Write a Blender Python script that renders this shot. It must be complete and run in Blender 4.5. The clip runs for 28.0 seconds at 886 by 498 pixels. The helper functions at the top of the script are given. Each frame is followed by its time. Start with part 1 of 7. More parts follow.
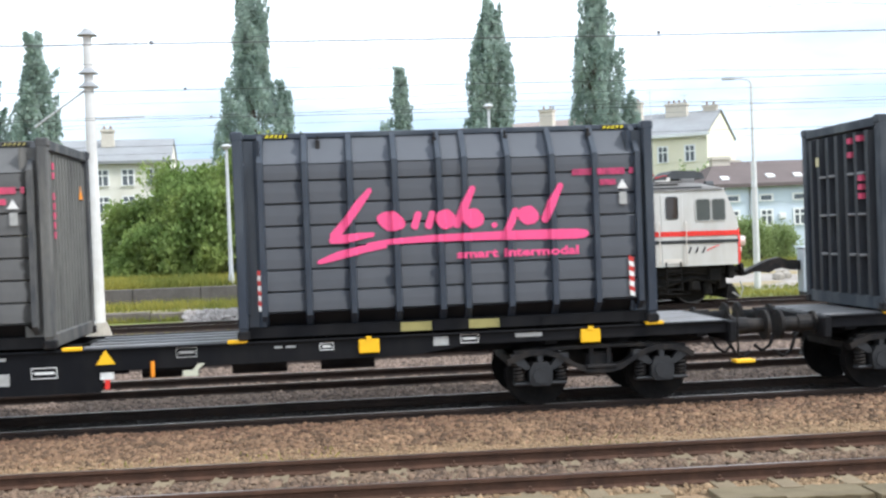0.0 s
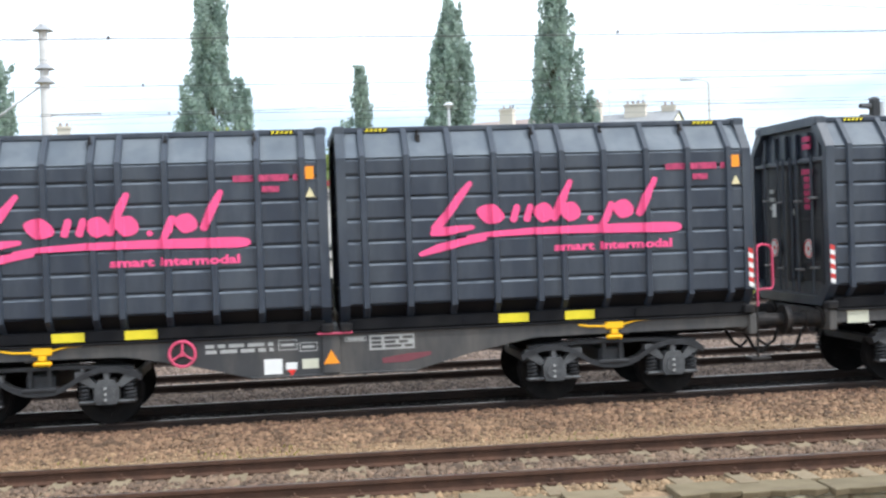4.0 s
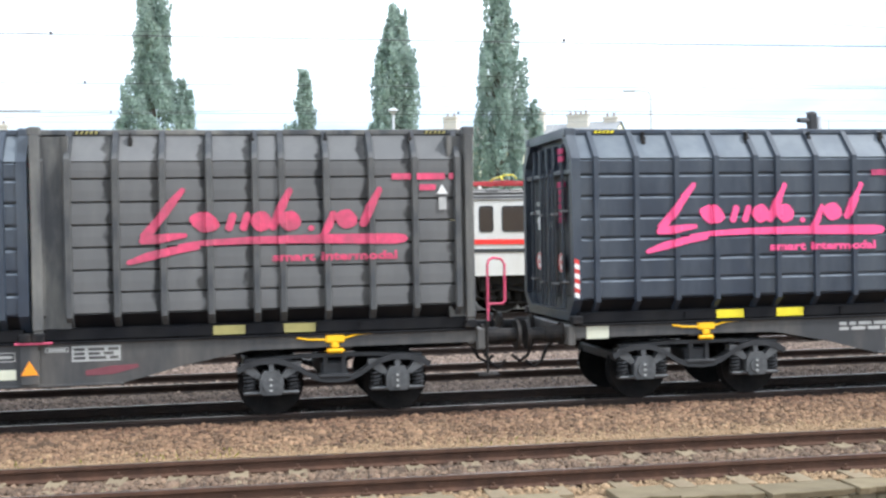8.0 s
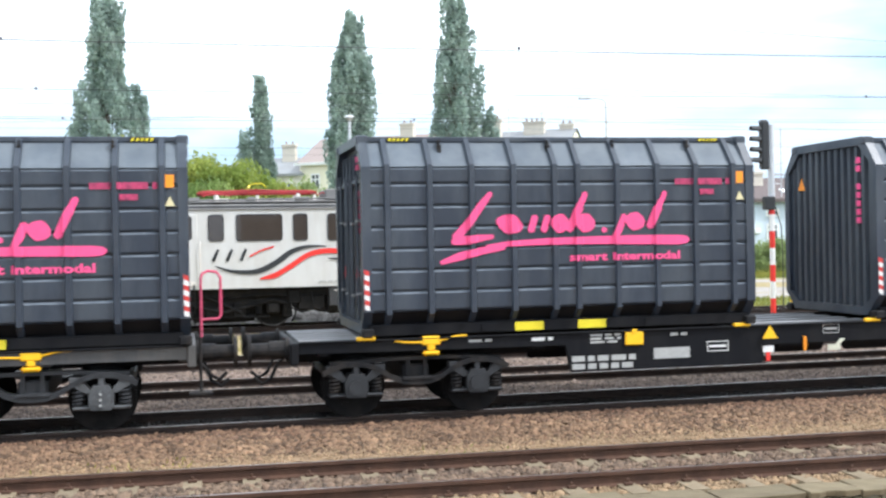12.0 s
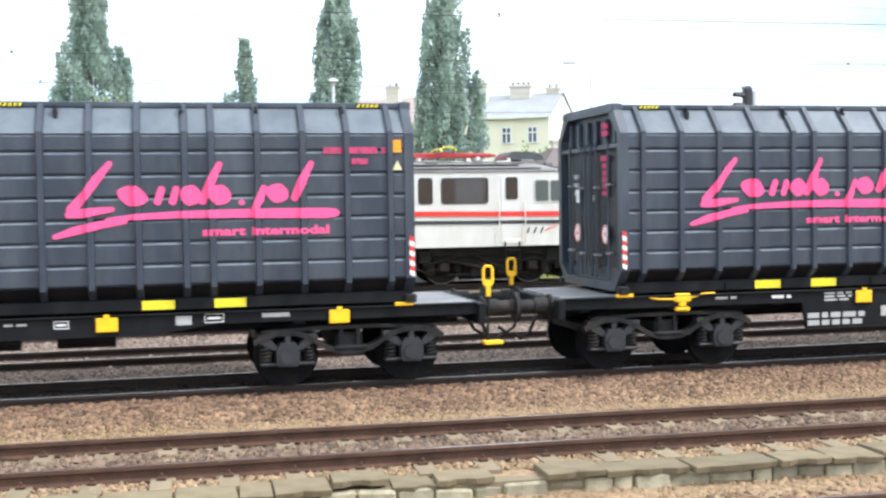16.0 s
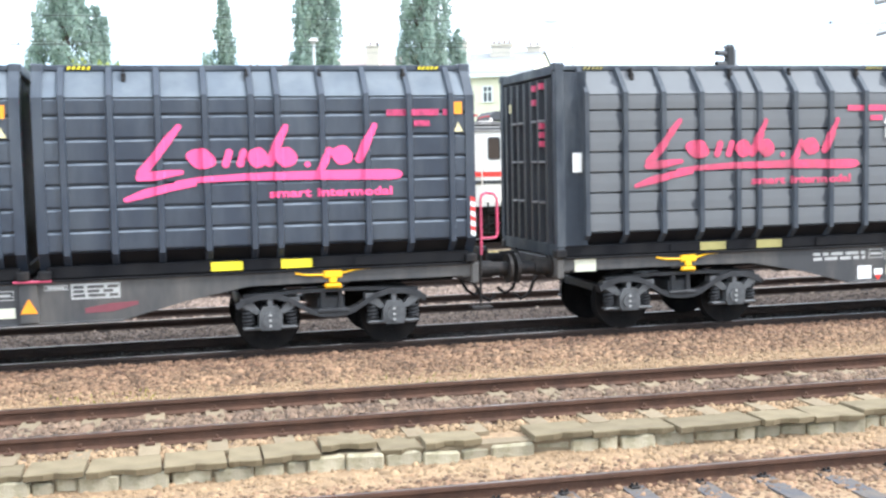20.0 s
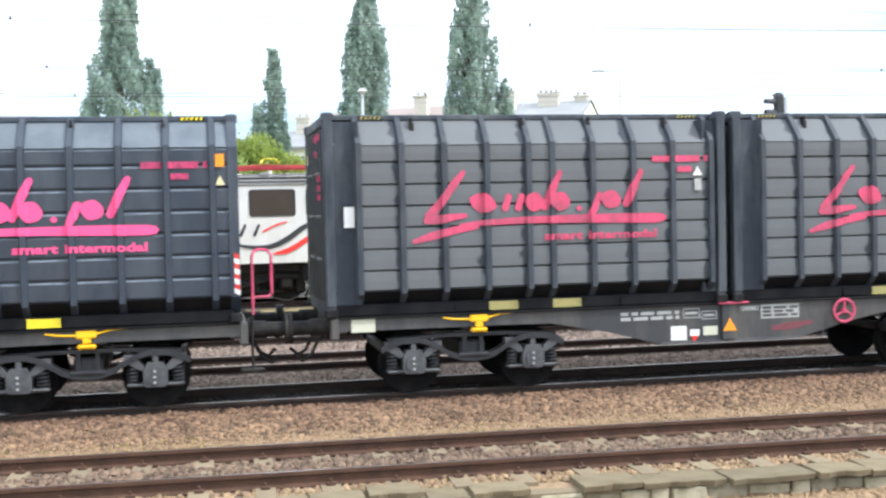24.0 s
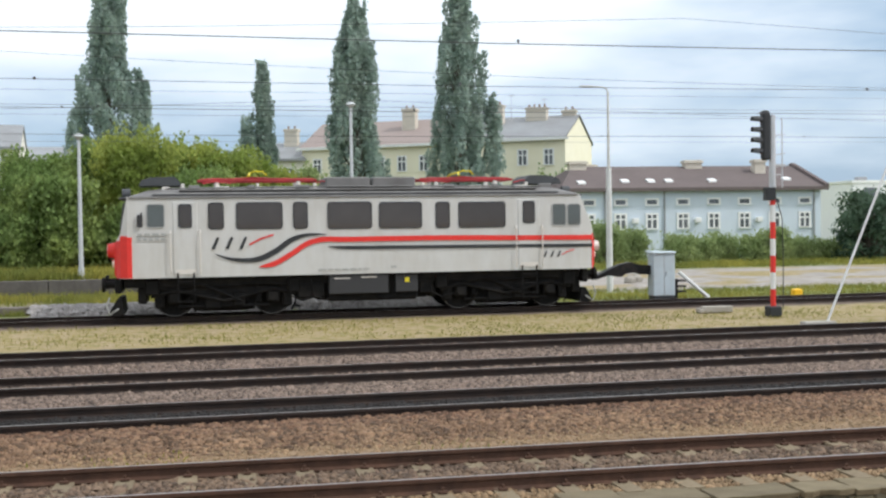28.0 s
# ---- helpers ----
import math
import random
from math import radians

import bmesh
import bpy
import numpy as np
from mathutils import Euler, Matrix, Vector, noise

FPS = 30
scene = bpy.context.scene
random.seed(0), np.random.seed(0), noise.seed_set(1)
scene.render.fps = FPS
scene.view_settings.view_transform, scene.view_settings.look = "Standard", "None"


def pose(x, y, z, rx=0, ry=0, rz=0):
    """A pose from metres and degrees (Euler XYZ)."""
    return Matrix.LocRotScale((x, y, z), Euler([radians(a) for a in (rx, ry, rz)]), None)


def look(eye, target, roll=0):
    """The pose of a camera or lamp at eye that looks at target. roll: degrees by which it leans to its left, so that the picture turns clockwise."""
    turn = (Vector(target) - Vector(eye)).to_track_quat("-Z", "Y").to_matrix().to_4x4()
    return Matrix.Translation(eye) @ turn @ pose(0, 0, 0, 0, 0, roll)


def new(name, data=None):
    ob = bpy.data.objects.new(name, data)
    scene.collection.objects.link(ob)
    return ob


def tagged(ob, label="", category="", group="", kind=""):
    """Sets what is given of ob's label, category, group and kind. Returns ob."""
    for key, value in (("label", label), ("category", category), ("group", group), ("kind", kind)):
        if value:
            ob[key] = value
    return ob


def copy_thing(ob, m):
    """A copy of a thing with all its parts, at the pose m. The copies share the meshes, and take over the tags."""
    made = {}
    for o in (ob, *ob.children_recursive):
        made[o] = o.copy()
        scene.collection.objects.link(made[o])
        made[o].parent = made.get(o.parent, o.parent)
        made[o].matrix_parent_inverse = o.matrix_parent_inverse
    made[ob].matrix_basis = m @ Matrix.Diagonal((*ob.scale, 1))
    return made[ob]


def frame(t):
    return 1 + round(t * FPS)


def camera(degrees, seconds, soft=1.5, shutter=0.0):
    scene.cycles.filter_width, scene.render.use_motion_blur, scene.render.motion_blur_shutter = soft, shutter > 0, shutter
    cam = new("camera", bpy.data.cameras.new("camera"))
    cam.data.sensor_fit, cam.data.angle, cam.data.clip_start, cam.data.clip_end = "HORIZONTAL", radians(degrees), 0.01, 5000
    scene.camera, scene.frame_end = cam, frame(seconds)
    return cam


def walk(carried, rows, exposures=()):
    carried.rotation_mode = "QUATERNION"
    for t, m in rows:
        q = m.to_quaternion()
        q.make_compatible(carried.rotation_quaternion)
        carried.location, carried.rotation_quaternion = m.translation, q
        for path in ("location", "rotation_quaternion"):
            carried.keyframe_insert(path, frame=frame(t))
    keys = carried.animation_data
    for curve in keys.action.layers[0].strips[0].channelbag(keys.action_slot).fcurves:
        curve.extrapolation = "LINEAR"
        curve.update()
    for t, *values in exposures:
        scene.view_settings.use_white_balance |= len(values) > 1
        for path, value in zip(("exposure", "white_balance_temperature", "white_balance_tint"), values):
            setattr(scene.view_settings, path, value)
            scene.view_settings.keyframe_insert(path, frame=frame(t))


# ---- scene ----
import colorsys
cam = camera(42.46, 28.0, soft=2.4, shutter=0.1)
EYE = 2.677
PATH = [  # seconds, yaw, pitch, roll, sway to the right, rise: a camera held in the hand on one spot
    (0, -5.65, -0.90, 2.14, -0.008, -0.008), (0.5, -6.04, -0.70, 2.08, 0.001, -0.015), (1, -6.29, -0.84, 2.20, -0.004, -0.009),
    (1.5, -6.75, -0.75, 2.01, -0.006, -0.008), (2, -7.02, -0.95, 1.78, -0.007, -0.008), (2.5, -7.20, -0.93, 1.67, -0.006, -0.007),
    (3, -7.52, -0.98, 1.95, -0.010, -0.021), (3.5, -7.41, -1.04, 1.92, -0.000, -0.023), (5.5, -10.01, -0.81, 1.43, -0.035, -0.060),
    (6, -10.55, -1.10, 0.69, -0.031, -0.063), (6.5, -10.04, -1.16, 0.90, -0.026, -0.063), (7, -10.44, -0.97, 1.07, -0.018, -0.058),
    (7.5, -10.55, -0.83, 1.09, -0.027, -0.062), (8, -10.59, -0.74, 1.05, -0.053, -0.070), (8.5, -10.60, -1.32, 1.29, -0.056, -0.067),
    (9, -10.73, -1.20, 1.01, -0.050, -0.070), (9.5, -11.15, -1.08, 1.43, -0.043, -0.069), (10, -12.55, -0.80, 1.23, -0.014, -0.069),
    (10.5, -12.99, -1.09, 1.55, -0.008, -0.078), (11, -12.44, -0.66, 1.70, -0.018, -0.064), (11.5, -12.57, -0.54, 1.40, -0.021, -0.058),
    (13.5, -12.76, -0.16, 0.67, -0.045, -0.040), (14, -13.40, -1.34, 0.45, -0.048, -0.026), (14.5, -15.93, -2.26, -0.98, -0.067, -0.029),
    (15, -15.06, -1.16, -0.56, 0.039, -0.007), (15.5, -14.05, -2.09, 0.26, 0.100, -0.024), (16, -13.40, -2.29, 0.89, 0.106, -0.006),
    (16.5, -13.52, -2.02, 0.93, 0.103, -0.003), (17, -13.34, -1.61, 0.93, 0.101, -0.003), (17.5, -13.24, -1.87, 0.77, 0.097, -0.000),
    (18, -13.68, -2.33, 0.59, 0.091, 0.014), (18.5, -13.89, -2.14, 0.59, 0.095, 0.024), (19, -13.80, -2.17, 0.91, 0.099, 0.014),
    (19.5, -13.90, -3.75, 0.89, 0.089, 0.041), (20, -14.36, -4.37, 1.21, 0.057, 0.048), (20.5, -13.56, -3.67, 1.51, 0.084, 0.043),
    (21, -12.60, -2.97, 1.13, 0.073, 0.045), (21.5, -12.19, -2.63, 0.78, 0.069, 0.047), (23.5, -12.03, -1.93, 1.29, 0.044, 0.042),
    (24, -12.00, -1.87, 1.28, 0.039, 0.045), (24.5, -11.94, -1.50, 1.29, 0.033, 0.048), (25, -12.81, -1.37, 1.37, 0.058, 0.055),
    (25.5, -12.40, -1.32, 1.54, 0.043, 0.059), (26, -11.59, -1.44, 1.61, 0.034, 0.062), (26.5, -10.59, -1.50, 1.66, 0.032, 0.059),
    (27, -11.48, -1.06, 1.35, 0.030, 0.066), (27.5, -11.47, -0.92, 1.93, 0.044, 0.082), (28, -12.62, -1.22, 0.80, 0.052, 0.078),
]
walk(cam, [(t, pose(dx, 0, EYE + dz, 90 + p, r, y)) for t, y, p, r, dx, dz in PATH],
     exposures=[(0, 0.28, 6240, 10), (3, 0.34, 6240, 10), (6, 0.5, 6240, 10), (8, 0.58, 6185, 10), (11, 0.76, 6185, 10), (12, 0.5, 6185, 10), (13.3, 0.15, 6240, 10), (14, 0.13, 6240, 10), (14.5, 0.35, 6240, 10), (15, 0.65, 6240, 10), (17, 0.78, 6185, 10), (19, 0.82, 6160, 10), (19.5, 1.03, 6120, 10), (20, 1.12, 6080, 10), (21, 0.95, 6120, 10), (24, 0.72, 6185, 10), (26, 0.6, 6185, 10), (26.5, 0.5, 6185, 10), (27, 0.43, 6240, 10), (27.5, 0.0, 6420, 10), (28, -0.25, 6460, 10)])

# ---- light ----
SUN_AZ, SUN_EL = 118.0, 48.0  # degrees clockwise from straight ahead, and up
world = bpy.data.worlds.new("sky")
scene.world = world
world.use_nodes = True
wn, wl = world.node_tree.nodes, world.node_tree.links
wn.clear()
w_out = wn.new("ShaderNodeOutputWorld")
w_bg = wn.new("ShaderNodeBackground")
w_sky = wn.new("ShaderNodeTexSky")
w_sky.sky_type = "NISHITA"
w_sky.sun_disc = False
w_sky.sun_elevation = radians(SUN_EL)
w_sky.sun_rotation = radians(SUN_AZ)
w_sky.air_density, w_sky.dust_density, w_sky.ozone_density = 1.0, 2.0, 1.5
w_co = wn.new("ShaderNodeTexCoord")
w_map = wn.new("ShaderNodeMapping")
w_map.inputs["Scale"].default_value = (1.0, 1.0, 4.0)
w_noise = wn.new("ShaderNodeTexNoise")
w_noise.inputs["Scale"].default_value = 2.2
w_noise.inputs["Detail"].default_value = 7
w_ramp = wn.new("ShaderNodeValToRGB")
w_ramp.color_ramp.elements[0].position = 0.36
w_ramp.color_ramp.elements[1].position = 0.60
w_mix = wn.new("ShaderNodeMixRGB")
w_mix.inputs["Color2"].default_value = (8.2, 8.9, 9.6, 1)  # thin bright cloud
w_haze = wn.new("ShaderNodeMixRGB")
w_haze.inputs["Fac"].default_value = 0.75
w_haze.inputs["Color2"].default_value = (3.7, 5.1, 6.7, 1)  # pale blue gaps between the clouds
w_sep = wn.new("ShaderNodeSeparateXYZ")
w_rise = wn.new("ShaderNodeMapRange")  # more cloud higher up
w_rise.inputs["From Min"].default_value, w_rise.inputs["From Max"].default_value = 0.04, 0.3
w_rise.inputs["To Min"].default_value, w_rise.inputs["To Max"].default_value = -0.16, 0.28
w_sum = wn.new("ShaderNodeMath")
w_sum.operation = "ADD"
wl.new(w_co.outputs["Generated"], w_map.inputs["Vector"])
wl.new(w_map.outputs[0], w_noise.inputs["Vector"])
wl.new(w_co.outputs["Generated"], w_sep.inputs[0])
wl.new(w_sep.outputs["Z"], w_rise.inputs["Value"])
wl.new(w_noise.outputs["Fac"], w_sum.inputs[0])
wl.new(w_rise.outputs[0], w_sum.inputs[1])
wl.new(w_sum.outputs[0], w_ramp.inputs["Fac"])
wl.new(w_ramp.outputs["Color"], w_mix.inputs["Fac"])
wl.new(w_sky.outputs["Color"], w_haze.inputs["Color1"])
wl.new(w_haze.outputs[0], w_mix.inputs["Color1"])
wl.new(w_mix.outputs[0], w_bg.inputs["Color"])
w_bg.inputs["Strength"].default_value = 0.15
wl.new(w_bg.outputs[0], w_out.inputs["Surface"])
sun_data = bpy.data.lights.new("sun", "SUN")
sun_data.energy, sun_data.angle, sun_data.color = 2.8, radians(7), (1.0, 0.975, 0.95)
sun = new("sun", sun_data)
_a, _e = radians(SUN_AZ), radians(SUN_EL)
sun.matrix_world = look((math.sin(_a) * math.cos(_e) * 50, math.cos(_a) * math.cos(_e) * 50, math.sin(_e) * 50), (0, 0, 0))

# ---- materials ----
def rgb(h):
    """A base colour from the red, green and blue of a paint chart, 0 to 255."""
    return tuple(((c / 255 + 0.055) / 1.055) ** 2.4 if c > 10 else c / 3295 for c in h) + (1,)


def mat(name, base, rough=0.6, metal=0.0, grain=8.0, vary=0.25, stain=None, stain_scale=0.7, stain_amount=0.5,
        bump=0.1, bump_scale=40.0, per_object=0.0, streak=False, island=0.0, coat=0.0, gloss=0.5):
    """A paint, stone or metal with fine grain, larger stains and relief, in metres."""
    m = bpy.data.materials.new(name)
    m.use_nodes = True
    n, l = m.node_tree.nodes, m.node_tree.links
    b = n["Principled BSDF"]
    b.inputs["Roughness"].default_value, b.inputs["Metallic"].default_value = rough, metal
    b.inputs["Coat Weight"].default_value = coat
    b.inputs["Specular IOR Level"].default_value = gloss
    co = n.new("ShaderNodeTexCoord")
    fine = n.new("ShaderNodeTexNoise")
    fine.inputs["Scale"].default_value, fine.inputs["Detail"].default_value = grain, 6
    l.new(co.outputs["Object"], fine.inputs["Vector"])
    mix = n.new("ShaderNodeMixRGB")
    mix.inputs["Color1"].default_value = tuple(c * (1 - vary) for c in base[:3]) + (1,)
    mix.inputs["Color2"].default_value = tuple(min(1, c * (1 + vary)) for c in base[:3]) + (1,)
    l.new(fine.outputs["Fac"], mix.inputs["Fac"])
    out = mix.outputs[0]
    if stain:
        big = n.new("ShaderNodeTexNoise")
        big.inputs["Scale"].default_value, big.inputs["Detail"].default_value = stain_scale, 9
        big.inputs["Roughness"].default_value = 0.65
        mp = n.new("ShaderNodeMapping")
        mp.inputs["Scale"].default_value = (1, 1, 0.25) if streak else (1, 1, 1)
        l.new(co.outputs["Object"], mp.inputs["Vector"])
        l.new(mp.outputs[0], big.inputs["Vector"])
        ramp = n.new("ShaderNodeValToRGB")
        ramp.color_ramp.elements[0].position, ramp.color_ramp.elements[1].position = 0.42, 0.68
        ramp.color_ramp.elements[1].color = (stain_amount,) * 3 + (1,)
        l.new(big.outputs["Fac"], ramp.inputs["Fac"])
        mx = n.new("ShaderNodeMixRGB")
        mx.inputs["Color2"].default_value = stain
        l.new(ramp.outputs["Color"], mx.inputs["Fac"])
        l.new(out, mx.inputs["Color1"])
        out = mx.outputs[0]
    if per_object or island:
        hsv = n.new("ShaderNodeHueSaturation")
        rng = n.new("ShaderNodeMapRange")
        src = n.new("ShaderNodeObjectInfo").outputs["Random"] if per_object else n.new("ShaderNodeNewGeometry").outputs["Random Per Island"]
        k = per_object or island
        rng.inputs["To Min"].default_value, rng.inputs["To Max"].default_value = 1 - k, 1 + k
        l.new(src, rng.inputs["Value"])
        l.new(rng.outputs[0], hsv.inputs["Value"])
        l.new(out, hsv.inputs["Color"])
        out = hsv.outputs[0]
    l.new(out, b.inputs["Base Color"])
    if bump:
        rough_n = n.new("ShaderNodeTexNoise")
        rough_n.inputs["Scale"].default_value, rough_n.inputs["Detail"].default_value = bump_scale, 4
        l.new(co.outputs["Object"], rough_n.inputs["Vector"])
        bp = n.new("ShaderNodeBump")
        bp.inputs["Strength"].default_value, bp.inputs["Distance"].default_value = bump, 0.02
        l.new(rough_n.outputs["Fac"], bp.inputs["Height"])
        l.new(bp.outputs[0], b.inputs["Normal"])
    return m


def glass(name, tint, rough=0.05):
    m = mat(name, tint, rough, 0.0, grain=2, vary=0.2, bump=0.02, bump_scale=3)
    m.node_tree.nodes["Principled BSDF"].inputs["Specular IOR Level"].default_value = 0.8
    return m


DARK = mat("slate blue container paint", rgb((43, 51, 63)), 0.36, gloss=0.5, grain=5, vary=0.16, stain=rgb((98, 104, 108)), stain_scale=1.5, stain_amount=0.42, streak=True, per_object=0.06)
DUSTY = mat("dusty grey container paint", rgb((66, 68, 71)), 0.65, gloss=0.25, grain=6, vary=0.2, stain=rgb((126, 124, 118)), stain_scale=1.9, stain_amount=0.85, streak=True, per_object=0.10)
MID = mat("weathered slate container paint", rgb((52, 58, 66)), 0.6, gloss=0.25, grain=6, vary=0.18, stain=rgb((104, 108, 110)), stain_scale=1.7, stain_amount=0.7, streak=True, per_object=0.08)


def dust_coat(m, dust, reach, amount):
    """Road dust caked on each pressed panel up to a wavering edge, darker past it."""
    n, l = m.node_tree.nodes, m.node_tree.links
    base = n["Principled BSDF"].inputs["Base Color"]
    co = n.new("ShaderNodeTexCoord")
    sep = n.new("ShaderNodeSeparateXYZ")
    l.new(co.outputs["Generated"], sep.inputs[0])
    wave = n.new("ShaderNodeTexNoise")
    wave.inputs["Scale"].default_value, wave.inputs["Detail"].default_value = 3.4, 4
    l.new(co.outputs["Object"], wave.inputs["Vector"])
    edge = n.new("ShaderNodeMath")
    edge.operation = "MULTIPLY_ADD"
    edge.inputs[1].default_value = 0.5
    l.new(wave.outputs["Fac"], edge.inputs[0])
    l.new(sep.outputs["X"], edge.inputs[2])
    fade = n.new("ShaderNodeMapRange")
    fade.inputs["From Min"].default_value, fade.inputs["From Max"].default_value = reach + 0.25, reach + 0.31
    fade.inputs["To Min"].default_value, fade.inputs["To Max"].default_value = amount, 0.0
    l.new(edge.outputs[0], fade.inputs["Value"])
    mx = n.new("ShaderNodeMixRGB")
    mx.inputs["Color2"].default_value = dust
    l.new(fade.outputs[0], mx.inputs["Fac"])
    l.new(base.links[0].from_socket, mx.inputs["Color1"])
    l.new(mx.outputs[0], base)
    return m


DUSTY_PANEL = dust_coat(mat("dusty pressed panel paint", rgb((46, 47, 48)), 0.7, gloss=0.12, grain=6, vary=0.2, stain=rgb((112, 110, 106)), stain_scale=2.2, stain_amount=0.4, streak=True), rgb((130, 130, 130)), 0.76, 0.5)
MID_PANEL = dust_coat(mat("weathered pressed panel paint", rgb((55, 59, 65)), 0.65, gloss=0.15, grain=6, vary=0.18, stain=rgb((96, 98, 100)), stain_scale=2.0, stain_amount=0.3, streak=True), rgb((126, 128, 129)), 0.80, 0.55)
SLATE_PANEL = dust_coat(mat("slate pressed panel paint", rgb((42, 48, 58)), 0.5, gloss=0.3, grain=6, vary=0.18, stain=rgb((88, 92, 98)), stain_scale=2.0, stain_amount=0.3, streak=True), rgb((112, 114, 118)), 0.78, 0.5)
DUST_END = mat("pale road dust on an end wall", rgb((112, 112, 108)), 0.8, gloss=0.15, grain=6, vary=0.2, stain=rgb((76, 76, 76)), stain_scale=1.8, stain_amount=0.7, streak=True)
DOOR = mat("dark grimy door paint", rgb((34, 38, 46)), 0.45, gloss=0.4, grain=7, vary=0.25, stain=rgb((70, 72, 74)), stain_scale=2.4, stain_amount=0.5, streak=True)
# slanted upper sheets coloured lighter than the sides, for the sky they mirror
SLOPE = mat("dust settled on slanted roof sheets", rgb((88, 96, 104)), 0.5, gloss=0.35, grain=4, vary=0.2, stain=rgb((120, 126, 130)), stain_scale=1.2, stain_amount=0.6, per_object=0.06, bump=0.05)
# paler paint for up-facing ledges: the skylight they catch is in the colour
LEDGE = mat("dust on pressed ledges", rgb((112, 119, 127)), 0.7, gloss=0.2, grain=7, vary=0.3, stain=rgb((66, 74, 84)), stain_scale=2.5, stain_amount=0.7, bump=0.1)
PINK = mat("pink lettering film", rgb((240, 92, 142)), 0.7, gloss=0.15, grain=9, vary=0.1, bump=0.02)
PINK_OLD = mat("faded pink lettering film", rgb((208, 84, 114)), 0.75, gloss=0.12, grain=9, vary=0.25, stain=rgb((124, 84, 92)), stain_scale=3, stain_amount=0.65, bump=0.02)
PINK_DULL = mat("dull pink number film", rgb((186, 74, 108)), 0.75, gloss=0.12, grain=24, vary=0.45, stain=rgb((92, 60, 78)), stain_scale=9, stain_amount=0.7, bump=0.02)
WHITE = mat("white marking", rgb((225, 225, 222)), 0.6, grain=12, vary=0.08, bump=0.02)
FADED = mat("faded white marking", rgb((165, 165, 162)), 0.6, grain=12, vary=0.25, bump=0.02)
YELLOW = mat("yellow signal paint", rgb((250, 190, 20)), 0.5, grain=9, vary=0.12, bump=0.03)
CREAM = mat("cream warning label", rgb((214, 204, 160)), 0.6, grain=9, vary=0.15, bump=0.02)
LEMON = mat("lemon yellow reflector", rgb((222, 205, 40)), 0.45, grain=9, vary=0.15, bump=0.02)
ORANGE = mat("orange label", rgb((245, 150, 30)), 0.5, grain=9, vary=0.1, bump=0.02)
RED = mat("red paint", rgb((222, 52, 44)), 0.5, grain=9, vary=0.15, bump=0.03)
STRIPE_RED = mat("worn red reflector", rgb((196, 58, 54)), 0.6, grain=9, vary=0.25, bump=0.02)
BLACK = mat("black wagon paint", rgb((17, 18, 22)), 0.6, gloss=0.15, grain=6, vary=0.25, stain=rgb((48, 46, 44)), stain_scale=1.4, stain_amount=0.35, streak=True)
GREYW = mat("grey wagon paint", rgb((55, 56, 58)), 0.55, grain=6, vary=0.18, stain=rgb((112, 106, 98)), stain_scale=1.4, stain_amount=0.5, streak=True)
IRON = mat("oily dark iron", rgb((26, 26, 28)), 0.6, 0.0, gloss=0.2, grain=20, vary=0.4, stain=rgb((78, 70, 62)), stain_scale=4, stain_amount=0.4, bump=0.2)
IRON_GREY = mat("greasy grey bogie paint", rgb((50, 51, 53)), 0.5, 0.0, gloss=0.3, grain=14, vary=0.35, stain=rgb((30, 30, 32)), stain_scale=5, stain_amount=0.6, bump=0.15)
WHEEL = mat("grimy black wheel steel", rgb((19, 19, 20)), 0.75, gloss=0.12, grain=12, vary=0.3, stain=rgb((44, 40, 37)), stain_scale=4, stain_amount=0.4)
AXLE = mat("grease-streaked pale axle box paint", rgb((86, 87, 88)), 0.5, gloss=0.35, grain=16, vary=0.3, stain=rgb((36, 36, 37)), stain_scale=6, stain_amount=0.7)
TREAD = mat("worn wheel steel", rgb((92, 88, 84)), 0.4, 0.8, grain=20, vary=0.2)
RAIL = mat("rusty rail steel", rgb((86, 63, 51)), 0.8, 0.0, gloss=0.2, grain=15, vary=0.3, stain=rgb((50, 39, 34)), stain_scale=2, stain_amount=0.6, bump=0.25)
RAIL_DARK = mat("oil-blackened rail steel", rgb((50, 43, 40)), 0.75, 0.0, gloss=0.2, grain=15, vary=0.3, stain=rgb((74, 58, 49)), stain_scale=2, stain_amount=0.5, bump=0.25)
RAILTOP = mat("polished rail head", rgb((150, 142, 138)), 0.36, 0.9, grain=12, vary=0.2, bump=0.02)
STONE = mat("crushed ballast stone", rgb((110, 86, 66)), 0.92, grain=30, vary=0.3, stain=rgb((144, 117, 90)), stain_scale=0.9, stain_amount=0.5, island=0.6, bump=0.2)
SAND_STONE = mat("sandy crushed stone", rgb((136, 113, 86)), 0.95, grain=30, vary=0.25, stain=rgb((150, 125, 96)), stain_scale=0.8, stain_amount=0.6, island=0.32, bump=0.2)
STONE_GREY = mat("grey crushed ballast stone", rgb((117, 101, 90)), 0.92, grain=30, vary=0.25, island=0.58, bump=0.2)
CONCRETE = mat("weathered concrete", rgb((128, 114, 91)), 0.9, grain=14, vary=0.18, stain=rgb((108, 93, 72)), stain_scale=5, stain_amount=0.5, bump=0.35, per_object=0.1)
SLAB = mat("worn sandy concrete slab", rgb((118, 106, 82)), 0.9, grain=12, vary=0.2, stain=rgb((84, 73, 53)), stain_scale=3.0, stain_amount=0.6, bump=0.4, per_object=0.12)
BLOCK = mat("limewashed wall block", rgb((166, 156, 134)), 0.9, grain=10, vary=0.3, stain=rgb((102, 98, 66)), stain_scale=5.0, stain_amount=0.9, bump=0.5, per_object=0.3)
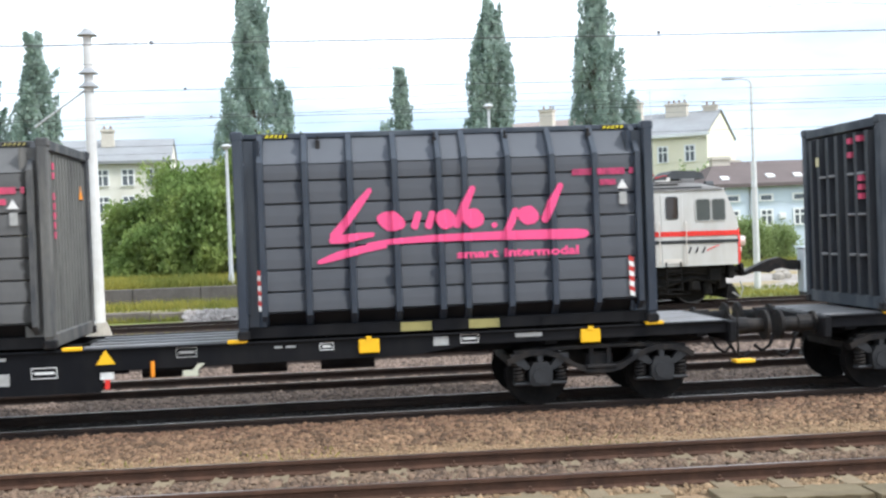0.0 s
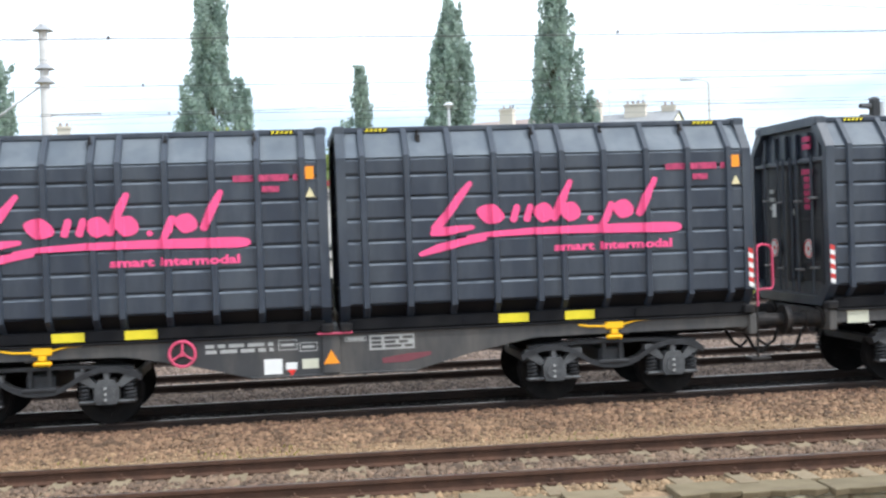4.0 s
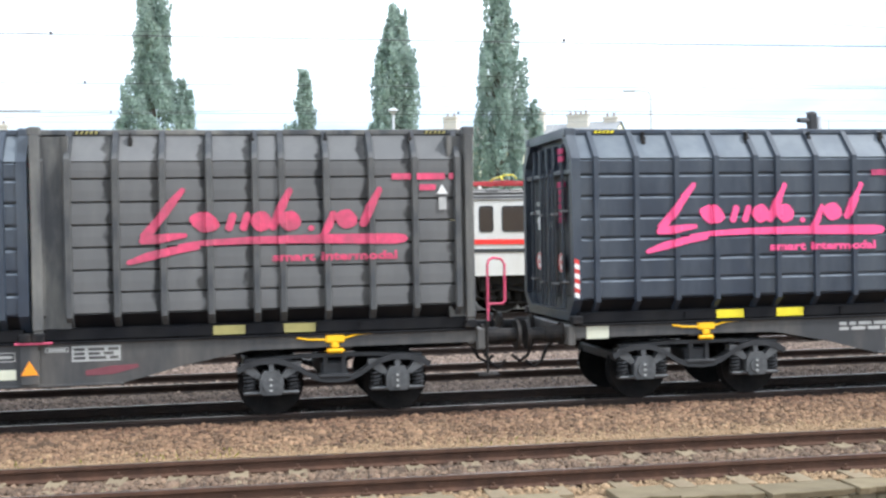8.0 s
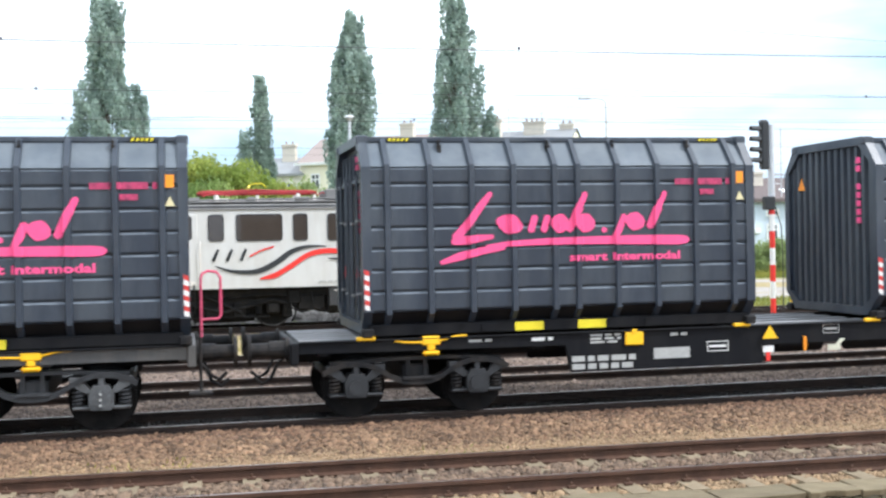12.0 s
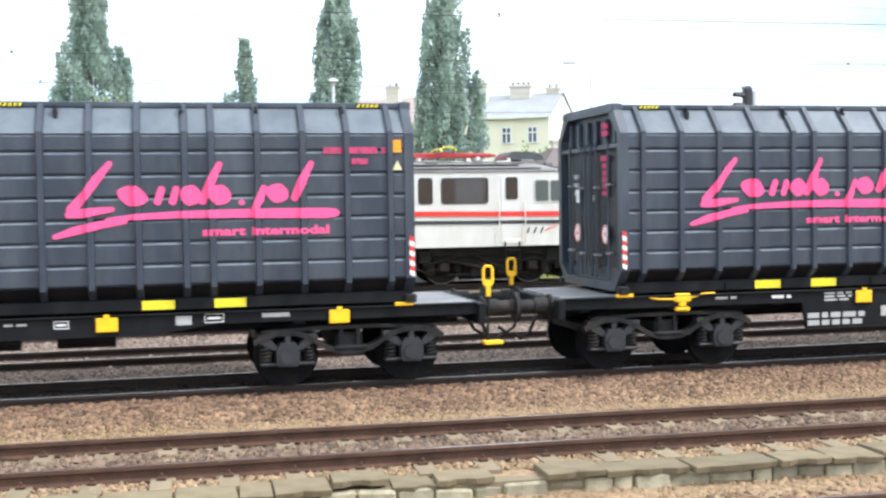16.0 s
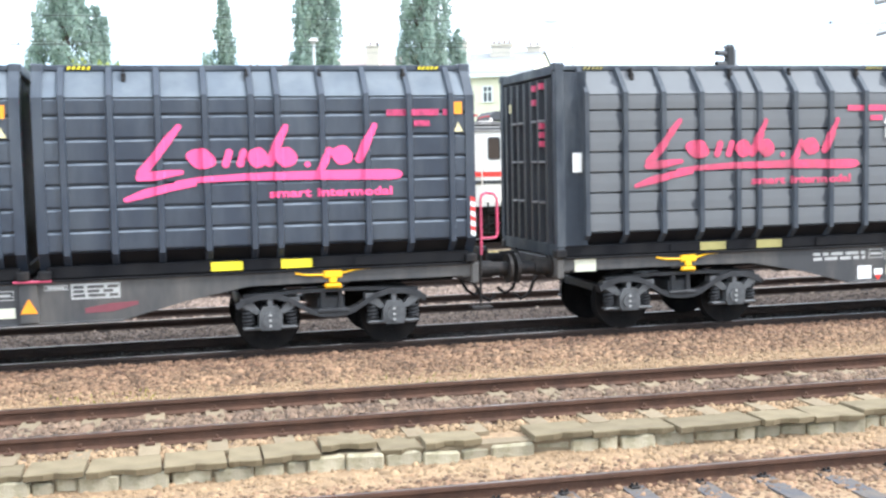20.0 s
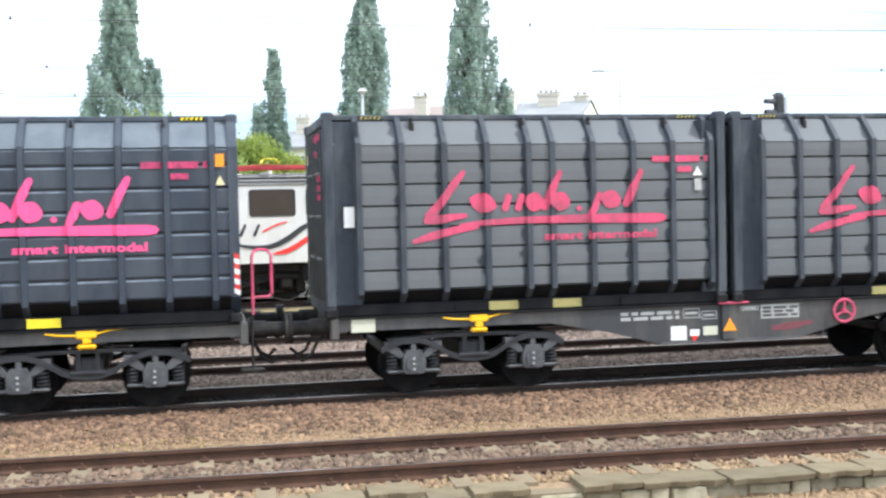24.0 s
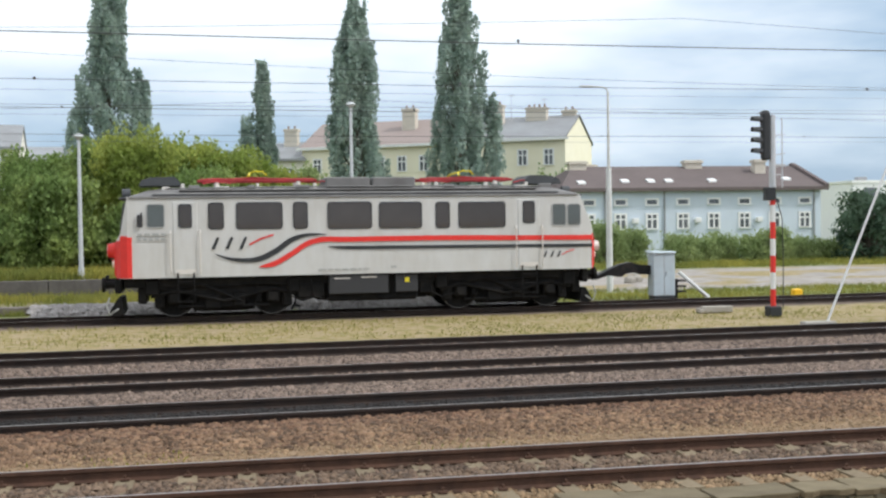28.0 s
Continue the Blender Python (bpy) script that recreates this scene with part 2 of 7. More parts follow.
DIRT = mat("dry earth and grass", rgb((118, 106, 78)), 0.95, grain=6, vary=0.3, stain=rgb((120, 124, 58)), stain_scale=0.35, stain_amount=0.8, bump=0.6, bump_scale=18)
LOCO = mat("silver grey locomotive paint", rgb((202, 201, 198)), 0.4, grain=3, vary=0.05, stain=rgb((178, 172, 162)), stain_scale=1.4, stain_amount=0.5, streak=True, bump=0.03, bump_scale=8)
ROOF_GREY = mat("sooty grey roof paint", rgb((122, 120, 118)), 0.7, grain=6, vary=0.3, stain=rgb((68, 62, 58)), stain_scale=1.5, stain_amount=0.5)
GLASS = glass("dark window glass", rgb((68, 60, 54)))
CAB_GLASS = glass("grey green cab glass", rgb((90, 94, 92)))
RUST_STONE = mat("rust brown ballast stone", rgb((98, 80, 66)), 0.9, grain=30, vary=0.3, stain=rgb((128, 107, 86)), stain_scale=0.7, stain_amount=0.6, island=0.5, bump=0.2)
SHOULDER_STONE = mat("rust-red shoulder stone", rgb((100, 75, 58)), 0.92, grain=30, vary=0.3, stain=rgb((132, 106, 82)), stain_scale=1.1, stain_amount=0.5, island=0.6, bump=0.2)
# stone coloured almost black to hold the shade beneath the wagons
SHADED_STONE = mat("oil-dark ballast stone", rgb((36, 33, 32)), 0.85, grain=30, vary=0.3, island=0.3, bump=0.2)
PALE_STONE = mat("pale grey fresh gravel", rgb((158, 152, 148)), 0.92, grain=20, vary=0.2, island=0.25, bump=0.2)
DECK = mat("worn steel deck", rgb((132, 132, 134)), 0.55, 0.3, grain=8, vary=0.25, stain=rgb((96, 92, 88)), stain_scale=2, stain_amount=0.5)

# ---- mesh tools ----
class Shape:
    """Gathers vertices and faces of one part."""

    def __init__(self):
        self.v, self.f, self.mi, self.cur, self.smooth = [], [], [], 0, False

    def add(self, verts, faces):
        k = len(self.v)
        self.v += [tuple(p) for p in verts]
        self.f += [tuple(i + k for i in q) for q in faces]
        self.mi += [self.cur] * len(faces)
        return self

    def box(self, x0, x1, y0, y1, z0, z1, c=0.0):
        """A box with its edges cut by c."""
        if c <= 0:
            vs = [(x, y, z) for z in (z0, z1) for y in (y0, y1) for x in (x0, x1)]
            return self.add(vs, [(0, 2, 3, 1), (4, 5, 7, 6), (0, 1, 5, 4), (2, 6, 7, 3), (0, 4, 6, 2), (1, 3, 7, 5)])
        c = min(c, (x1 - x0) * 0.45, (y1 - y0) * 0.45, (z1 - z0) * 0.45)
        ring = [(x0 + c, y0), (x1 - c, y0), (x1, y0 + c), (x1, y1 - c), (x1 - c, y1), (x0 + c, y1), (x0, y1 - c), (x0, y0 + c)]
        cx, cy = (x0 + x1) / 2, (y0 + y1) / 2
        ins = [(px - c if px > cx else px + c, py - c if py > cy else py + c) for px, py in ring]
        vs = [(*p, z0) for p in ins] + [(*p, z0 + c) for p in ring] + [(*p, z1 - c) for p in ring] + [(*p, z1) for p in ins]
        fs = [tuple(range(7, -1, -1)), tuple(range(24, 32))]
        for r in range(3):
            fs += [(r * 8 + i, r * 8 + (i + 1) % 8, r * 8 + 8 + (i + 1) % 8, r * 8 + 8 + i) for i in range(8)]
        return self.add(vs, fs)

    def prism(self, pts, a0, a1, axis="x"):
        """Extrudes an outline along an axis; the outline is (y, z), (x, z) or (x, y)."""
        put = {"x": lambda a, p: (a, p[0], p[1]), "y": lambda a, p: (p[0], a, p[1]), "z": lambda a, p: (p[0], p[1], a)}[axis]
        n = len(pts)
        vs = [put(a0, p) for p in pts] + [put(a1, p) for p in pts]
        fs = [tuple(range(n)), tuple(range(2 * n - 1, n - 1, -1))] + [(i, n + i, n + (i + 1) % n, (i + 1) % n) for i in range(n)]
        return self.add(vs, fs)

    def cyl(self, p0, p1, r0, r1=None, n=14, caps=True):
        p0, p1 = Vector(p0), Vector(p1)
        r1 = r0 if r1 is None else r1
        d = (p1 - p0).normalized()
        u = d.orthogonal().normalized()
        w = d.cross(u)
        vs = [p + (u * math.cos(a) + w * math.sin(a)) * r for p, r in ((p0, r0), (p1, r1)) for a in (i * math.tau / n for i in range(n))]
        fs = [(i, (i + 1) % n, n + (i + 1) % n, n + i) for i in range(n)]
        if caps:
            fs += [tuple(range(n - 1, -1, -1)), tuple(range(n, 2 * n))]
        return self.add(vs, fs)

    def tube(self, pts, r, n=8):
        """A round bar bent through points, in one piece."""
        p = [Vector(q) for q in pts]
        u, vs, fs = None, [], []
        for i, q in enumerate(p):
            d = (p[min(i + 1, len(p) - 1)] - p[max(i - 1, 0)]).normalized()
            u = d.orthogonal().normalized() if u is None else (u - d * u.dot(d)).normalized()
            w = d.cross(u)
            vs += [q + (u * math.cos(k * math.tau / n) + w * math.sin(k * math.tau / n)) * r for k in range(n)]
        for i in range(len(p) - 1):
            fs += [(i * n + k, i * n + (k + 1) % n, (i + 1) * n + (k + 1) % n, (i + 1) * n + k) for k in range(n)]
        m = (len(p) - 1) * n
        return self.add(vs, fs + [tuple(range(n - 1, -1, -1)), tuple(range(m, m + n))])

    def coil(self, x, y, z0, z1, r, t, turns, n=10):
        k = turns * n
        return self.tube([(x + r * math.cos(i * math.tau / n), y + r * math.sin(i * math.tau / n), z0 + (z1 - z0) * i / k) for i in range(k + 1)], t, 5)

    def ring(self, c, axis, r, t, n=20, k=6):
        """A torus of radius r and thickness t round c."""
        c, d = Vector(c), Vector(axis).normalized()
        u = d.orthogonal().normalized()
        w = d.cross(u)
        vs, fs = [], []
        for i in range(n):
            o = u * math.cos(i * math.tau / n) + w * math.sin(i * math.tau / n)
            for j in range(k):
                b = j * math.tau / k
                vs.append(c + o * (r + t * math.cos(b)) + d * t * math.sin(b))
        for i in range(n):
            for j in range(k):
                fs.append((i * k + j, (i + 1) % n * k + j, (i + 1) % n * k + (j + 1) % k, i * k + (j + 1) % k))
        return self.add(vs, fs)

    def flat(self, pts, y, t=0.004):
        """A thin film on a wall that faces -y, its outline given as (x, z)."""
        return self.prism(pts, y - t, y, "y")

    def stroke(self, path, y, widths, t=0.004):
        """A brush stroke on a wall that faces -y: points (x, z) with the widths there."""
        left, right = [], []
        for i, (x, z) in enumerate(path):
            ax, az = path[max(i - 1, 0)]
            bx, bz = path[min(i + 1, len(path) - 1)]
            ln = math.hypot(bx - ax, bz - az) or 1
            nx, nz = -(bz - az) / ln, (bx - ax) / ln
            w = widths[i] / 2
            left.append((x + nx * w, z + nz * w))
            right.append((x - nx * w, z - nz * w))
        n = len(path)
        vs = [(x, y - t, z) for x, z in left + right] + [(x, y, z) for x, z in left + right]
        fs = []
        for i in range(n - 1):
            fs += [(i, i + 1, n + i + 1, n + i), (i, 2 * n + i, 2 * n + i + 1, i + 1), (n + i, n + i + 1, 3 * n + i + 1, 3 * n + i)]
        return self.add(vs, fs)

    def mesh(self, name, mats):
        me = bpy.data.meshes.new(name)
        me.from_pydata(self.v, [], self.f)
        for m in mats if isinstance(mats, (list, tuple)) else [mats]:
            me.materials.append(m)
        if any(self.mi):
            me.polygons.foreach_set("material_index", self.mi)
        bm = bmesh.new()
        bm.from_mesh(me)
        bmesh.ops.recalc_face_normals(bm, faces=bm.faces)
        bm.to_mesh(me)
        bm.free()
        if self.smooth:
            me.polygons.foreach_set("use_smooth", [True] * len(me.polygons))
        return me


def part(name, shape, material, parent=None, label="", at=None):
    """Links a shape as ONE mesh object under a thing or a part."""
    me = shape if isinstance(shape, bpy.types.Mesh) else shape.mesh(name, material)
    ob = new(name, me)
    if parent:
        ob.parent = parent
    if at is not None:
        ob.matrix_basis = at if isinstance(at, Matrix) else Matrix.Translation(at)
    return tagged(ob, label) if label else ob


def thing(name, label, category, at=None, group=""):
    ob = new(name)
    ob.empty_display_size = 0.2
    if at is not None:
        ob.matrix_basis = at if isinstance(at, Matrix) else Matrix.Translation(at)
    return tagged(ob, label, category, group)

# ---- ground and tracks ----
SLEEPER_LOW = mat("blue grey oiled sleeper", rgb((72, 72, 76)), 0.8, grain=10, vary=0.3, stain=rgb((112, 98, 78)), stain_scale=3, stain_amount=0.6, bump=0.35)
# middle of each track across the line, metres ahead of the camera, and its rail-top height
TRACKS = {"far_siding": (37.12, 0.0), "third": (26.38, 0.0), "second": (21.74, 0.0), "train": (17.72, 0.0), "near": (12.81, 0.0), "low": (9.37, -0.3)}
X0, X1 = -70.0, 130.0
# the near tracks and the old platform edge run a little askew to the train's track
BEND = -1.75
ASIDE = pose(3.0, 12.81, 0, 0, 0, BEND) @ pose(-3.0, -12.81, 0)



def rail_shape():
    sec = [(-0.036, 0), (-0.036, -0.038), (-0.009, -0.052), (-0.008, -0.13), (-0.07, -0.152), (-0.07, -0.165),
           (0.07, -0.165), (0.07, -0.152), (0.008, -0.13), (0.009, -0.052), (0.036, -0.038), (0.036, 0), (0.026, 0.004), (-0.026, 0.004)]
    s = Shape().prism(sec, X0, X1)
    s.mi = [1 if f in (len(s.f) - 2, len(s.f) - 3, len(s.f) - 4) else 0 for f in range(len(s.f))]
    return s


RAIL_MESH = rail_shape().mesh("rail", [RAIL, RAILTOP])
DARK_RAIL_MESH = rail_shape().mesh("rail", [RAIL_DARK, RAILTOP])
for tr, (ty, tz) in TRACKS.items():
    for side in (-0.753, 0.753):
        if tr == "low" and side < 0:
            continue
        tagged(part("rail", RAIL_MESH if tr in ("near", "low") else DARK_RAIL_MESH, None, None, at=(ASIDE if tr in ("near", "low") else pose(0, 0, 0)) @ pose(0, ty + side, tz)), "long rusty steel rail with a polished running head", "rail", "rails of the " + tr.replace("_", " ") + " track", "structure")


def terrain():
    """One sheet to the horizon: a raised bed under the upper tracks, a lower one before it."""
    ys = [-3000, -60, 4, 8, 10.4, 11.16, 11.40, 12.0, 14.6, 15.2, 16, 19.5, 20.3, 23.5, 24.4, 28, 29.5, 33, 35.8, 39.5, 41, 60, 90, 200, 4500]
    zs = {-3000: -0.5, -60: -0.5, 4: -0.5, 8: -0.47, 10.4: -0.46, 11.16: -0.355, 11.40: -0.20, 14.6: -0.19, 16: -0.18}
    xs = [-4500, -300, -120] + list(np.arange(-70, 131, 5.0)) + [180, 300, 4500]
    vs, fs = [], []
    for y in ys:
        for x in xs:
            z = zs.get(y, -0.19 if y < 60 else -0.1)
            turn = math.tan(radians(BEND)) * (min(max(x, -12), 22) - 3) if 4 < y < 15.5 else 0.0
            vs.append((x, y + turn, z))
    n = len(xs)
    for j in range(len(ys) - 1):
        for i in range(n - 1):
            fs.append((j * n + i, j * n + i + 1, j * n + n + i + 1, j * n + n + i))
    return Shape().add(vs, fs)


def ground_material():
    """Ballast by the tracks, dry grass in the strip before the siding, asphalt and grass beyond it."""
    m = bpy.data.materials.new("ballast, dry grass and old asphalt")
    m.use_nodes = True
    n, l = m.node_tree.nodes, m.node_tree.links
    b = n["Principled BSDF"]
    b.inputs["Roughness"].default_value = 0.95
    co = n.new("ShaderNodeTexCoord")
    sep = n.new("ShaderNodeSeparateXYZ")
    l.new(co.outputs["Object"], sep.inputs[0])

    def noise_at(scale, detail=6):
        t = n.new("ShaderNodeTexNoise")
        t.inputs["Scale"].default_value, t.inputs["Detail"].default_value = scale, detail
        l.new(co.outputs["Object"], t.inputs["Vector"])
        return t.outputs["Fac"]

    def ramp(src, stops):
        r = n.new("ShaderNodeValToRGB")
        e = r.color_ramp.elements
        while len(e) < len(stops):
            e.new(0.5)
        for k, (p, c) in zip(e, stops):
            k.position, k.color = p, c
        l.new(src, r.inputs["Fac"])
        return r.outputs["Color"]

    def band(y0, y1, soft):
        """1 between y0 and y1, its edges torn by noise."""
        w = n.new("ShaderNodeMath")
        w.operation = "MULTIPLY_ADD"
        l.new(noise_at(0.6, 8), w.inputs[0])
        w.inputs[1].default_value = soft * 4
        l.new(sep.outputs["Y"], w.inputs[2])
        a = n.new("ShaderNodeMapRange")
        a.inputs["From Min"].default_value, a.inputs["From Max"].default_value = y0 + soft, y0 + soft * 3
        l.new(w.outputs[0], a.inputs["Value"])
        c = n.new("ShaderNodeMapRange")
        c.inputs["From Min"].default_value, c.inputs["From Max"].default_value = y1 + soft * 3, y1 + soft
        l.new(w.outputs[0], c.inputs["Value"])
        x = n.new("ShaderNodeMath")
        x.operation = "MULTIPLY"
        l.new(a.outputs[0], x.inputs[0])
        l.new(c.outputs[0], x.inputs[1])
        return x.outputs[0]

    def over(col, top, fac):
        x = n.new("ShaderNodeMixRGB")
        l.new(fac, x.inputs["Fac"])
        l.new(col, x.inputs["Color1"])
        l.new(top, x.inputs["Color2"])
        return x.outputs[0]

    stones = ramp(noise_at(26, 8), [(0.3, rgb((56, 48, 43))), (0.5, rgb((98, 83, 73))), (0.7, rgb((130, 114, 101)))])
    sand = ramp(noise_at(9, 8), [(0.3, rgb((124, 102, 78))), (0.7, rgb((154, 129, 99)))])
    grass = ramp(noise_at(3, 10), [(0.32, rgb((118, 112, 58))), (0.47, rgb((148, 132, 88))), (0.64, rgb((160, 142, 112)))])
    green = ramp(noise_at(2.5, 10), [(0.3, rgb((76, 92, 34))), (0.55, rgb((116, 124, 60))), (0.75, rgb((150, 142, 92)))])
    tar = ramp(noise_at(1.2, 9), [(0.3, rgb((136, 130, 124))), (0.7, rgb((170, 162, 154)))])
    col = over(stones, sand, band(13.7, 16.5, 0.3))
    col = over(col, sand, band(-3000, 11.9, 0.1))
    col = over(col, grass, band(28.2, 35.6, 0.4))
    col = over(col, green, band(40.2, 46, 0.8))
    col = over(col, tar, band(45, 64, 1.0))
    worn = n.new("ShaderNodeMapRange")
    worn.inputs["From Min"].default_value, worn.inputs["From Max"].default_value = 0.5, 0.58
    l.new(noise_at(0.22, 7), worn.inputs["Value"])
    strip_mask = n.new("ShaderNodeMath")
    strip_mask.operation = "MULTIPLY"
    l.new(worn.outputs[0], strip_mask.inputs[0])
    l.new(band(45, 64, 1.0), strip_mask.inputs[1])
    col = over(col, grass, strip_mask.outputs[0])
    col = over(col, green, band(63.5, 5000, 1.2))
    l.new(col, b.inputs["Base Color"])
    bp = n.new("ShaderNodeBump")
    bp.inputs["Strength"].default_value, bp.inputs["Distance"].default_value = 0.9, 0.03
    l.new(noise_at(24, 6), bp.inputs["Height"])
    l.new(bp.outputs[0], b.inputs["Normal"])
    return m


ground = tagged(part("ground", terrain(), ground_material()), "brown ballast, dry grass and old asphalt railway ground", "ground", kind="structure")


def stones(name, x0, x1, y0, y1, z, count, size, material, label, seed, hump=0.0, slope=0.0):
    """Crushed stones scattered over a strip, each a crooked lump, in one mesh."""
    rng = np.random.default_rng(seed)
    base = np.array([(-1.1, -0.9, -0.6), (1.1, -0.8, -0.6), (1.0, 0.9, -0.6), (-1.2, 0.8, -0.6), (-0.8, -0.5, 0.5), (0.5, -0.7, 0.35), (0.8, 0.6, 0.6), (-0.5, 0.6, 0.3)], float)
    quad = np.array([(4, 5, 6, 7), (0, 1, 5, 4), (1, 2, 6, 5), (2, 3, 7, 6), (3, 0, 4, 7)])
    pos = np.stack([rng.uniform(x0, x1, count), rng.uniform(y0, y1, count), np.zeros(count)], 1)
    mid = (pos[:, 1] - (y0 + y1) / 2) / ((y1 - y0) / 2)
    pos[:, 2] = z + hump * (1 - mid ** 2) + slope * mid + rng.uniform(-0.012, 0.018, count)
    sz = size * np.clip(rng.lognormal(-0.15, 0.42, (count, 1, 1)), 0.4, 2.0) * rng.uniform(0.65, 1.35, (count, 1, 3))
    v = base[None] * sz * rng.uniform(0.75, 1.25, (count, 8, 3))
    ang = rng.uniform(0, math.tau, count)
    tilt = rng.uniform(-0.6, 0.6, count)
    ca, sa, ct, st = np.cos(ang), np.sin(ang), np.cos(tilt), np.sin(tilt)
    y = v[:, :, 1] * ct[:, None] - v[:, :, 2] * st[:, None]
    zz = v[:, :, 1] * st[:, None] + v[:, :, 2] * ct[:, None]
    x = v[:, :, 0] * ca[:, None] - y * sa[:, None]
    y = v[:, :, 0] * sa[:, None] + y * ca[:, None]
    vv = np.stack([x, y, zz], 2) + pos[:, None]
    me = bpy.data.meshes.new(name)
    fs = (quad[None] + (np.arange(count) * 8)[:, None, None]).reshape(-1, 4)
    me.vertices.add(count * 8)
    me.vertices.foreach_set("co", vv.ravel())
    me.loops.add(len(fs) * 4)
    me.loops.foreach_set("vertex_index", fs.ravel().astype(np.int32))
    me.polygons.add(len(fs))
    me.polygons.foreach_set("loop_start", (np.arange(len(fs)) * 4).astype(np.int32))
    me.update(calc_edges=True)
    me.materials.append(material)
    ob = tagged(new(name, me), label, "ballast", kind="stuff")
    if y1 < 15.2:
        ob.matrix_basis = ASIDE
    return ob


stones("ballast", -8, 15, 11.62, 12.1, -0.172, 7000, 0.017, SAND_STONE, "sandy crumbled stone behind the platform edge", 1)
stones("ballast", -8, 15, 11.95, 13.95, -0.185, 25000, 0.023, RUST_STONE, "brown crushed stone in and beside the near track", 12)
stones("ballast", -8, 15, 12.14, 13.16, -0.143, 9500, 0.023, RUST_STONE, "brown stone heaped over the sleepers between two rails", 21)
stones("ballast", -8, 15, 13.75, 14.2, -0.165, 6000, 0.017, SAND_STONE, "sandy stone behind the far rail of a track", 22)
stones("ballast", -8, 15, 13.9, 15.15, -0.187, 4200, 0.013, SAND_STONE, "scattered tan stones on sand between two tracks", 11)
stones("ballast", -8, 15, 14.35, 15.5, -0.182, 6500, 0.015, SAND_STONE, "scattered tan stones thinning out over sand", 31)
stones("ballast", -8, 15, 14.9, 15.7, -0.178, 5000, 0.021, STONE, "tan crushed stone at the foot of a ballast shoulder", 32, slope=0.01)
stones("ballast", -8, 15, 15.25, 15.95, -0.17, 7000, 0.024, STONE, "tan crushed stone at the foot of a ballast shoulder", 13, slope=0.02)
stones("ballast", -8, 15, 15.6, 16.6, -0.14, 12500, 0.027, STONE, "tan crushed stone shoulder of the train's track", 2, slope=0.015)
stones("ballast", -8, 15, 16.2, 16.98, -0.125, 9500, 0.028, SHOULDER_STONE, "rusty brown crushed stone beside the train's rail", 33, slope=0.008)
stones("ballast", -9, 16, 17.2, 18.45, -0.165, 16000, 0.022, SHADED_STONE, "crushed stone darkened as train shade between two rails", 3)
stones("ballast", -5, 12, 38.6, 40.4, -0.12, 9000, 0.06, PALE_STONE, "pale fresh gravel heaped along the siding", 14, hump=0.36)
stones("ballast", -10, 19, 18.75, 20.9, -0.165, 34000, 0.023, STONE_GREY, "grey pink crushed stone between two tracks", 4, hump=0.04)
stones("ballast", -11, 21, 21.05, 25.5, -0.17, 40000, 0.026, STONE_GREY, "grey crushed stone of the far tracks", 5)
stones("ballast", -12, 24, 25.85, 28.6, -0.175, 20000, 0.028, STONE_GREY, "grey crushed stone under far rails", 6)
stones("ballast", -4, 13, 10.75, 11.2, -0.385, 2600, 0.022, SAND_STONE, "pale rubble at the foot of the platform edge", 34, slope=0.03)
stones("ballast", -4, 13, 9.0, 11.02, -0.455, 20000, 0.023, STONE, "tan crushed stone beside the lower rail", 7, slope=0.04)


# concrete sleepers of the near track
def sleeper():
    t = tagged(part("sleeper", Shape().prism([(-0.13, -0.2), (-0.105, 0), (0.105, 0), (0.13, -0.2)], -1.28, 1.28, "y"), CONCRETE), "pale worn concrete sleeper half sunk in ballast", "sleeper", "sleepers of the near track", "structure")
    clip = Shape().box(-0.05, 0.05, -0.035, 0.035, 0, 0.035, 0.008)
    clip.cyl((0, 0, 0.03), (0, 0, 0.07), 0.018, n=6)
    cm = clip.mesh("rail_clip", RAIL)
    for yy in (-0.86, -0.65, 0.65, 0.86):
        part("rail_clip", cm, None, t, at=(0, yy, 0))
    return t


first = sleeper()
first.matrix_basis = ASIDE @ pose(-9.586, 12.81, -0.16)
random.seed(4)
for i in range(1, 41):
    copy_thing(first, ASIDE @ pose(-9.586 + 0.683 * i + random.uniform(-0.02, 0.02), 12.81 + random.uniform(-0.02, 0.02), -0.145 + random.uniform(-0.008, 0.006), 0, 0, random.uniform(-0.8, 0.8)))

# steel-shod sleepers of the low track
low = tagged(part("sleeper", Shape().prism([(-0.13, -0.2), (-0.11, 0), (0.11, 0), (0.13, -0.2)], -1.28, 1.28, "y"), SLEEPER_LOW), "blue grey sleeper of the low track in tan stones", "sleeper", "sleepers of the low track", "structure")
lc = Shape().box(-0.05, 0.05, -0.04, 0.04, 0, 0.025, 0.008).cyl((-0.025, 0, 0.025), (-0.025, 0, 0.05), 0.014, n=6).cyl((0.025, 0, 0.025), (0.025, 0, 0.05), 0.014, n=6).mesh("rail_clip", IRON)
for yy in (-0.86, -0.65, 0.65, 0.86):
    part("rail_clip", lc, None, low, at=(0, yy, 0))
low.matrix_basis = ASIDE @ pose(-3.0, 9.37, -0.442)
for i in range(1, 24):
    copy_thing(low, ASIDE @ pose(-3.0 + 0.683 * i + random.uniform(-0.02, 0.02), 9.37, -0.442 + random.uniform(-0.008, 0.008), 0, 0, random.uniform(-1, 1)))

# old platform edge: broken caps on a low wall of blocks
random.seed(8)
edge = tagged(part("platform_edge", Shape().box(-60, 90, 11.2, 11.5, -0.6, -0.2), CONCRETE, at=ASIDE), "old crumbling platform edge of slabs on pale blocks", "platform edge", kind="structure")


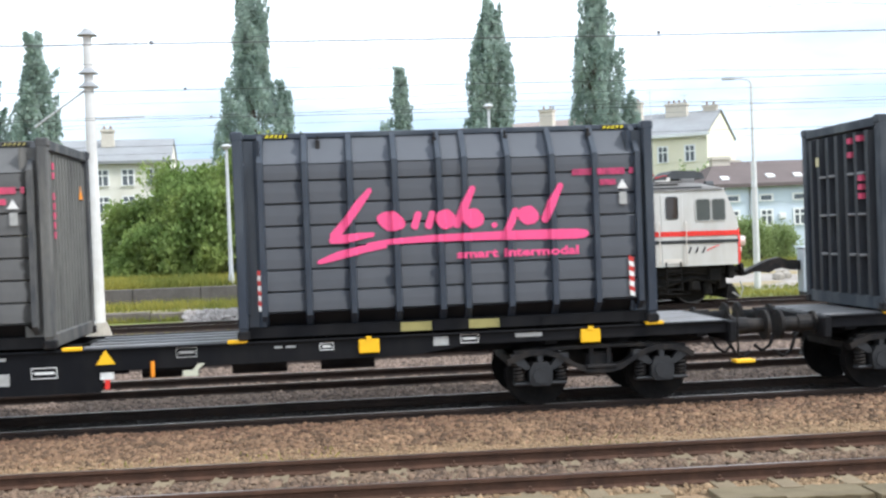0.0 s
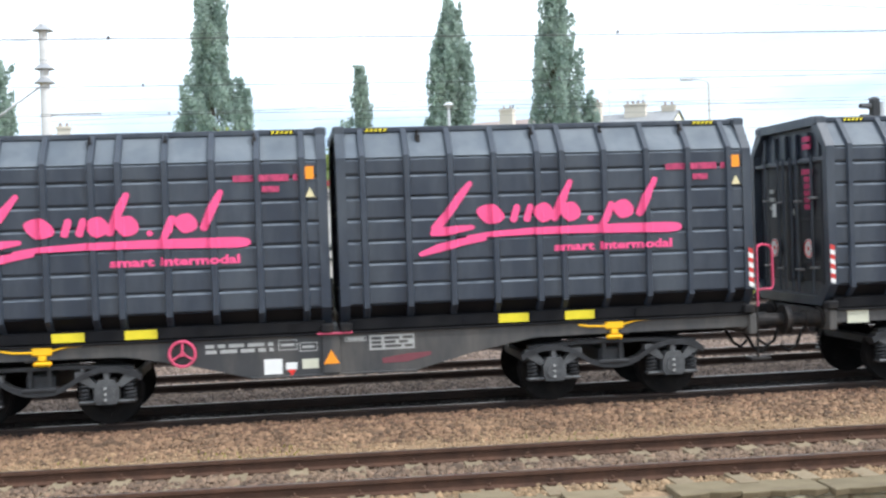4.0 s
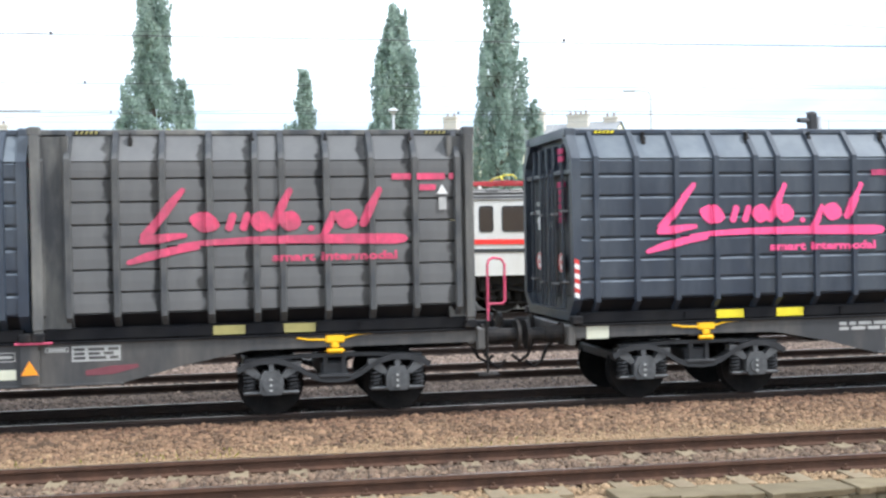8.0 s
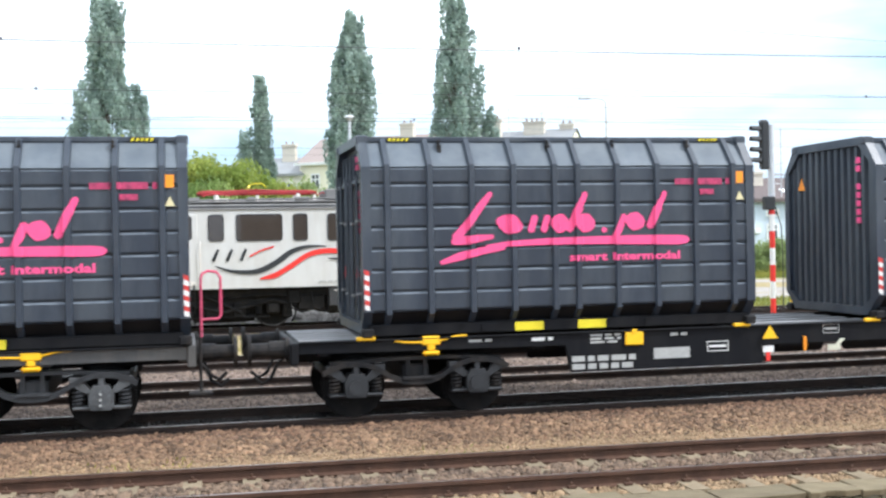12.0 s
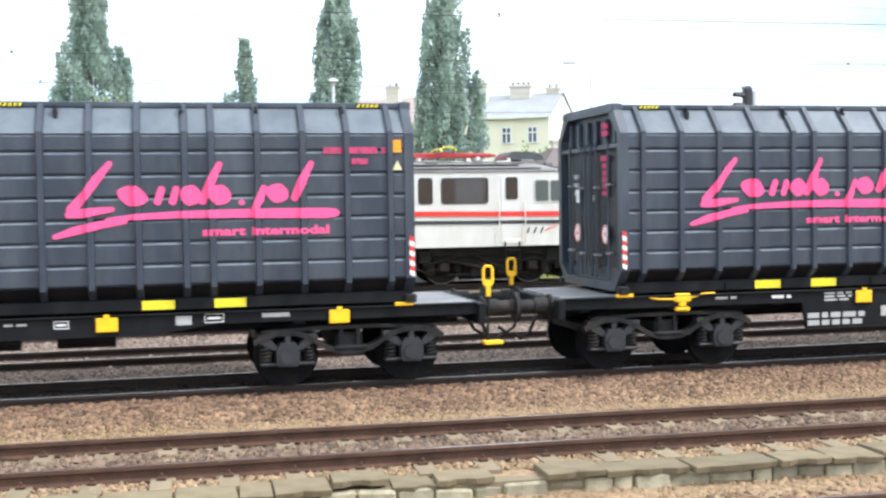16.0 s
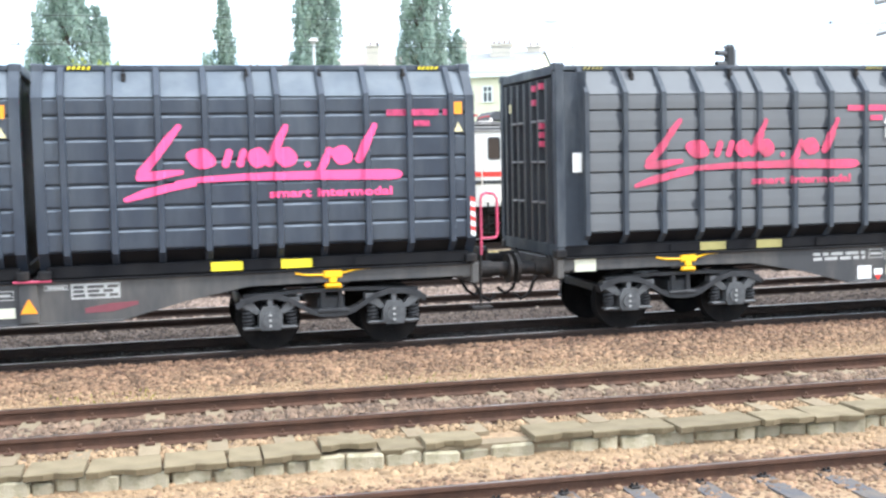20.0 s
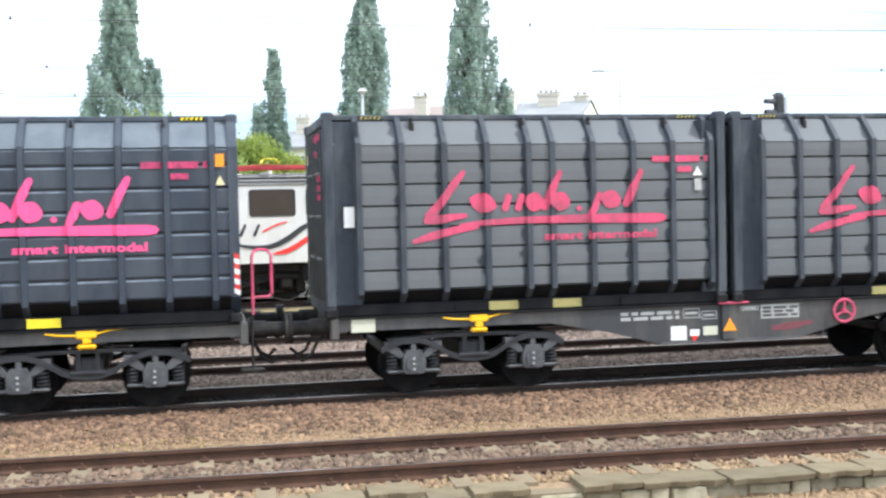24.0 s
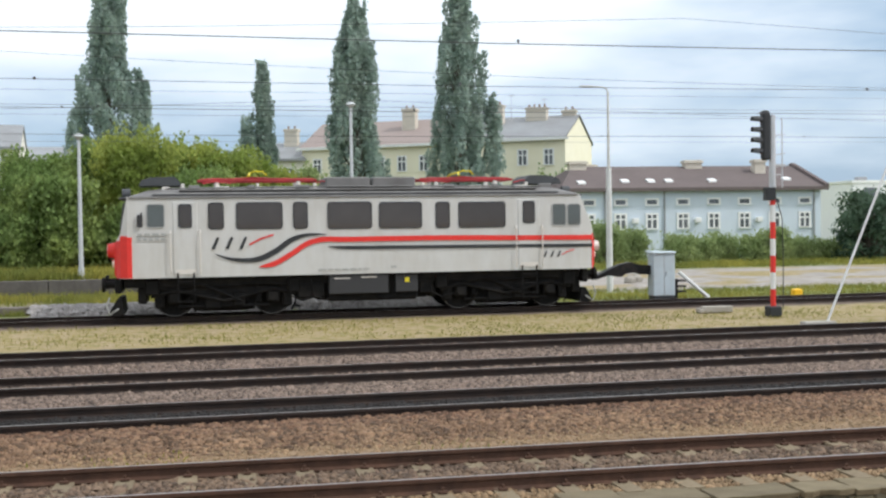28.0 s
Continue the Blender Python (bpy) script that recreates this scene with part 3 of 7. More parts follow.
def broken_slab(w, seed):
    """A thin slab whose front edge is chipped and uneven."""
    r = random.Random(seed)
    front = [(-w / 2 + w * i / 6, -0.2 + r.choice((0, 0, 0.01, 0.035)) + r.uniform(-0.01, 0.01)) for i in range(7)]
    back = [(w / 2 - r.uniform(0, 0.02), 0.3 + r.uniform(-0.05, 0.08)), (0, 0.32 + r.uniform(-0.06, 0.06)), (-w / 2 + r.uniform(0, 0.02), 0.3 + r.uniform(-0.05, 0.08))]
    out = front + back
    n = len(out)
    low_ring = [(x, y + (0.015 if i < 7 else 0), -0.062 - r.uniform(0, 0.012)) for i, (x, y) in enumerate(out)]
    top_ring = [(x, y, -0.01) for x, y in out]
    cap_ring = [(x * 0.985, y * 0.96 + 0.004, r.uniform(-0.003, 0.003)) for x, y in out]
    s = Shape().add(low_ring + top_ring + cap_ring, [(k * n + i, k * n + (i + 1) % n, k * n + n + (i + 1) % n, k * n + n + i) for k in (0, 1) for i in range(n)])
    c = (0, 0.06, 0.0)
    s.add(cap_ring + [c], [(i, (i + 1) % n, n) for i in range(n)])
    return s.mesh("cap_slab", SLAB)


SLAB_W = (0.46, 0.62, 0.78, 0.9, 1.05)
caps = [broken_slab(w, k) for k, w in enumerate(SLAB_W * 2)]
BLOCK_W = (0.2, 0.3, 0.38, 0.46)
blocks = [Shape().box(-w / 2, w / 2, -0.06, 0.06, -0.36, -0.055, 0.02).mesh("block", BLOCK) for w in BLOCK_W]
# stretches of the edge: from, to, how far forward, how high
SLABS = [(-1.95, -1.2, 0.0, 0), (-1.17, -0.62, 0.02, 0.005), (-0.6, 0.1, 0.04, 0), (0.12, 0.72, 0.03, -0.005), (0.74, 1.06, 0.02, -0.01), (1.08, 1.64, -0.02, 0.0), (1.66, 2.23, -0.10, 0.045),
         (2.26, 2.69, -0.06, -0.03), (2.72, 3.32, -0.04, 0.01), (3.86, 4.5, 0.0, 0.02), (4.52, 5.44, 0.0, 0.0), (5.48, 6.42, 0.06, 0.0), (6.45, 7.05, 0.08, 0.012), (7.07, 7.66, 0.07, 0.0), (7.68, 8.5, 0.0, 0.03)]
x = 8.55
while x < 14:
    SLABS.append((x, x + 0.7, random.uniform(-0.06, 0.06), random.uniform(-0.02, 0.02)))
    x += 0.74
x = -7.0
while x < -2.6:
    SLABS.append((x, x + 0.66, random.uniform(-0.06, 0.06), random.uniform(-0.02, 0.02)))
    x += 0.7
for i, (xa, xb, out, lift) in enumerate(SLABS):
    w = xb - xa
    k = min(range(len(SLAB_W)), key=lambda j: abs(SLAB_W[j] - w)) + 5 * (i % 2)
    fit = Matrix.Diagonal((w / SLAB_W[k % 5], 1, 1, 1))
    part("cap_slab", caps[k], None, edge, at=pose((xa + xb) / 2, 11.30 - out, -0.145 + lift, random.uniform(-3, 1), random.uniform(-1, 1), random.uniform(-1.5, 1.5)) @ fit)
x = -7.0
while x < 14:
    k = random.randrange(4)
    w = BLOCK_W[k]
    part("block", blocks[k], None, edge, at=pose(x + w / 2, 11.20 + random.uniform(-0.04, 0.05), -0.15 + random.uniform(-0.035, 0.004), random.uniform(-6, 6), random.uniform(-3, 3), random.uniform(-7, 7)))
    x += w + random.uniform(0.005, 0.025)

# ---- the train ----
RIBS = (0.38, 1.02, 1.66, 2.305, 2.95, 3.32, 3.96, 4.61, 5.25, 5.885)
LEN, HIGH, HALF = 6.24, 2.91, 1.42
ROWS = (0.31, 0.607, 0.921, 1.235, 1.548, 1.865, 2.19, 2.44)  # heights of the pressed joints
Z_LOW, Z_UP, SLANT = 0.31, 2.44, 0.36
BASE = -0.06  # underside of the floor frame
RIB_OUT = 0.045


def drape(x):
    """How far the side of a container stands out at x."""
    for r in RIBS:
        d = abs(x + LEN / 2 - r)
        if d < 0.05:
            return RIB_OUT + 0.006
        if d < 0.075:
            return (RIB_OUT + 0.006) * (0.075 - d) / 0.025 + 0.012
    return 0.012


def painted(strokes, soft=True):
    """Film that follows the ribs: strokes as (points, widths), points (x, z) from the left end and the floor."""
    s = Shape()
    for pts, ws in strokes:
        path, wid = [], []
        for (p, q), (a, b) in zip(zip(pts, pts[1:]), zip(ws, ws[1:])):
            n = max(2, int(math.dist(p, q) / 0.02))
            for i in range(n):
                k = i / n
                path.append((1.013 * (p[0] + (q[0] - p[0]) * k) - 0.016 - LEN / 2, p[1] + (q[1] - p[1]) * k))
                wid.append(a + (b - a) * k)
        path.append((1.013 * pts[-1][0] - 0.016 - LEN / 2, pts[-1][1]))
        wid.append(ws[-1])
        run = [0.0]
        for a, b in zip(path, path[1:]):
            run.append(run[-1] + math.dist(a, b))
        cols = max(2, int(max(wid) / 0.016))
        vs = []
        for i, (x, z) in enumerate(path):
            a, b = path[max(i - 1, 0)], path[min(i + 1, len(path) - 1)]
            ln = math.dist(a, b) or 1
            nx, nz = -(b[1] - a[1]) / ln, (b[0] - a[0]) / ln
            r = wid[i] * 0.4
            d = min(run[i], run[-1] - run[i], r) / r if soft else 1
            half = wid[i] / 2 * max(0.3, math.sqrt(1 - (1 - d) ** 2))
            for c in range(cols + 1):
                k = half * (2 * c / cols - 1)
                vs.append((x + nx * k, -HALF - drape(x + nx * k) - 0.004, z + nz * k))
        s.add(vs, [(i * (cols + 1) + c, i * (cols + 1) + c + 1, (i + 1) * (cols + 1) + c + 1, (i + 1) * (cols + 1) + c) for i in range(len(path) - 1) for c in range(cols)])
    return s


def lettering(words, x, z, size, width):
    """Readable words as a film that follows the ribs, from (x, z) on, drawn out to a width."""
    cu = bpy.data.curves.new("words", "FONT")
    cu.body, cu.size, cu.offset = words, size * 1.35, 0.006
    cu.resolution_u = 2
    ob = bpy.data.objects.new("words", cu)
    me = bpy.data.meshes.new_from_object(ob)
    bpy.data.objects.remove(ob)
    bm = bmesh.new()
    bm.from_mesh(me)
    bpy.data.meshes.remove(me)
    wide = max(v.co.x for v in bm.verts)
    for v in bm.verts:
        v.co = (v.co.x * width / wide + x - LEN / 2, 0, v.co.y + z)
    for r in RIBS:
        for d in (-0.076, -0.05, 0.05, 0.076):
            bmesh.ops.bisect_plane(bm, geom=bm.verts[:] + bm.edges[:] + bm.faces[:], plane_co=(r + d - LEN / 2, 0, 0), plane_no=(1, 0, 0))
    for v in bm.verts:
        v.co.y = -HALF - drape(v.co.x) - 0.003
    bm.verts.index_update()
    s = Shape().add([v.co[:] for v in bm.verts], [[v.index for v in f.verts] for f in bm.faces])
    bm.free()
    return s


def slant(x, z, w, h):
    """A slanted solid block."""
    return [(x, z), (x + h * 0.32, z + h)], [w, w * 0.9]


def lozenge(x, z, w, h):
    """A slanted rounded solid, widest at its middle."""
    return [(x + h * 0.3 * (k / 6 - 0.5), z + h * k / 6) for k in range(7)], [w * v for v in (0.45, 0.82, 0.97, 1.0, 0.97, 0.82, 0.45)]


LOGO = [
    ([(1.95, 2.05), (1.77, 1.83), (1.59, 1.59), (1.41, 1.38), (1.38, 1.33)], [0.07, 0.12, 0.12, 0.14, 0.11]),
    ([(1.33, 1.32), (1.56, 1.34), (1.78, 1.37), (1.98, 1.39)], [0.09, 0.13, 0.10, 0.06]),
    lozenge(2.22, 1.43, 0.44, 0.28), slant(2.54, 1.44, 0.11, 0.26), slant(2.74, 1.44, 0.11, 0.26),
    lozenge(3.00, 1.43, 0.30, 0.28), lozenge(3.40, 1.43, 0.32, 0.28), lozenge(3.70, 1.42, 0.09, 0.08),
    ([(3.14, 1.44), (3.28, 1.76), (3.42, 2.04)], [0.11, 0.13, 0.08]),
    ([(3.84, 1.30), (3.95, 1.50), (4.03, 1.70)], [0.08, 0.12, 0.10]),
    lozenge(4.20, 1.45, 0.32, 0.27),
    ([(4.42, 1.47), (4.55, 1.76), (4.70, 2.04)], [0.11, 0.13, 0.08]),
    ([(1.16, 1.01), (1.45, 1.10), (1.80, 1.18), (2.15, 1.22)], [0.06, 0.12, 0.11, 0.06]),
    ([(1.85, 1.24), (2.20, 1.275), (2.8, 1.30), (3.6, 1.305), (4.2, 1.30), (4.9, 1.29), (5.02, 1.29), (5.08, 1.29)], [0.05, 0.08, 0.10, 0.12, 0.14, 0.15, 0.12, 0.06]),
]
NUMBER = [(4.86, 5.14, 2.19, 0.09), (5.22, 5.64, 2.19, 0.095), (5.70, 5.76, 2.19, 0.09), (5.26, 5.50, 2.03, 0.085)]


def side_profile(stepped):
    """One bay of the side, from floor to roof edge: rows of pressed steel that overhang like boards. Also which faces are ledges."""
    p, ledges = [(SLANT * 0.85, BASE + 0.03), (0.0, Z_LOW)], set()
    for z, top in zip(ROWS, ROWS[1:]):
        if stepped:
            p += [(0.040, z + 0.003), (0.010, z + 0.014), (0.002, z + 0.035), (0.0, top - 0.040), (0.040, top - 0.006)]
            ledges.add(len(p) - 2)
        else:
            p += [(0.055, z + 0.002), (0.003, z + 0.022), (-0.003, (z + top) / 2), (0.0, top - 0.016), (0.055, top - 0.004)]
    p += [(0.0, Z_UP), (SLANT, HIGH - 0.06)]
    return p, ledges


def strip(profile, x0, x1, front):
    """A bay between two ribs; its second paint pales the ledges as skylight would."""
    points, ledges = profile
    s = Shape()
    vs = [(x, (-HALF + y) * front, z) for x in (x0, x1) for y, z in points]
    n = len(points)
    s.add(vs, [(i, i + 1, n + i + 1, n + i) for i in range(n - 1)])
    # 2 is the bottom slant, painted black as the shade beneath the ribs
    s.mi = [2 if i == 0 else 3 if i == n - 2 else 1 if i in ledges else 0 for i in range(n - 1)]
    return s


def rib_shape(w=0.105, out=RIB_OUT):
    pts = [(SLANT * 0.8, 0.04), (0.0, Z_LOW - 0.03), (0.0, Z_UP + 0.01), (SLANT, HIGH - 0.05)]
    outer = [(pts[0][0] - out, 0.02), (-out, Z_LOW - 0.04), (-out, Z_UP + 0.03), (SLANT - out * 0.8, HIGH - 0.02)]
    prof = pts + outer[::-1]
    s = Shape()
    vs = [(x, y, z) for x in (-w / 2, w / 2) for y, z in prof]
    vs = [(x * (0.7 if i % 8 >= 4 else 1.0), y, z) for i, (x, y, z) in enumerate(vs)]
    n = 8
    fs = [(0, 1, 6, 7), (1, 2, 5, 6), (2, 3, 4, 5)]
    fs = fs + [tuple(i + n for i in f[::-1]) for f in fs] + [(i, n + i, n + (i + 1) % n, (i + 1) % n) for i in range(n)]
    return s.add(vs, fs)


def octagon(inset=0.0):
    a, t = HALF - inset, HIGH - inset
    return [(-a + 0.30, inset), (a - 0.30, inset), (a, Z_LOW), (a, Z_UP), (a - SLANT, t), (-a + SLANT, t), (-a, Z_UP), (-a, Z_LOW)]


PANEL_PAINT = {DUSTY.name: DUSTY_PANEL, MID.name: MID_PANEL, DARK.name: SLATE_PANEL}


def container(kind, paint, film, label, plain, corrugated, striped=(-1,), pressed=False, plate=0):
    """A 20-foot bulk container. kind 'octagon': slanted end frames; 'posts': square end frames with corner posts."""
    c = thing("bulk_container", label, "container", group="containers of the train")
    posts = kind == "posts"
    rear = LEN / 2 - (0.11 if posts else 0.0)
    lead = -LEN / 2 - (0.12 if posts and paint is not DARK else 0.0)
    pressed = pressed or posts
    prof = side_profile(not pressed)
    xs = list(RIBS) if posts else [0.14] + list(RIBS) + [LEN - 0.1]
    for a, b in zip(xs, xs[1:]):
        for fr in (1, -1):
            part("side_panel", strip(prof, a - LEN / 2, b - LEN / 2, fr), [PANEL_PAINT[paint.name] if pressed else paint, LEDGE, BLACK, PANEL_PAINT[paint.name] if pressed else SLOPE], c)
    rm = rib_shape().mesh("rib", paint)
    for r in RIBS:
        part("rib", rm, None, c, at=(r - LEN / 2, -HALF, 0))
        part("rib", rm, None, c, at=pose(r - LEN / 2, HALF, 0, 0, 0, 180))
    # roof, floor and the long rails
    y = HALF - SLANT
    roof = Shape().prism([(-y, HIGH - 0.07), (y, HIGH - 0.07), (y * 0.98, HIGH - 0.03), (0, HIGH), (-y * 0.98, HIGH - 0.03)], lead + 0.05, rear - 0.05)
    part("roof_sheet", roof, paint, c)
    part("floor_pan", Shape().box(lead + 0.1, rear - 0.1, -HALF + 0.32, HALF - 0.32, BASE + 0.01, 0.12, 0.01), IRON, c)
    for fr in (-1, 1):
        part("top_rail", Shape().box(lead + 0.05, rear - 0.05, fr * y - 0.045, fr * y + 0.045, HIGH - 0.085, HIGH - 0.005, 0.012), paint, c)
        pocket = Shape().box(lead + 0.1, rear - 0.1, fr * (HALF - 0.16) - 0.07, fr * (HALF - 0.16) + 0.07, BASE + 0.01, 0.12, 0.01)
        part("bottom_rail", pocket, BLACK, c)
    for x in (-1.9, -0.2, 0.85, 2.1):
        part("tarp_hook", Shape().box(x - 0.03, x + 0.03, -HALF + 0.185, -HALF + 0.28, HIGH - 0.25, HIGH - 0.13, 0.006).box(x - 0.012, x + 0.012, -HALF + 0.19, -HALF + 0.36, HIGH - 0.15, HIGH - 0.06), IRON, c)
    # end frames
    for e in (-1, 1):
        xo = lead + 0.07 if e < 0 else rear - 0.07
        deep = 0.31 - (lead + LEN / 2 if e < 0 else 0)
        if posts:
            for fr in (-1, 1):
                part("corner_post", Shape().box(xo - 0.07, xo + 0.07, fr * (HALF - 0.08) - 0.08, fr * (HALF - 0.08) + 0.08, 0.1, HIGH - 0.1, 0.015), paint, c)
                h = HALF - 0.10
                wing = Shape().prism([(xo - e * 0.06, fr * h), (xo - e * (deep - 0.09), fr * h), (xo - e * deep, fr * (HALF - 0.02)), (xo - e * deep, fr * (HALF - 0.16)), (xo - e * 0.06, fr * (HALF - 0.16))], 0.12, HIGH - 0.12, "z")
                gus = Shape().prism([(fr * (HALF - 0.12), 0.12), (fr * (HALF - 0.03), 0.12), (fr * (HALF - 0.03), HIGH - 0.12), (fr * 0.8, HIGH - 0.12), (fr * 0.8, HIGH - 0.2), (fr * (HALF - 0.12), Z_UP)], min(xo - e * (deep - 0.02), xo - e * (deep + 0.01)), max(xo - e * (deep - 0.02), xo - e * (deep + 0.01)))
                part("end_gusset", gus, paint, c)
                part("end_wing", wing, paint, c)
            head = Shape().box(xo - 0.06, xo + 0.06, -HALF + 0.02, HALF - 0.02, HIGH - 0.16, HIGH - 0.01, 0.015)
            part("end_header", head, paint, c)
            part("end_sill", Shape().box(xo - 0.06, xo + 0.06, -HALF + 0.02, HALF - 0.02, BASE + 0.01, 0.15, 0.015), paint, c)
        else:
            o, i = octagon(-0.02), octagon(0.12)
            s = Shape()
            n = 8
            vs = [(xo + dx, *p) for dx in (-0.07, 0.07) for p in o] + [(xo + dx, *p) for dx in (-0.07, 0.07) for p in i]
            for k in range(n):
                j = (k + 1) % n
                s.add([vs[k], vs[j], vs[n + j], vs[n + k], vs[2 * n + k], vs[2 * n + j], vs[3 * n + j], vs[3 * n + k]],
                      [(0, 1, 2, 3), (4, 7, 6, 5), (0, 4, 5, 1), (3, 2, 6, 7)])
            part("end_frame", s, paint, c)
        for fr in (-1, 1):
            for z in (BASE, HIGH - 0.118):
                yy = fr * (HALF - 0.09) if (posts or z < 0) else fr * (y + 0.02)
                part("corner_casting", Shape().box(xo - 0.089, xo + 0.089, yy - 0.085, yy + 0.085, z, z + 0.13, 0.018), paint if z > 0 else IRON, c)
        # end wall
        wall = Shape()
        face = xo - e * 0.02
        if corrugated if e < 0 else not corrugated:
            k, cols = 13, []
            for q in range(k):
                y0 = -HALF + 0.1 + q * (2 * HALF - 0.2) / k
                pitch = (2 * HALF - 0.2) / k
                cols += [(y0, -0.045), (y0 + pitch * 0.3, -0.045), (y0 + pitch * 0.45, 0.035), (y0 + pitch * 0.85, 0.035)]
            cols.append((HALF - 0.1, -0.045))
            vs = []
            for yc, dx in cols:
                top = HIGH - 0.1 if abs(yc) < y else HIGH - 0.1 - (abs(yc) - y)
                low = 0.08 if abs(yc) < HALF - 0.3 else 0.08 + (abs(yc) - HALF + 0.3)
                vs += [(face + e * dx, yc, low), (face + e * dx, yc, top)]
            wall.add(vs, [(2 * q, 2 * q + 2, 2 * q + 3, 2 * q + 1) for q in range(len(cols) - 1)])
            part("end_wall", wall, DUST_END if paint is DUSTY and e > 0 else paint, c)
            part("warning_triangle", Shape().prism([(0.80, 2.12), (1.04, 2.12), (0.92, 2.34)], face + e * 0.04, face + e * 0.046), ORANGE, c, "orange warning triangle")
            for z in (2.5, 2.36, 2.06, 1.92, 1.78, 1.64, 1.5):
                part("number_bar", Shape().box(min(face + e * 0.034, face + e * 0.042), max(face + e * 0.034, face + e * 0.042), -0.92, -0.80, z, z + 0.1), film, c)
        else:
            wall.prism(octagon(0.06), face - e * 0.08, face - e * 0.05)
            part("end_wall", wall, paint, c)
            if posts and e < 0:
                for yb in (-1.0, -0.62, -0.28, 0.06, 0.40, 0.74, 1.04):
                    part("end_rib", Shape().prism([(face - 0.10, yb - 0.05), (face - 0.10, yb + 0.05), (face + 0.05, yb + 0.09), (face + 0.05, yb - 0.09)], 0.15, HIGH - 0.2, "z"), DOOR, c)
                for z in (0.78, 1.42, 2.06):
                    for yb in (-0.80, -0.46, 0.22, 0.57):
                        part("hinge", Shape().box(face - 0.12, face - 0.03, yb - 0.11, yb + 0.11, z - 0.02, z + 0.02, 0.008), DECK, c, "worn pale hinge strap")
                for yb, z in ((-0.46, 2.54), (-0.46, 2.32), (-0.78, 2.56), (-0.80, 1.94), (-0.80, 1.80), (-0.80, 1.66)):
                    part("number_bar", Shape().box(face - 0.125, face - 0.05, yb - 0.06, yb + 0.06, z, z + 0.09), film, c)
                part("end_plate", Shape().box(face - 0.125, face - 0.115, 0.68, 0.78, 2.25, 2.4), CREAM, c, "cream data plate")
            for fr in () if posts and e < 0 else (-1, 1):
                d = Shape().box(face - e * 0.05 - 0.02, face - e * 0.05 + 0.02, min(fr * 0.02, fr * (HALF - 0.16)), max(fr * 0.02, fr * (HALF - 0.16)), 0.34, Z_UP - 0.12, 0.012)
                for z in (0.62, 1.32, 1.72):
                    d.box(face - 0.045 * e - 0.02, face - 0.02 * e + 0.02, fr * 0.62 - 0.42, fr * 0.62 + 0.42, z - 0.03, z + 0.03, 0.01)
                for yb in (0.22, 1.0):
                    d.box(face - 0.045 * e - 0.025, face - 0.01 * e + 0.025, fr * yb - 0.04, fr * yb + 0.04, 0.3, Z_UP - 0.14, 0.01)
                door = part("door", d, DOOR, c)
                for yb in (0.14, 0.34, 0.88):
                    part("lock_bar", Shape().cyl((face + 0.075 * e, fr * yb, 0.16), (face + 0.075 * e, fr * yb, Z_UP - 0.1), 0.022, n=8), paint, door)
                for yb, z in ((0.34, 1.62), (0.34, 0.52), (0.88, 1.66), (0.88, 0.56)):
                    part("bar_bracket", Shape().box(face + 0.05 * e - 0.045, face + 0.05 * e + 0.045, fr * yb - 0.09, fr * yb + 0.09, z - 0.02, z + 0.02, 0.006), DECK, door, "worn pale bracket")
                part("warning_disc", Shape().cyl((face + e * 0.03, fr * 0.64, 0.86), (face + e * 0.036, fr * 0.64, 0.86), 0.155, n=20), WHITE, door, "round white and red warning sign")
                part("warning_mark", Shape().ring((face + e * 0.036, fr * 0.64, 0.86), (1, 0, 0), 0.135, 0.01, 18, 4).box(face + e * 0.036 - 0.004, face + e * 0.036 + 0.004, fr * 0.64 - 0.03, fr * 0.64 + 0.03, 0.83, 0.89), RED, door)
                part("door_plate", Shape().box(face + e * 0.03 - 0.003, face + e * 0.03 + 0.003, fr * 0.62 - 0.07, fr * 0.62 + 0.07, 1.38, 1.6) if fr > 0 else Shape().box(face + e * 0.03 - 0.003, face + e * 0.03 + 0.003, -0.16, -0.04, 1.40, 1.5), WHITE if fr > 0 else FADED, door, "pale data plate")
            if plain and not posts and e < 0:
                for yb in (-1.0, -0.5, 0.0, 0.5, 1.0):
                    part("end_rib", Shape().box(face - 0.14, face + 0.02, yb - 0.05, yb + 0.05, 0.2, HIGH - 0.3, 0.015), paint, c)
                for yb in (-0.25, 0.25):
                    for z in (1.32, 2.02):
                        part("end_shelf", Shape().box(face - 0.13, face + 0.02, yb - 0.19, yb + 0.19, z, z + 0.04, 0.01), DECK, c, "worn pale steel shelf bracket")
                part("end_plate", Shape().box(face - 0.15, face - 0.141, -1.04, -0.92, 1.2, 1.6), CREAM, c, "cream data plate")
            if not (posts and e < 0):
                part("end_ledge", Shape().box(min(face, face + e * 0.07), max(face, face + e * 0.07), -HALF + 0.1, HALF - 0.1, 2.22, 2.29, 0.012), paint, c)
            for yb in () if posts and e < 0 else (-1.0, -0.62, -0.2, 0.2, 0.62, 1.0):
                part("end_stiffener", Shape().box(min(face - e * 0.05, face + e * 0.02), max(face - e * 0.05, face + e * 0.02), yb - 0.035, yb + 0.035, 2.29, HIGH - 0.2, 0.01), paint, c)
            for z, w in () if posts and e < 0 else ((2.56, 0.26), (2.44, 0.26), (2.04, 0.34), (1.92, 0.18), (1.81, 0.18), (1.70, 0.18), (1.59, 0.18), (1.48, 0.2)):
                part("number_bar", Shape().box(min(face, face + e * 0.03), max(face, face + e * 0.03), -0.62 - w / 2, -0.62 + w / 2, z, z + 0.085), PINK_DULL, c)
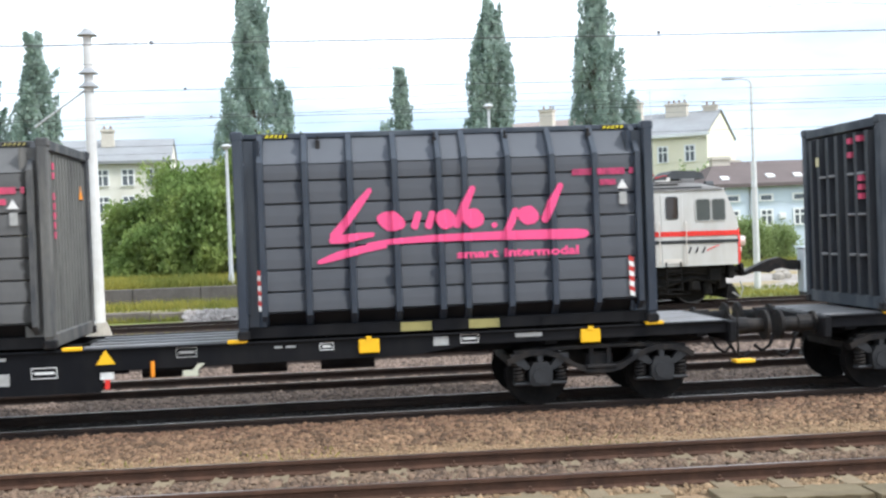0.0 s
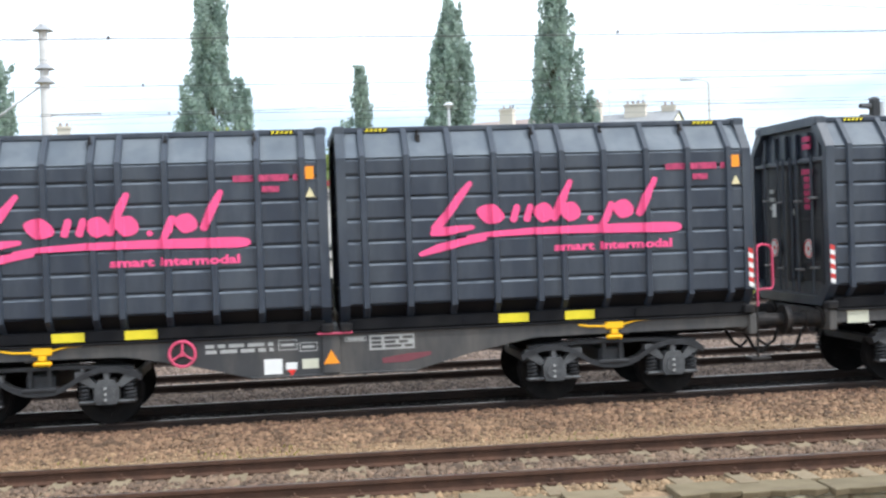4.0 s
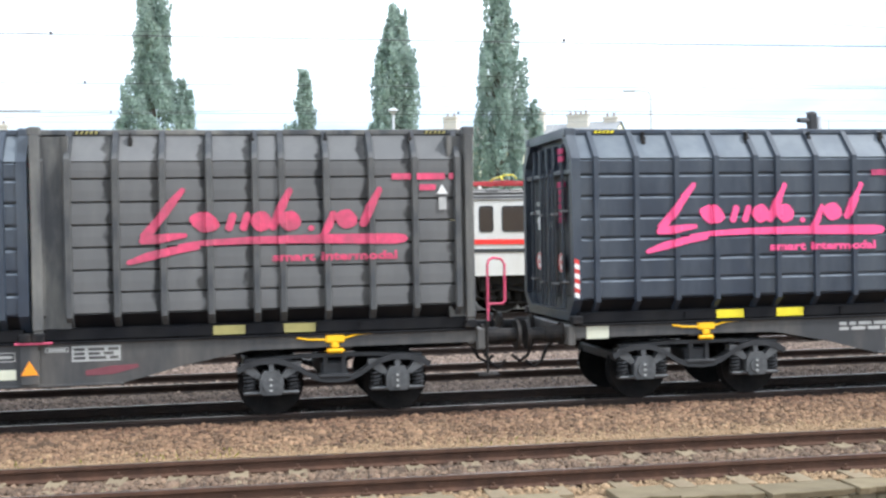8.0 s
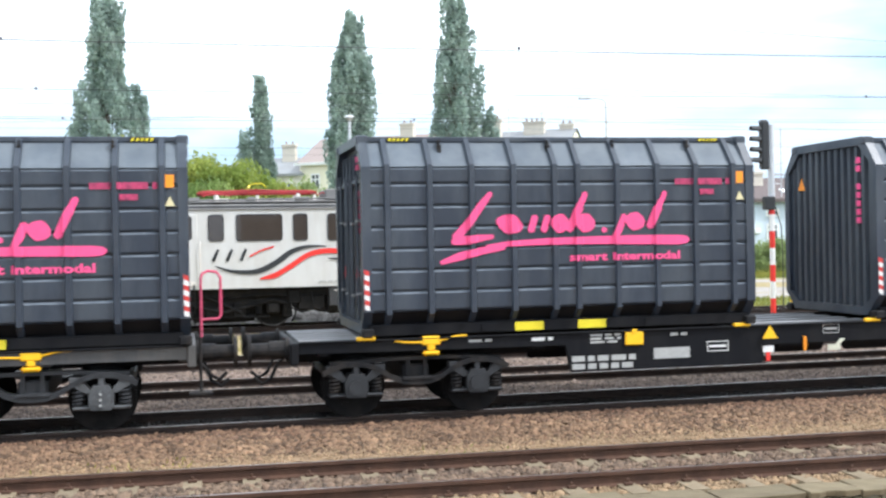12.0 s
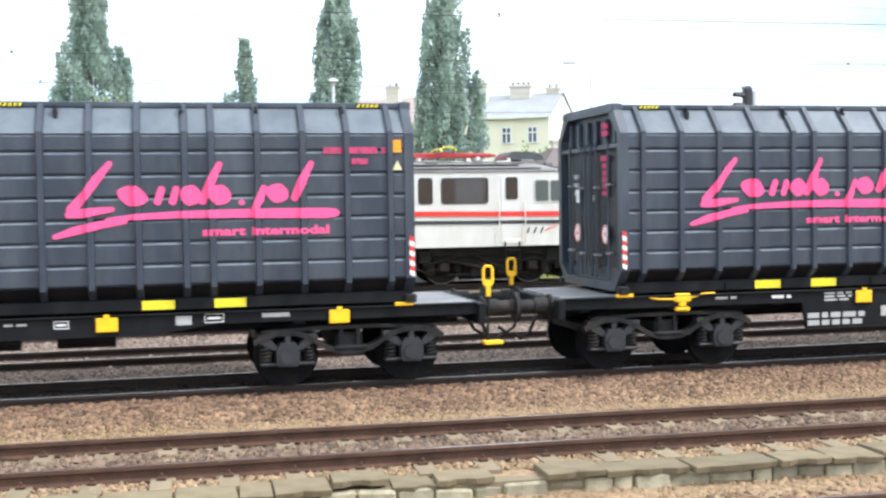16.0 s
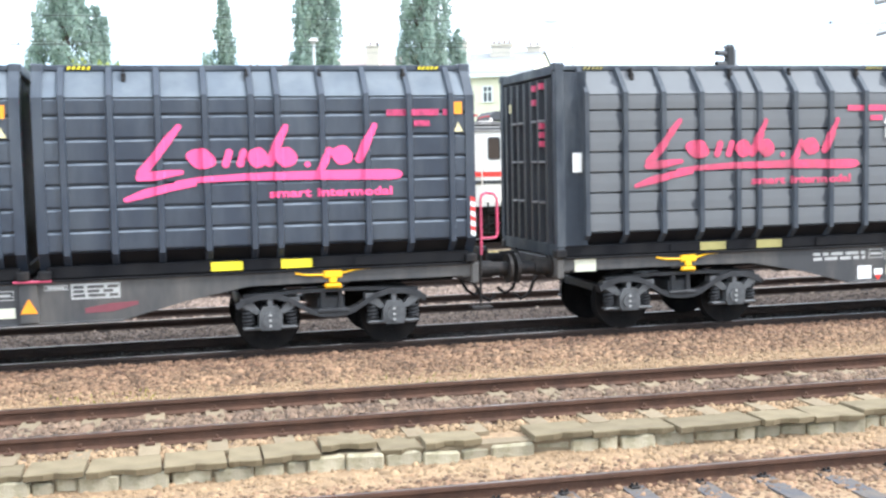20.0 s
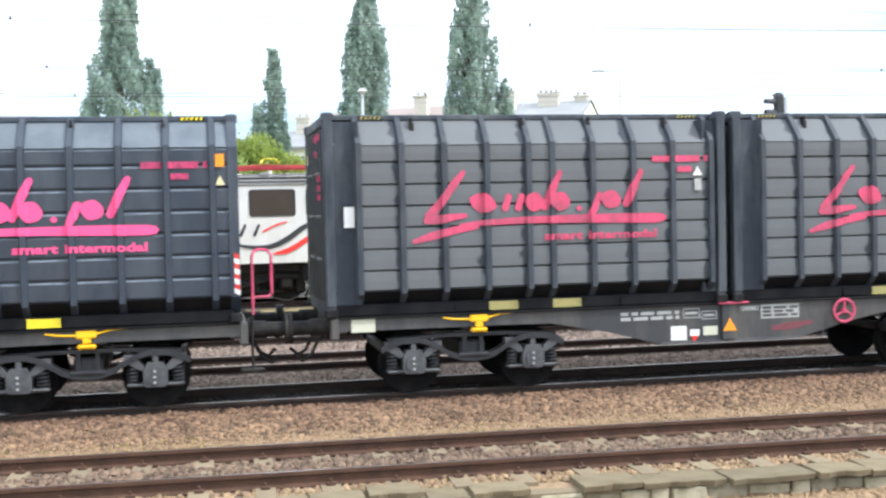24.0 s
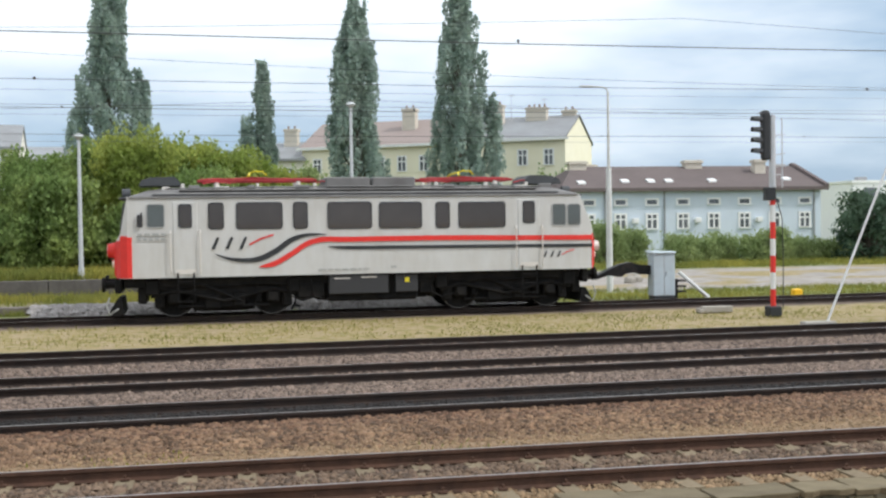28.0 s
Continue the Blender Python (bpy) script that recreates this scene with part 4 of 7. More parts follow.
            for z, w in () if posts and e < 0 else ((1.78, 0.16), (1.64, 0.2), (1.5, 0.14)):
                part("small_print", Shape().box(min(face, face + e * 0.03), max(face, face + e * 0.03), 0.72 - w / 2, 0.72 + w / 2, z, z + 0.07), FADED, c)
    # markings on the side
    part("logo", painted(LOGO), film, c, "pink brush-stroke emblem over a long underline")
    part("slogan", lettering("smart", 3.17, 1.0, 0.125, 0.61), film, c, "pink word in small bold letters")
    part("slogan", lettering("intermodal", 3.86, 1.0, 0.125, 1.11), film, c, "pink word in small bold letters")
    for xa, xb, z, h in NUMBER:
        part("number_marking", painted([([(xa, z), (xb, z)], [h, h])], False), PINK_DULL if film is PINK else PINK_OLD, c, "dull pink number as a plain bar")
    f = -HALF - 0.016
    if not posts and not plain:
        part("label_plate", Shape().box(5.93 - LEN / 2, 6.05 - LEN / 2, f - 0.012, f, 2.16, 2.34), ORANGE, c, "orange data label")
        part("warning_triangle", Shape().flat([(5.92 - LEN / 2, 1.90), (6.06 - LEN / 2, 1.90), (5.99 - LEN / 2, 2.04)], f - 0.006, 0.006), CREAM, c, "small cream warning triangle")
    else:
        part("warning_triangle", Shape().flat([(5.57 - LEN / 2, 1.93), (5.73 - LEN / 2, 1.93), (5.65 - LEN / 2, 2.07)], f - 0.006, 0.006), WHITE, c, "small white warning triangle")
        part("label_plate", Shape().box(5.60 - LEN / 2, 5.71 - LEN / 2, f - 0.012, f, 1.70, 1.88), FADED, c, "small pale label")
        if plate:
            x0 = lead + 0.36 if plate < 0 else rear - 0.33
            part("label_plate", Shape().box(x0 - 0.075, x0 + 0.075, -HALF + 0.04, -HALF + 0.052, 1.25, 1.55), CREAM if paint is DUSTY else WHITE, c, "pale plate beside the corner post")
    for e in striped:
        xa = (lead + (0.30 if posts else 0.02)) if e < 0 else rear - (0.42 if posts else 0.085)
        xb = xa + 0.073
        for z in (0.36, 0.505, 0.65, 0.795):
            for m, zz in ((WHITE, z), (STRIPE_RED, z + 0.0725)):
                part("hazard_stripe", Shape().prism([(xa, zz), (xb, zz - 0.03), (xb, zz + 0.042), (xa, zz + 0.072)], -HALF - 0.03, -HALF - 0.023, "y"), m, c)
    for x0 in (2.32, 3.32):
        part("fork_pocket_label", Shape().box(x0 - LEN / 2, x0 + 0.45 - LEN / 2, -HALF + 0.08, -HALF + 0.088, -0.035, 0.095), LEMON if paint is DARK and not plain else FADED_LEMON, c, "yellow strip beside a fork pocket")
    for k in range(10):
        xa, xb = (([0.2] + list(RIBS))[k] + 0.06 - LEN / 2, RIBS[k] - 0.06 - LEN / 2)
        if k > 0:
            # black as well, to carry the painted shade of the bottom slant
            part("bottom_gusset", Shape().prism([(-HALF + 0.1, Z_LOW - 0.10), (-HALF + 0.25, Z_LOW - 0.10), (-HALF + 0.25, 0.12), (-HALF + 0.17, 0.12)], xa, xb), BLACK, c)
    for x0 in (1.80, 4.40):
        part("fork_pocket", Shape().box(x0 - LEN / 2, x0 + 0.40 - LEN / 2, -HALF + 0.07, -HALF + 0.085, -0.035, 0.085), BLACK, c)
    for x0 in (0.45, 5.45):
        part("roof_label", Shape().box(x0 - LEN / 2, x0 + 0.34 - LEN / 2, -y - 0.049, -y - 0.046, HIGH - 0.072, HIGH - 0.022), BLACK, c)
        for k in range(5):
            xa = x0 + 0.012 + 0.066 * k - LEN / 2
            part("roof_dash", Shape().prism([(xa, HIGH - 0.07), (xa + 0.035, HIGH - 0.07), (xa + 0.055, HIGH - 0.024), (xa + 0.02, HIGH - 0.024)], -y - 0.054, -y - 0.0495, "y"), LEMON if paint is DARK else FADED_LEMON, c)
    return c


FADED_LEMON = mat("dirty yellow reflector", rgb((150, 142, 88)), 0.6, grain=9, vary=0.2, bump=0.02)


def bogie(dots, iron):
    """A two-axle freight bogie; origin on the rail between its axles."""
    fr = Shape()
    for s in (-1, 1):
        y = s * 1.0
        fr.prism([(-1.3, 0.86), (-0.5, 0.90), (0.5, 0.90), (1.3, 0.86), (1.3, 0.80), (0.5, 0.845), (-0.5, 0.845), (-1.3, 0.80)], y - 0.06, y + 0.06, "y")
        up = [(-1.42, 0.73), (-1.3, 0.80), (-1.1, 0.86), (-0.85, 0.865), (-0.66, 0.81), (-0.5, 0.72), (-0.36, 0.63), (-0.2, 0.575), (0, 0.56)]
        up = up + [(-x, z) for x, z in up[-2::-1]]
        fr.prism(up + [(x * 0.985, z - 0.085) for x, z in up[::-1]], y - 0.11, y + 0.11, "y")
        fr.box(-0.24, 0.24, y - 0.13, y + 0.13, 0.545, 0.60, 0.015)
        for x in (-0.13, 0.13):
            fr.box(x - 0.03, x + 0.03, y - 0.04, y + 0.04, 0.58, 0.86)
    fr.box(-0.2, 0.2, -1.0, 1.0, 0.5, 0.78, 0.03)
    fr.box(-1.34, -1.24, -0.98, 0.98, 0.6, 0.74, 0.02)
    fr.box(1.24, 1.34, -0.98, 0.98, 0.6, 0.74, 0.02)
    b = part("bogie", fr, iron)
    for ax in (-0.92, 0.92):
        w = Shape()
        w.cyl((0, -0.75, 0), (0, 0.75, 0), 0.085, n=10)
        for s in (-1, 1):
            w.cyl((0, s * 0.685, 0), (0, s * 0.72, 0), 0.485, n=28)
            w.cyl((0, s * 0.70, 0), (0, s * 0.80, 0), 0.46, n=28)
            w.cyl((0, s * 0.80, 0), (0, s * 0.84, 0), 0.16, n=12)
            for q in range(4):
                a = q * math.tau / 4
                w.box(0.3 * math.cos(a) - 0.05, 0.3 * math.cos(a) + 0.05, s * 0.802 - 0.008, s * 0.802 + 0.008, 0.3 * math.sin(a) - 0.05, 0.3 * math.sin(a) + 0.05)
        part("wheelset", w, WHEEL, b, at=(ax, 0, 0.46))
        for s in (-1, 1):
            y = s * 1.0
            box = Shape().prism([(ax - 0.13, 0.33), (ax + 0.13, 0.33), (ax + 0.17, 0.40), (ax + 0.17, 0.56), (ax + 0.11, 0.68), (ax - 0.11, 0.68), (ax - 0.17, 0.56), (ax - 0.17, 0.40)], y - 0.14, y + 0.14, "y")
            box.cyl((ax, y, 0.48), (ax, y + s * 0.165, 0.48), 0.12, n=14)
            box.box(ax - 0.04, ax + 0.04, y - 0.1, y + 0.1, 0.66, 0.82, 0.01)
            box.box(ax - 0.40, ax + 0.40, y - 0.1, y + 0.1, 0.335, 0.385, 0.02)
            for d in (-1, 1):
                box.prism([(ax + d * 0.13, 0.60), (ax + d * 0.20, 0.56), (ax + d * 0.43, 0.70), (ax + d * 0.43, 0.80), (ax + d * 0.30, 0.80)], y - 0.09, y + 0.09, "y")
            part("axle_box", box, AXLE if iron is IRON_GREY else IRON_GREY, b)
            for dx in (-0.31, 0.31):
                part("coil_spring", Shape().coil(ax + dx, y, 0.385, 0.66, 0.075, 0.022, 5), iron, b)
            if dots:
                d = Shape()
                for z in (0.40, 0.48, 0.56):
                    d.cyl((ax - 0.01, y + s * 0.165, z), (ax - 0.01, y + s * 0.172, z), 0.019, n=10)
                part("axle_mark", d, FADED, b, "white paint dots")
    return b


def twist_guide(parent, x, y=-1.14, z=1.0):
    """The yellow hand wheel and slide of a container lock."""
    s = Shape().tube([(x - 0.55, y - 0.03, z + 0.15), (x - 0.4, y - 0.03, z + 0.12), (x - 0.15, y - 0.03, z + 0.11), (x + 0.15, y - 0.03, z + 0.13), (x + 0.35, y - 0.03, z + 0.18), (x + 0.55, y - 0.03, z + 0.19)], 0.017, 6)
    s.box(x - 0.14, x + 0.14, y - 0.05, y + 0.02, z + 0.06, z + 0.2, 0.02)
    s.box(x - 0.06, x + 0.06, y - 0.05, y + 0.02, z - 0.02, z + 0.08, 0.02)
    s.box(x - 0.13, x + 0.13, y - 0.05, y + 0.02, z - 0.09, z - 0.01, 0.03)
    part("brake_lever", s, YELLOW, parent, "yellow changeover lever")


def buffers(parent, end, x):
    """Two buffers, screw coupling and hoses on a headstock at x."""
    for y in (-0.88, 0.88):
        s = Shape().cyl((x, y, 1.06), (x + end * 0.3, y, 1.06), 0.13, n=16)
        s.cyl((x + end * 0.02, y, 1.06), (x + end * 0.06, y, 1.06), 0.18, n=16)
        s.cyl((x + end * 0.3, y, 1.06), (x + end * 0.56, y, 1.06), 0.105, n=16)
        s.cyl((x + end * 0.56, y, 1.06), (x + end * 0.61, y, 1.06), 0.23, 0.22, n=22)
        s.smooth = False
        part("buffer", s, IRON, parent)
    h = Shape().tube([(x, 0, 1.0), (x + end * 0.25, 0, 0.98), (x + end * 0.55, 0, 0.98)], 0.05)
    h.ring((x + end * 0.52, 0, 0.95), (0, 1, 0), 0.09, 0.03, 12, 6)
    part("coupling_hook", h, IRON, parent)
    for y in (-0.45, 0.4):
        part("brake_hose", Shape().tube([(x, y, 0.95), (x + end * 0.15, y, 0.80), (x + end * 0.25, y - 0.05, 0.60), (x + end * 0.38, y - 0.05, 0.52), (x + end * 0.5, y, 0.62)], 0.028, 7), IRON, parent)


def bar_block(x0, x1, z0, z1, y, rows=2, gap=0.35):
    """Unreadable writing: rows of plain bars."""
    s = Shape()
    h = (z1 - z0) / rows
    random.seed(int(abs(x0 * 97) + z0 * 31))
    for r in range(rows):
        x = x0
        while x < x1 - 0.05:
            w = random.uniform(0.10, 0.24)
            s.box(x, min(x + w, x1), y - 0.004, y, z0 + r * h + h * gap / 2, z0 + (r + 1) * h - h * gap / 2)
            x += w + 0.05
    return s


def plate_frame(x0, x1, z0, z1, y, w=0.012):
    s = Shape()
    s.box(x0, x1, y - 0.004, y, z1 - w, z1).box(x0, x1, y - 0.004, y, z0, z0 + w)
    s.box(x0, x0 + w, y - 0.004, y, z0 + w, z1 - w).box(x1 - w, x1, y - 0.004, y, z0 + w, z1 - w)
    s.box(x0 + 0.04, x1 - 0.04, y - 0.004, y, (z0 + z1) / 2 - 0.018, (z0 + z1) / 2 + 0.018)
    return s


def grey_wagon():
    """Short container wagon with deep bellied side sills; two containers stand close together."""
    w = thing("container_wagon", "grey short container wagon with fish-belly sills, rolling", "freight wagon", group="wagons of the train")
    E = 6.235  # headstock
    for s in (-1, 1):
        y = s * 1.12
        top, bot = 1.20, 1.0
        prof = [(-E, top), (E, top), (E, bot), (3.7, bot), (2.9, 0.99), (2.0, 0.82), (1.15, 0.60), (-1.25, 0.60), (-2.1, 0.82), (-3.0, 0.99), (-3.8, bot), (-E, bot)]
        sill = part("side_sill", Shape().prism(prof, y - 0.03, y + 0.03, "y"), GREYW, w)
        part("sill_flange", Shape().box(-E, E, y - 0.08, y + 0.06, 1.178, 1.208, 0.008), BLACK, w)
        part("sill_flange", Shape().box(-1.25, 1.15, y - 0.06, y + 0.06, 0.585, 0.615, 0.006), GREYW, w)
        if s < 0:
            f = y - 0.032
            part("post", Shape().box(-0.22, 0.03, f - 0.05, f, 0.62, 1.178, 0.01), GREYW, w)
            part("warning_triangle", Shape().flat([(-0.21, 0.76), (0.02, 0.76), (-0.095, 0.96)], f - 0.055), ORANGE, w, "orange warning triangle")
            part("number_marking", bar_block(-1.88, -0.92, 0.96, 1.12, f, 2), FADED, w, "faded wagon number as plain bars")
            part("data_table", Shape().box(0.46, 1.12, f - 0.005, f, 0.92, 1.14), FADED, w, "pale load table")
            part("small_print", bar_block(0.49, 1.09, 0.94, 1.12, f - 0.006, 3), GREYW, w)
            part("inspection_plate", Shape().box(-1.06, -0.80, f - 0.006, f, 0.64, 0.86), WHITE, w, "white inspection sheet")
            part("inspection_plate", Shape().box(-0.52, -0.28, f - 0.006, f, 0.70, 0.84), mat_plate, w, "cream label")
            part("data_table", plate_frame(-0.85, -0.58, 0.98, 1.13, f), FADED, w)
            part("data_table", plate_frame(-0.55, -0.29, 0.95, 1.08, f), FADED, w)
            part("data_table", plate_frame(0.11, 0.42, 1.06, 1.13, f), FADED, w)
            part("brake_mark", Shape().box(-0.72, -0.62, f - 0.006, f, 0.66, 0.74).box(-0.69, -0.65, f - 0.006, f, 0.60, 0.66), RED, w, "red brake symbol")
            part("brake_mark", Shape().box(-0.75, -0.59, f - 0.009, f - 0.006, 0.70, 0.80), WHITE, w)
            part("owner_mark", Shape().stroke([(0.64, 0.76), (1.0, 0.79), (1.36, 0.84)], f, [0.07, 0.12, 0.05]), mat_dullred, w, "faded red owner mark")
            part("pink_clamp", Shape().box(-0.29, 0.22, f - 0.09, f - 0.05, 1.18, 1.215, 0.01), PINK_OLD, w, "pink painted clamp strip")
            part("cream_plate", Shape().box(-6.05, -5.7, f - 0.01, f, 0.98, 1.2), mat_plate, w, "pale square label plate")
    for x in (-6.2, -4.3, -2.0, 0, 2.0, 4.3, 6.2):
        part("cross_beam", Shape().box(x - 0.09, x + 0.09, -1.09, 1.09, 0.96, 1.19, 0.01), GREYW, w)
    part("centre_sill", Shape().box(-6.2, 6.2, -0.25, 0.25, 0.85, 1.18, 0.02), BLACK, w)
    part("air_tank", Shape().cyl((-1.0, 0.4, 0.8), (0.6, 0.4, 0.8), 0.18, n=16), BLACK, w)
    b = bogie(True, IRON_GREY)
    b.parent = w
    b.matrix_basis = pose(-4.2, 0, 0)
    b2 = copy_thing(b, pose(4.13, 0, 0))
    b2.parent = w
    for x in (-4.13, 4.13):
        twist_guide(w, x)
    for e in (-1, 1):
        part("headstock", Shape().box(min(e * E, e * (E + 0.12)), max(e * E, e * (E + 0.12)), -1.2, 1.2, 0.88, 1.2, 0.02), GREYW, w)
        buffers(w, e, e * (E + 0.1))
    rail = Shape().tube([(6.44, -1.05, 1.3), (6.44, -1.05, 2.14), (6.47, -1.02, 2.21), (6.55, -0.98, 2.24), (6.67, -0.98, 2.22), (6.72, -0.98, 2.14), (6.72, -0.98, 1.60), (6.68, -1.0, 1.55), (6.44, -1.05, 1.55)], 0.02, 8)
    part("shunter_handrail", rail, PINK_OLD, w, "faded pink handrail")
    part("rail_post", Shape().tube([(6.42, -1.05, 0.5), (6.42, -1.05, 1.3)], 0.022), IRON, w)
    part("step", Shape().box(6.25, 6.58, -1.2, -0.95, 0.48, 0.52, 0.008), IRON, w)
    return w


def black_wagon():
    """Longer flat container wagon, black, with an open deck in the middle."""
    w = thing("container_wagon", "black flat container wagon with yellow fittings, rolling", "freight wagon", group="wagons of the train")
    E = 8.27
    for s in (-1, 1):
        y = s * 1.12
        prof = [(-E, 1.17), (E, 1.17), (E, 1.0), (4.4, 1.0), (3.6, 0.88), (-0.85, 0.86), (-0.92, 0.56), (-4.12, 0.56), (-4.2, 0.98), (-E, 1.0)]
        part("side_sill", Shape().prism(prof, y - 0.03, y + 0.03, "y"), BLACK, w)
        part("sill_flange", Shape().box(-E, E, y - 0.07, y + 0.05, 1.15, 1.18, 0.008), BLACK, w)
        if s < 0:
            f = y - 0.033
            part("warning_triangle", Shape().flat([(-0.95, 0.96), (-0.68, 0.96), (-0.815, 1.17)], f - 0.072), YELLOW, w, "yellow warning triangle")
            part("brake_mark", Shape().box(-0.91, -0.72, f - 0.01, f - 0.004, 0.74, 0.84), WHITE, w)
            part("brake_mark", Shape().box(-0.85, -0.78, f - 0.01, f - 0.004, 0.60, 0.74), RED, w, "red brake symbol")
            part("number_marking", bar_block(-4.10, -3.06, 0.58, 0.82, f, 2, 0.3), FADED, w, "white wagon number as plain bars")
            part("small_print", bar_block(-3.8, -3.3, 0.98, 1.14, f, 3), FADED, w)
            part("data_table", Shape().box(-2.76, -2.16, f - 0.005, f, 0.71, 0.88), FADED, w, "pale load table")
            part("data_table", plate_frame(-1.86, -1.5, 0.79, 0.95, f), WHITE, w, "white framed plate")
            part("small_print", bar_block(-2.48, -2.2, 1.05, 1.12, f, 1), FADED, w)
            part("data_table", plate_frame(0.16, 0.45, 1.0, 1.15, f), FADED, w)
            part("small_print", bar_block(1.55, 1.85, 1.06, 1.11, f, 1), FADED, w)
            part("data_table", plate_frame(2.2, 2.4, 1.01, 1.12, f), WHITE, w)
            part("data_table", Shape().box(3.85, 4.07, f - 0.005, f, 1.0, 1.13), FADED, w)
            part("data_table", plate_frame(4.25, 4.52, 1.02, 1.15, f), WHITE, w)
            part("data_table", Shape().box(5.06, 5.46, f - 0.005, f, 1.07, 1.13), FADED, w)
            part("small_print", bar_block(-4.74, -4.4, 1.05, 1.13, f, 1), WHITE, w)
            part("small_print", bar_block(-5.72, -5.36, 1.07, 1.13, f, 1), FADED, w)
            part("orange_lever", Shape().box(-0.2, -0.15, f - 0.04, f, 0.74, 0.97, 0.01), ORANGE, w, "orange hand lever")
            part("lever_sign", Shape().box(0.24, 0.46, f - 0.01, f - 0.002, 0.73, 0.82).prism([(0.38, 0.82), (0.46, 0.82), (0.56, 0.91), (0.46, 0.91)], f - 0.01, f - 0.002, "y"), mat_plate, w, "cream sign with a yellow tongue")
            for x in (-1.28, 1.03, -7.28, 7.15):
                part("spigot_tag", Shape().box(x - 0.14, x + 0.14, f - 0.06, f + 0.02, 1.165, 1.222, 0.012), YELLOW, w, "yellow folding spigot")
            for x in (-3.09, 2.91, 6.18):
                part("lashing_pocket", Shape().box(x - 0.15, x + 0.15, f - 0.04, f - 0.004, 0.94, 1.15, 0.02).box(x - 0.04, x + 0.04, f - 0.05, f - 0.038, 1.13, 1.19), YELLOW, w, "yellow lashing pocket")
    for x in (-7.9, -6.4, -4.6, -2.9, -1.3, 0.4, 2.2, 4.0, 5.6, 7.9):
        part("cross_beam", Shape().box(x - 0.09, x + 0.09, -1.09, 1.09, 0.94, 1.15, 0.01), BLACK, w)
    part("centre_sill", Shape().box(-8.2, 8.2, -0.25, 0.25, 0.8, 1.15, 0.02), BLACK, w)
    for s in (-0.75, -0.25, 0.25, 0.75):
        part("deck_rail", Shape().box(-1.2, 1.1, s - 0.1, s + 0.1, 1.15, 1.185, 0.01), DECK, w, "pale worn steel deck strip")
    for e in (-1, 1):
        for s in (-0.9, -0.55, -0.18, 0.18, 0.55, 0.9):
            part("deck_strip", Shape().box(min(e * 7.2, e * 8.25), max(e * 7.2, e * 8.25), s - 0.11, s + 0.11, 1.15, 1.185, 0.01), DECK, w, "pale worn steel deck strip")
        part("deck_frame", Shape().box(min(e * 7.2, e * 8.25), max(e * 7.2, e * 8.25), -1.05, 1.05, 1.06, 1.145, 0.01), BLACK, w)
        part("headstock", Shape().box(min(e * E, e * (E + 0.12)), max(e * E, e * (E + 0.12)), -1.25, 1.25, 0.85, 1.17, 0.02), BLACK, w)
        buffers(w, e, e * (E + 0.1))
        if e < 0:
            continue
        part("yellow_step", Shape().box(e * 8.52 - 0.15, e * 8.52 + 0.15, -1.22, -1.0, 0.53, 0.58, 0.01), YELLOW, w, "yellow foot step")
        part("step_hanger", Shape().tube([(e * 8.47, -1.05, 1.3), (e * 8.47, -1.05, 0.55)], 0.018), IRON, w)
    for x in (-0.4, 0.9, 2.2):
        part("air_tank", Shape().cyl((x, -0.6, 0.84), (x + 0.8, -0.6, 0.84), 0.17, n=16), BLACK, w)
    b = bogie(False, IRON)
    b.parent = w
    b.matrix_basis = pose(-6.5, 0, 0)
    copy_thing(b, pose(6.35, 0, 0)).parent = w
    twist_guide(w, -6.3)
    return w


mat_plate = mat("cream plate", rgb((196, 196, 176)), 0.6, grain=12, vary=0.15, bump=0.02)
mat_dullred = mat("dull red owner mark", rgb((112, 58, 66)), 0.6, grain=9, vary=0.2, bump=0.02)

SPEED, GAIN = 7.745, 0.011  # metres a second, to the left, and how it grows each second
TRACK_Y = TRACKS["train"][0]
DECK_Z = 1.27
LOAD_Y = 0.16  # the wide containers sit a little off the middle of their wagons
# wagon kind and its middle along the train, then kind and left end of its two containers
TRAIN = [
    ("b", -2.42, "d", -10.05, "g", -1.36), ("b", 15.71, "m", 8.39, "e", 16.82), ("g", 31.69, "o", 25.38, "r", 31.75),
    ("g", 45.57, "o", 39.19, "r", 45.65), ("g", 59.60, "q", 53.29, "d", 59.68), ("g", 73.59, "o", 67.31, "r", 73.67),
    ("g", 87.47, "o", 81.16, "r", 87.52), ("b", 103.54, "o", 96.22, "c", 104.62), ("b", 121.61, "o", 114.34, "c", 122.68),
    ("b", 139.53, "o", 132.16, "c", 140.60), ("g", 155.56, "o", 149.23, "r", 155.62), ("g", 169.52, "m", 163.27, "q", 169.59),
    ("g", 183.35, "m", 177.03, "r", 183.38), ("g", 197.25, "m", 190.96, "n", 197.34), ("g", 211.05, "o", 204.71, "r", 211.12)]
DARK_LABEL = "dark slate bulk container with pink emblem, slanted edges"
DUSTY_LABEL = "dust-covered grey bulk container with corner posts and faded pink emblem"
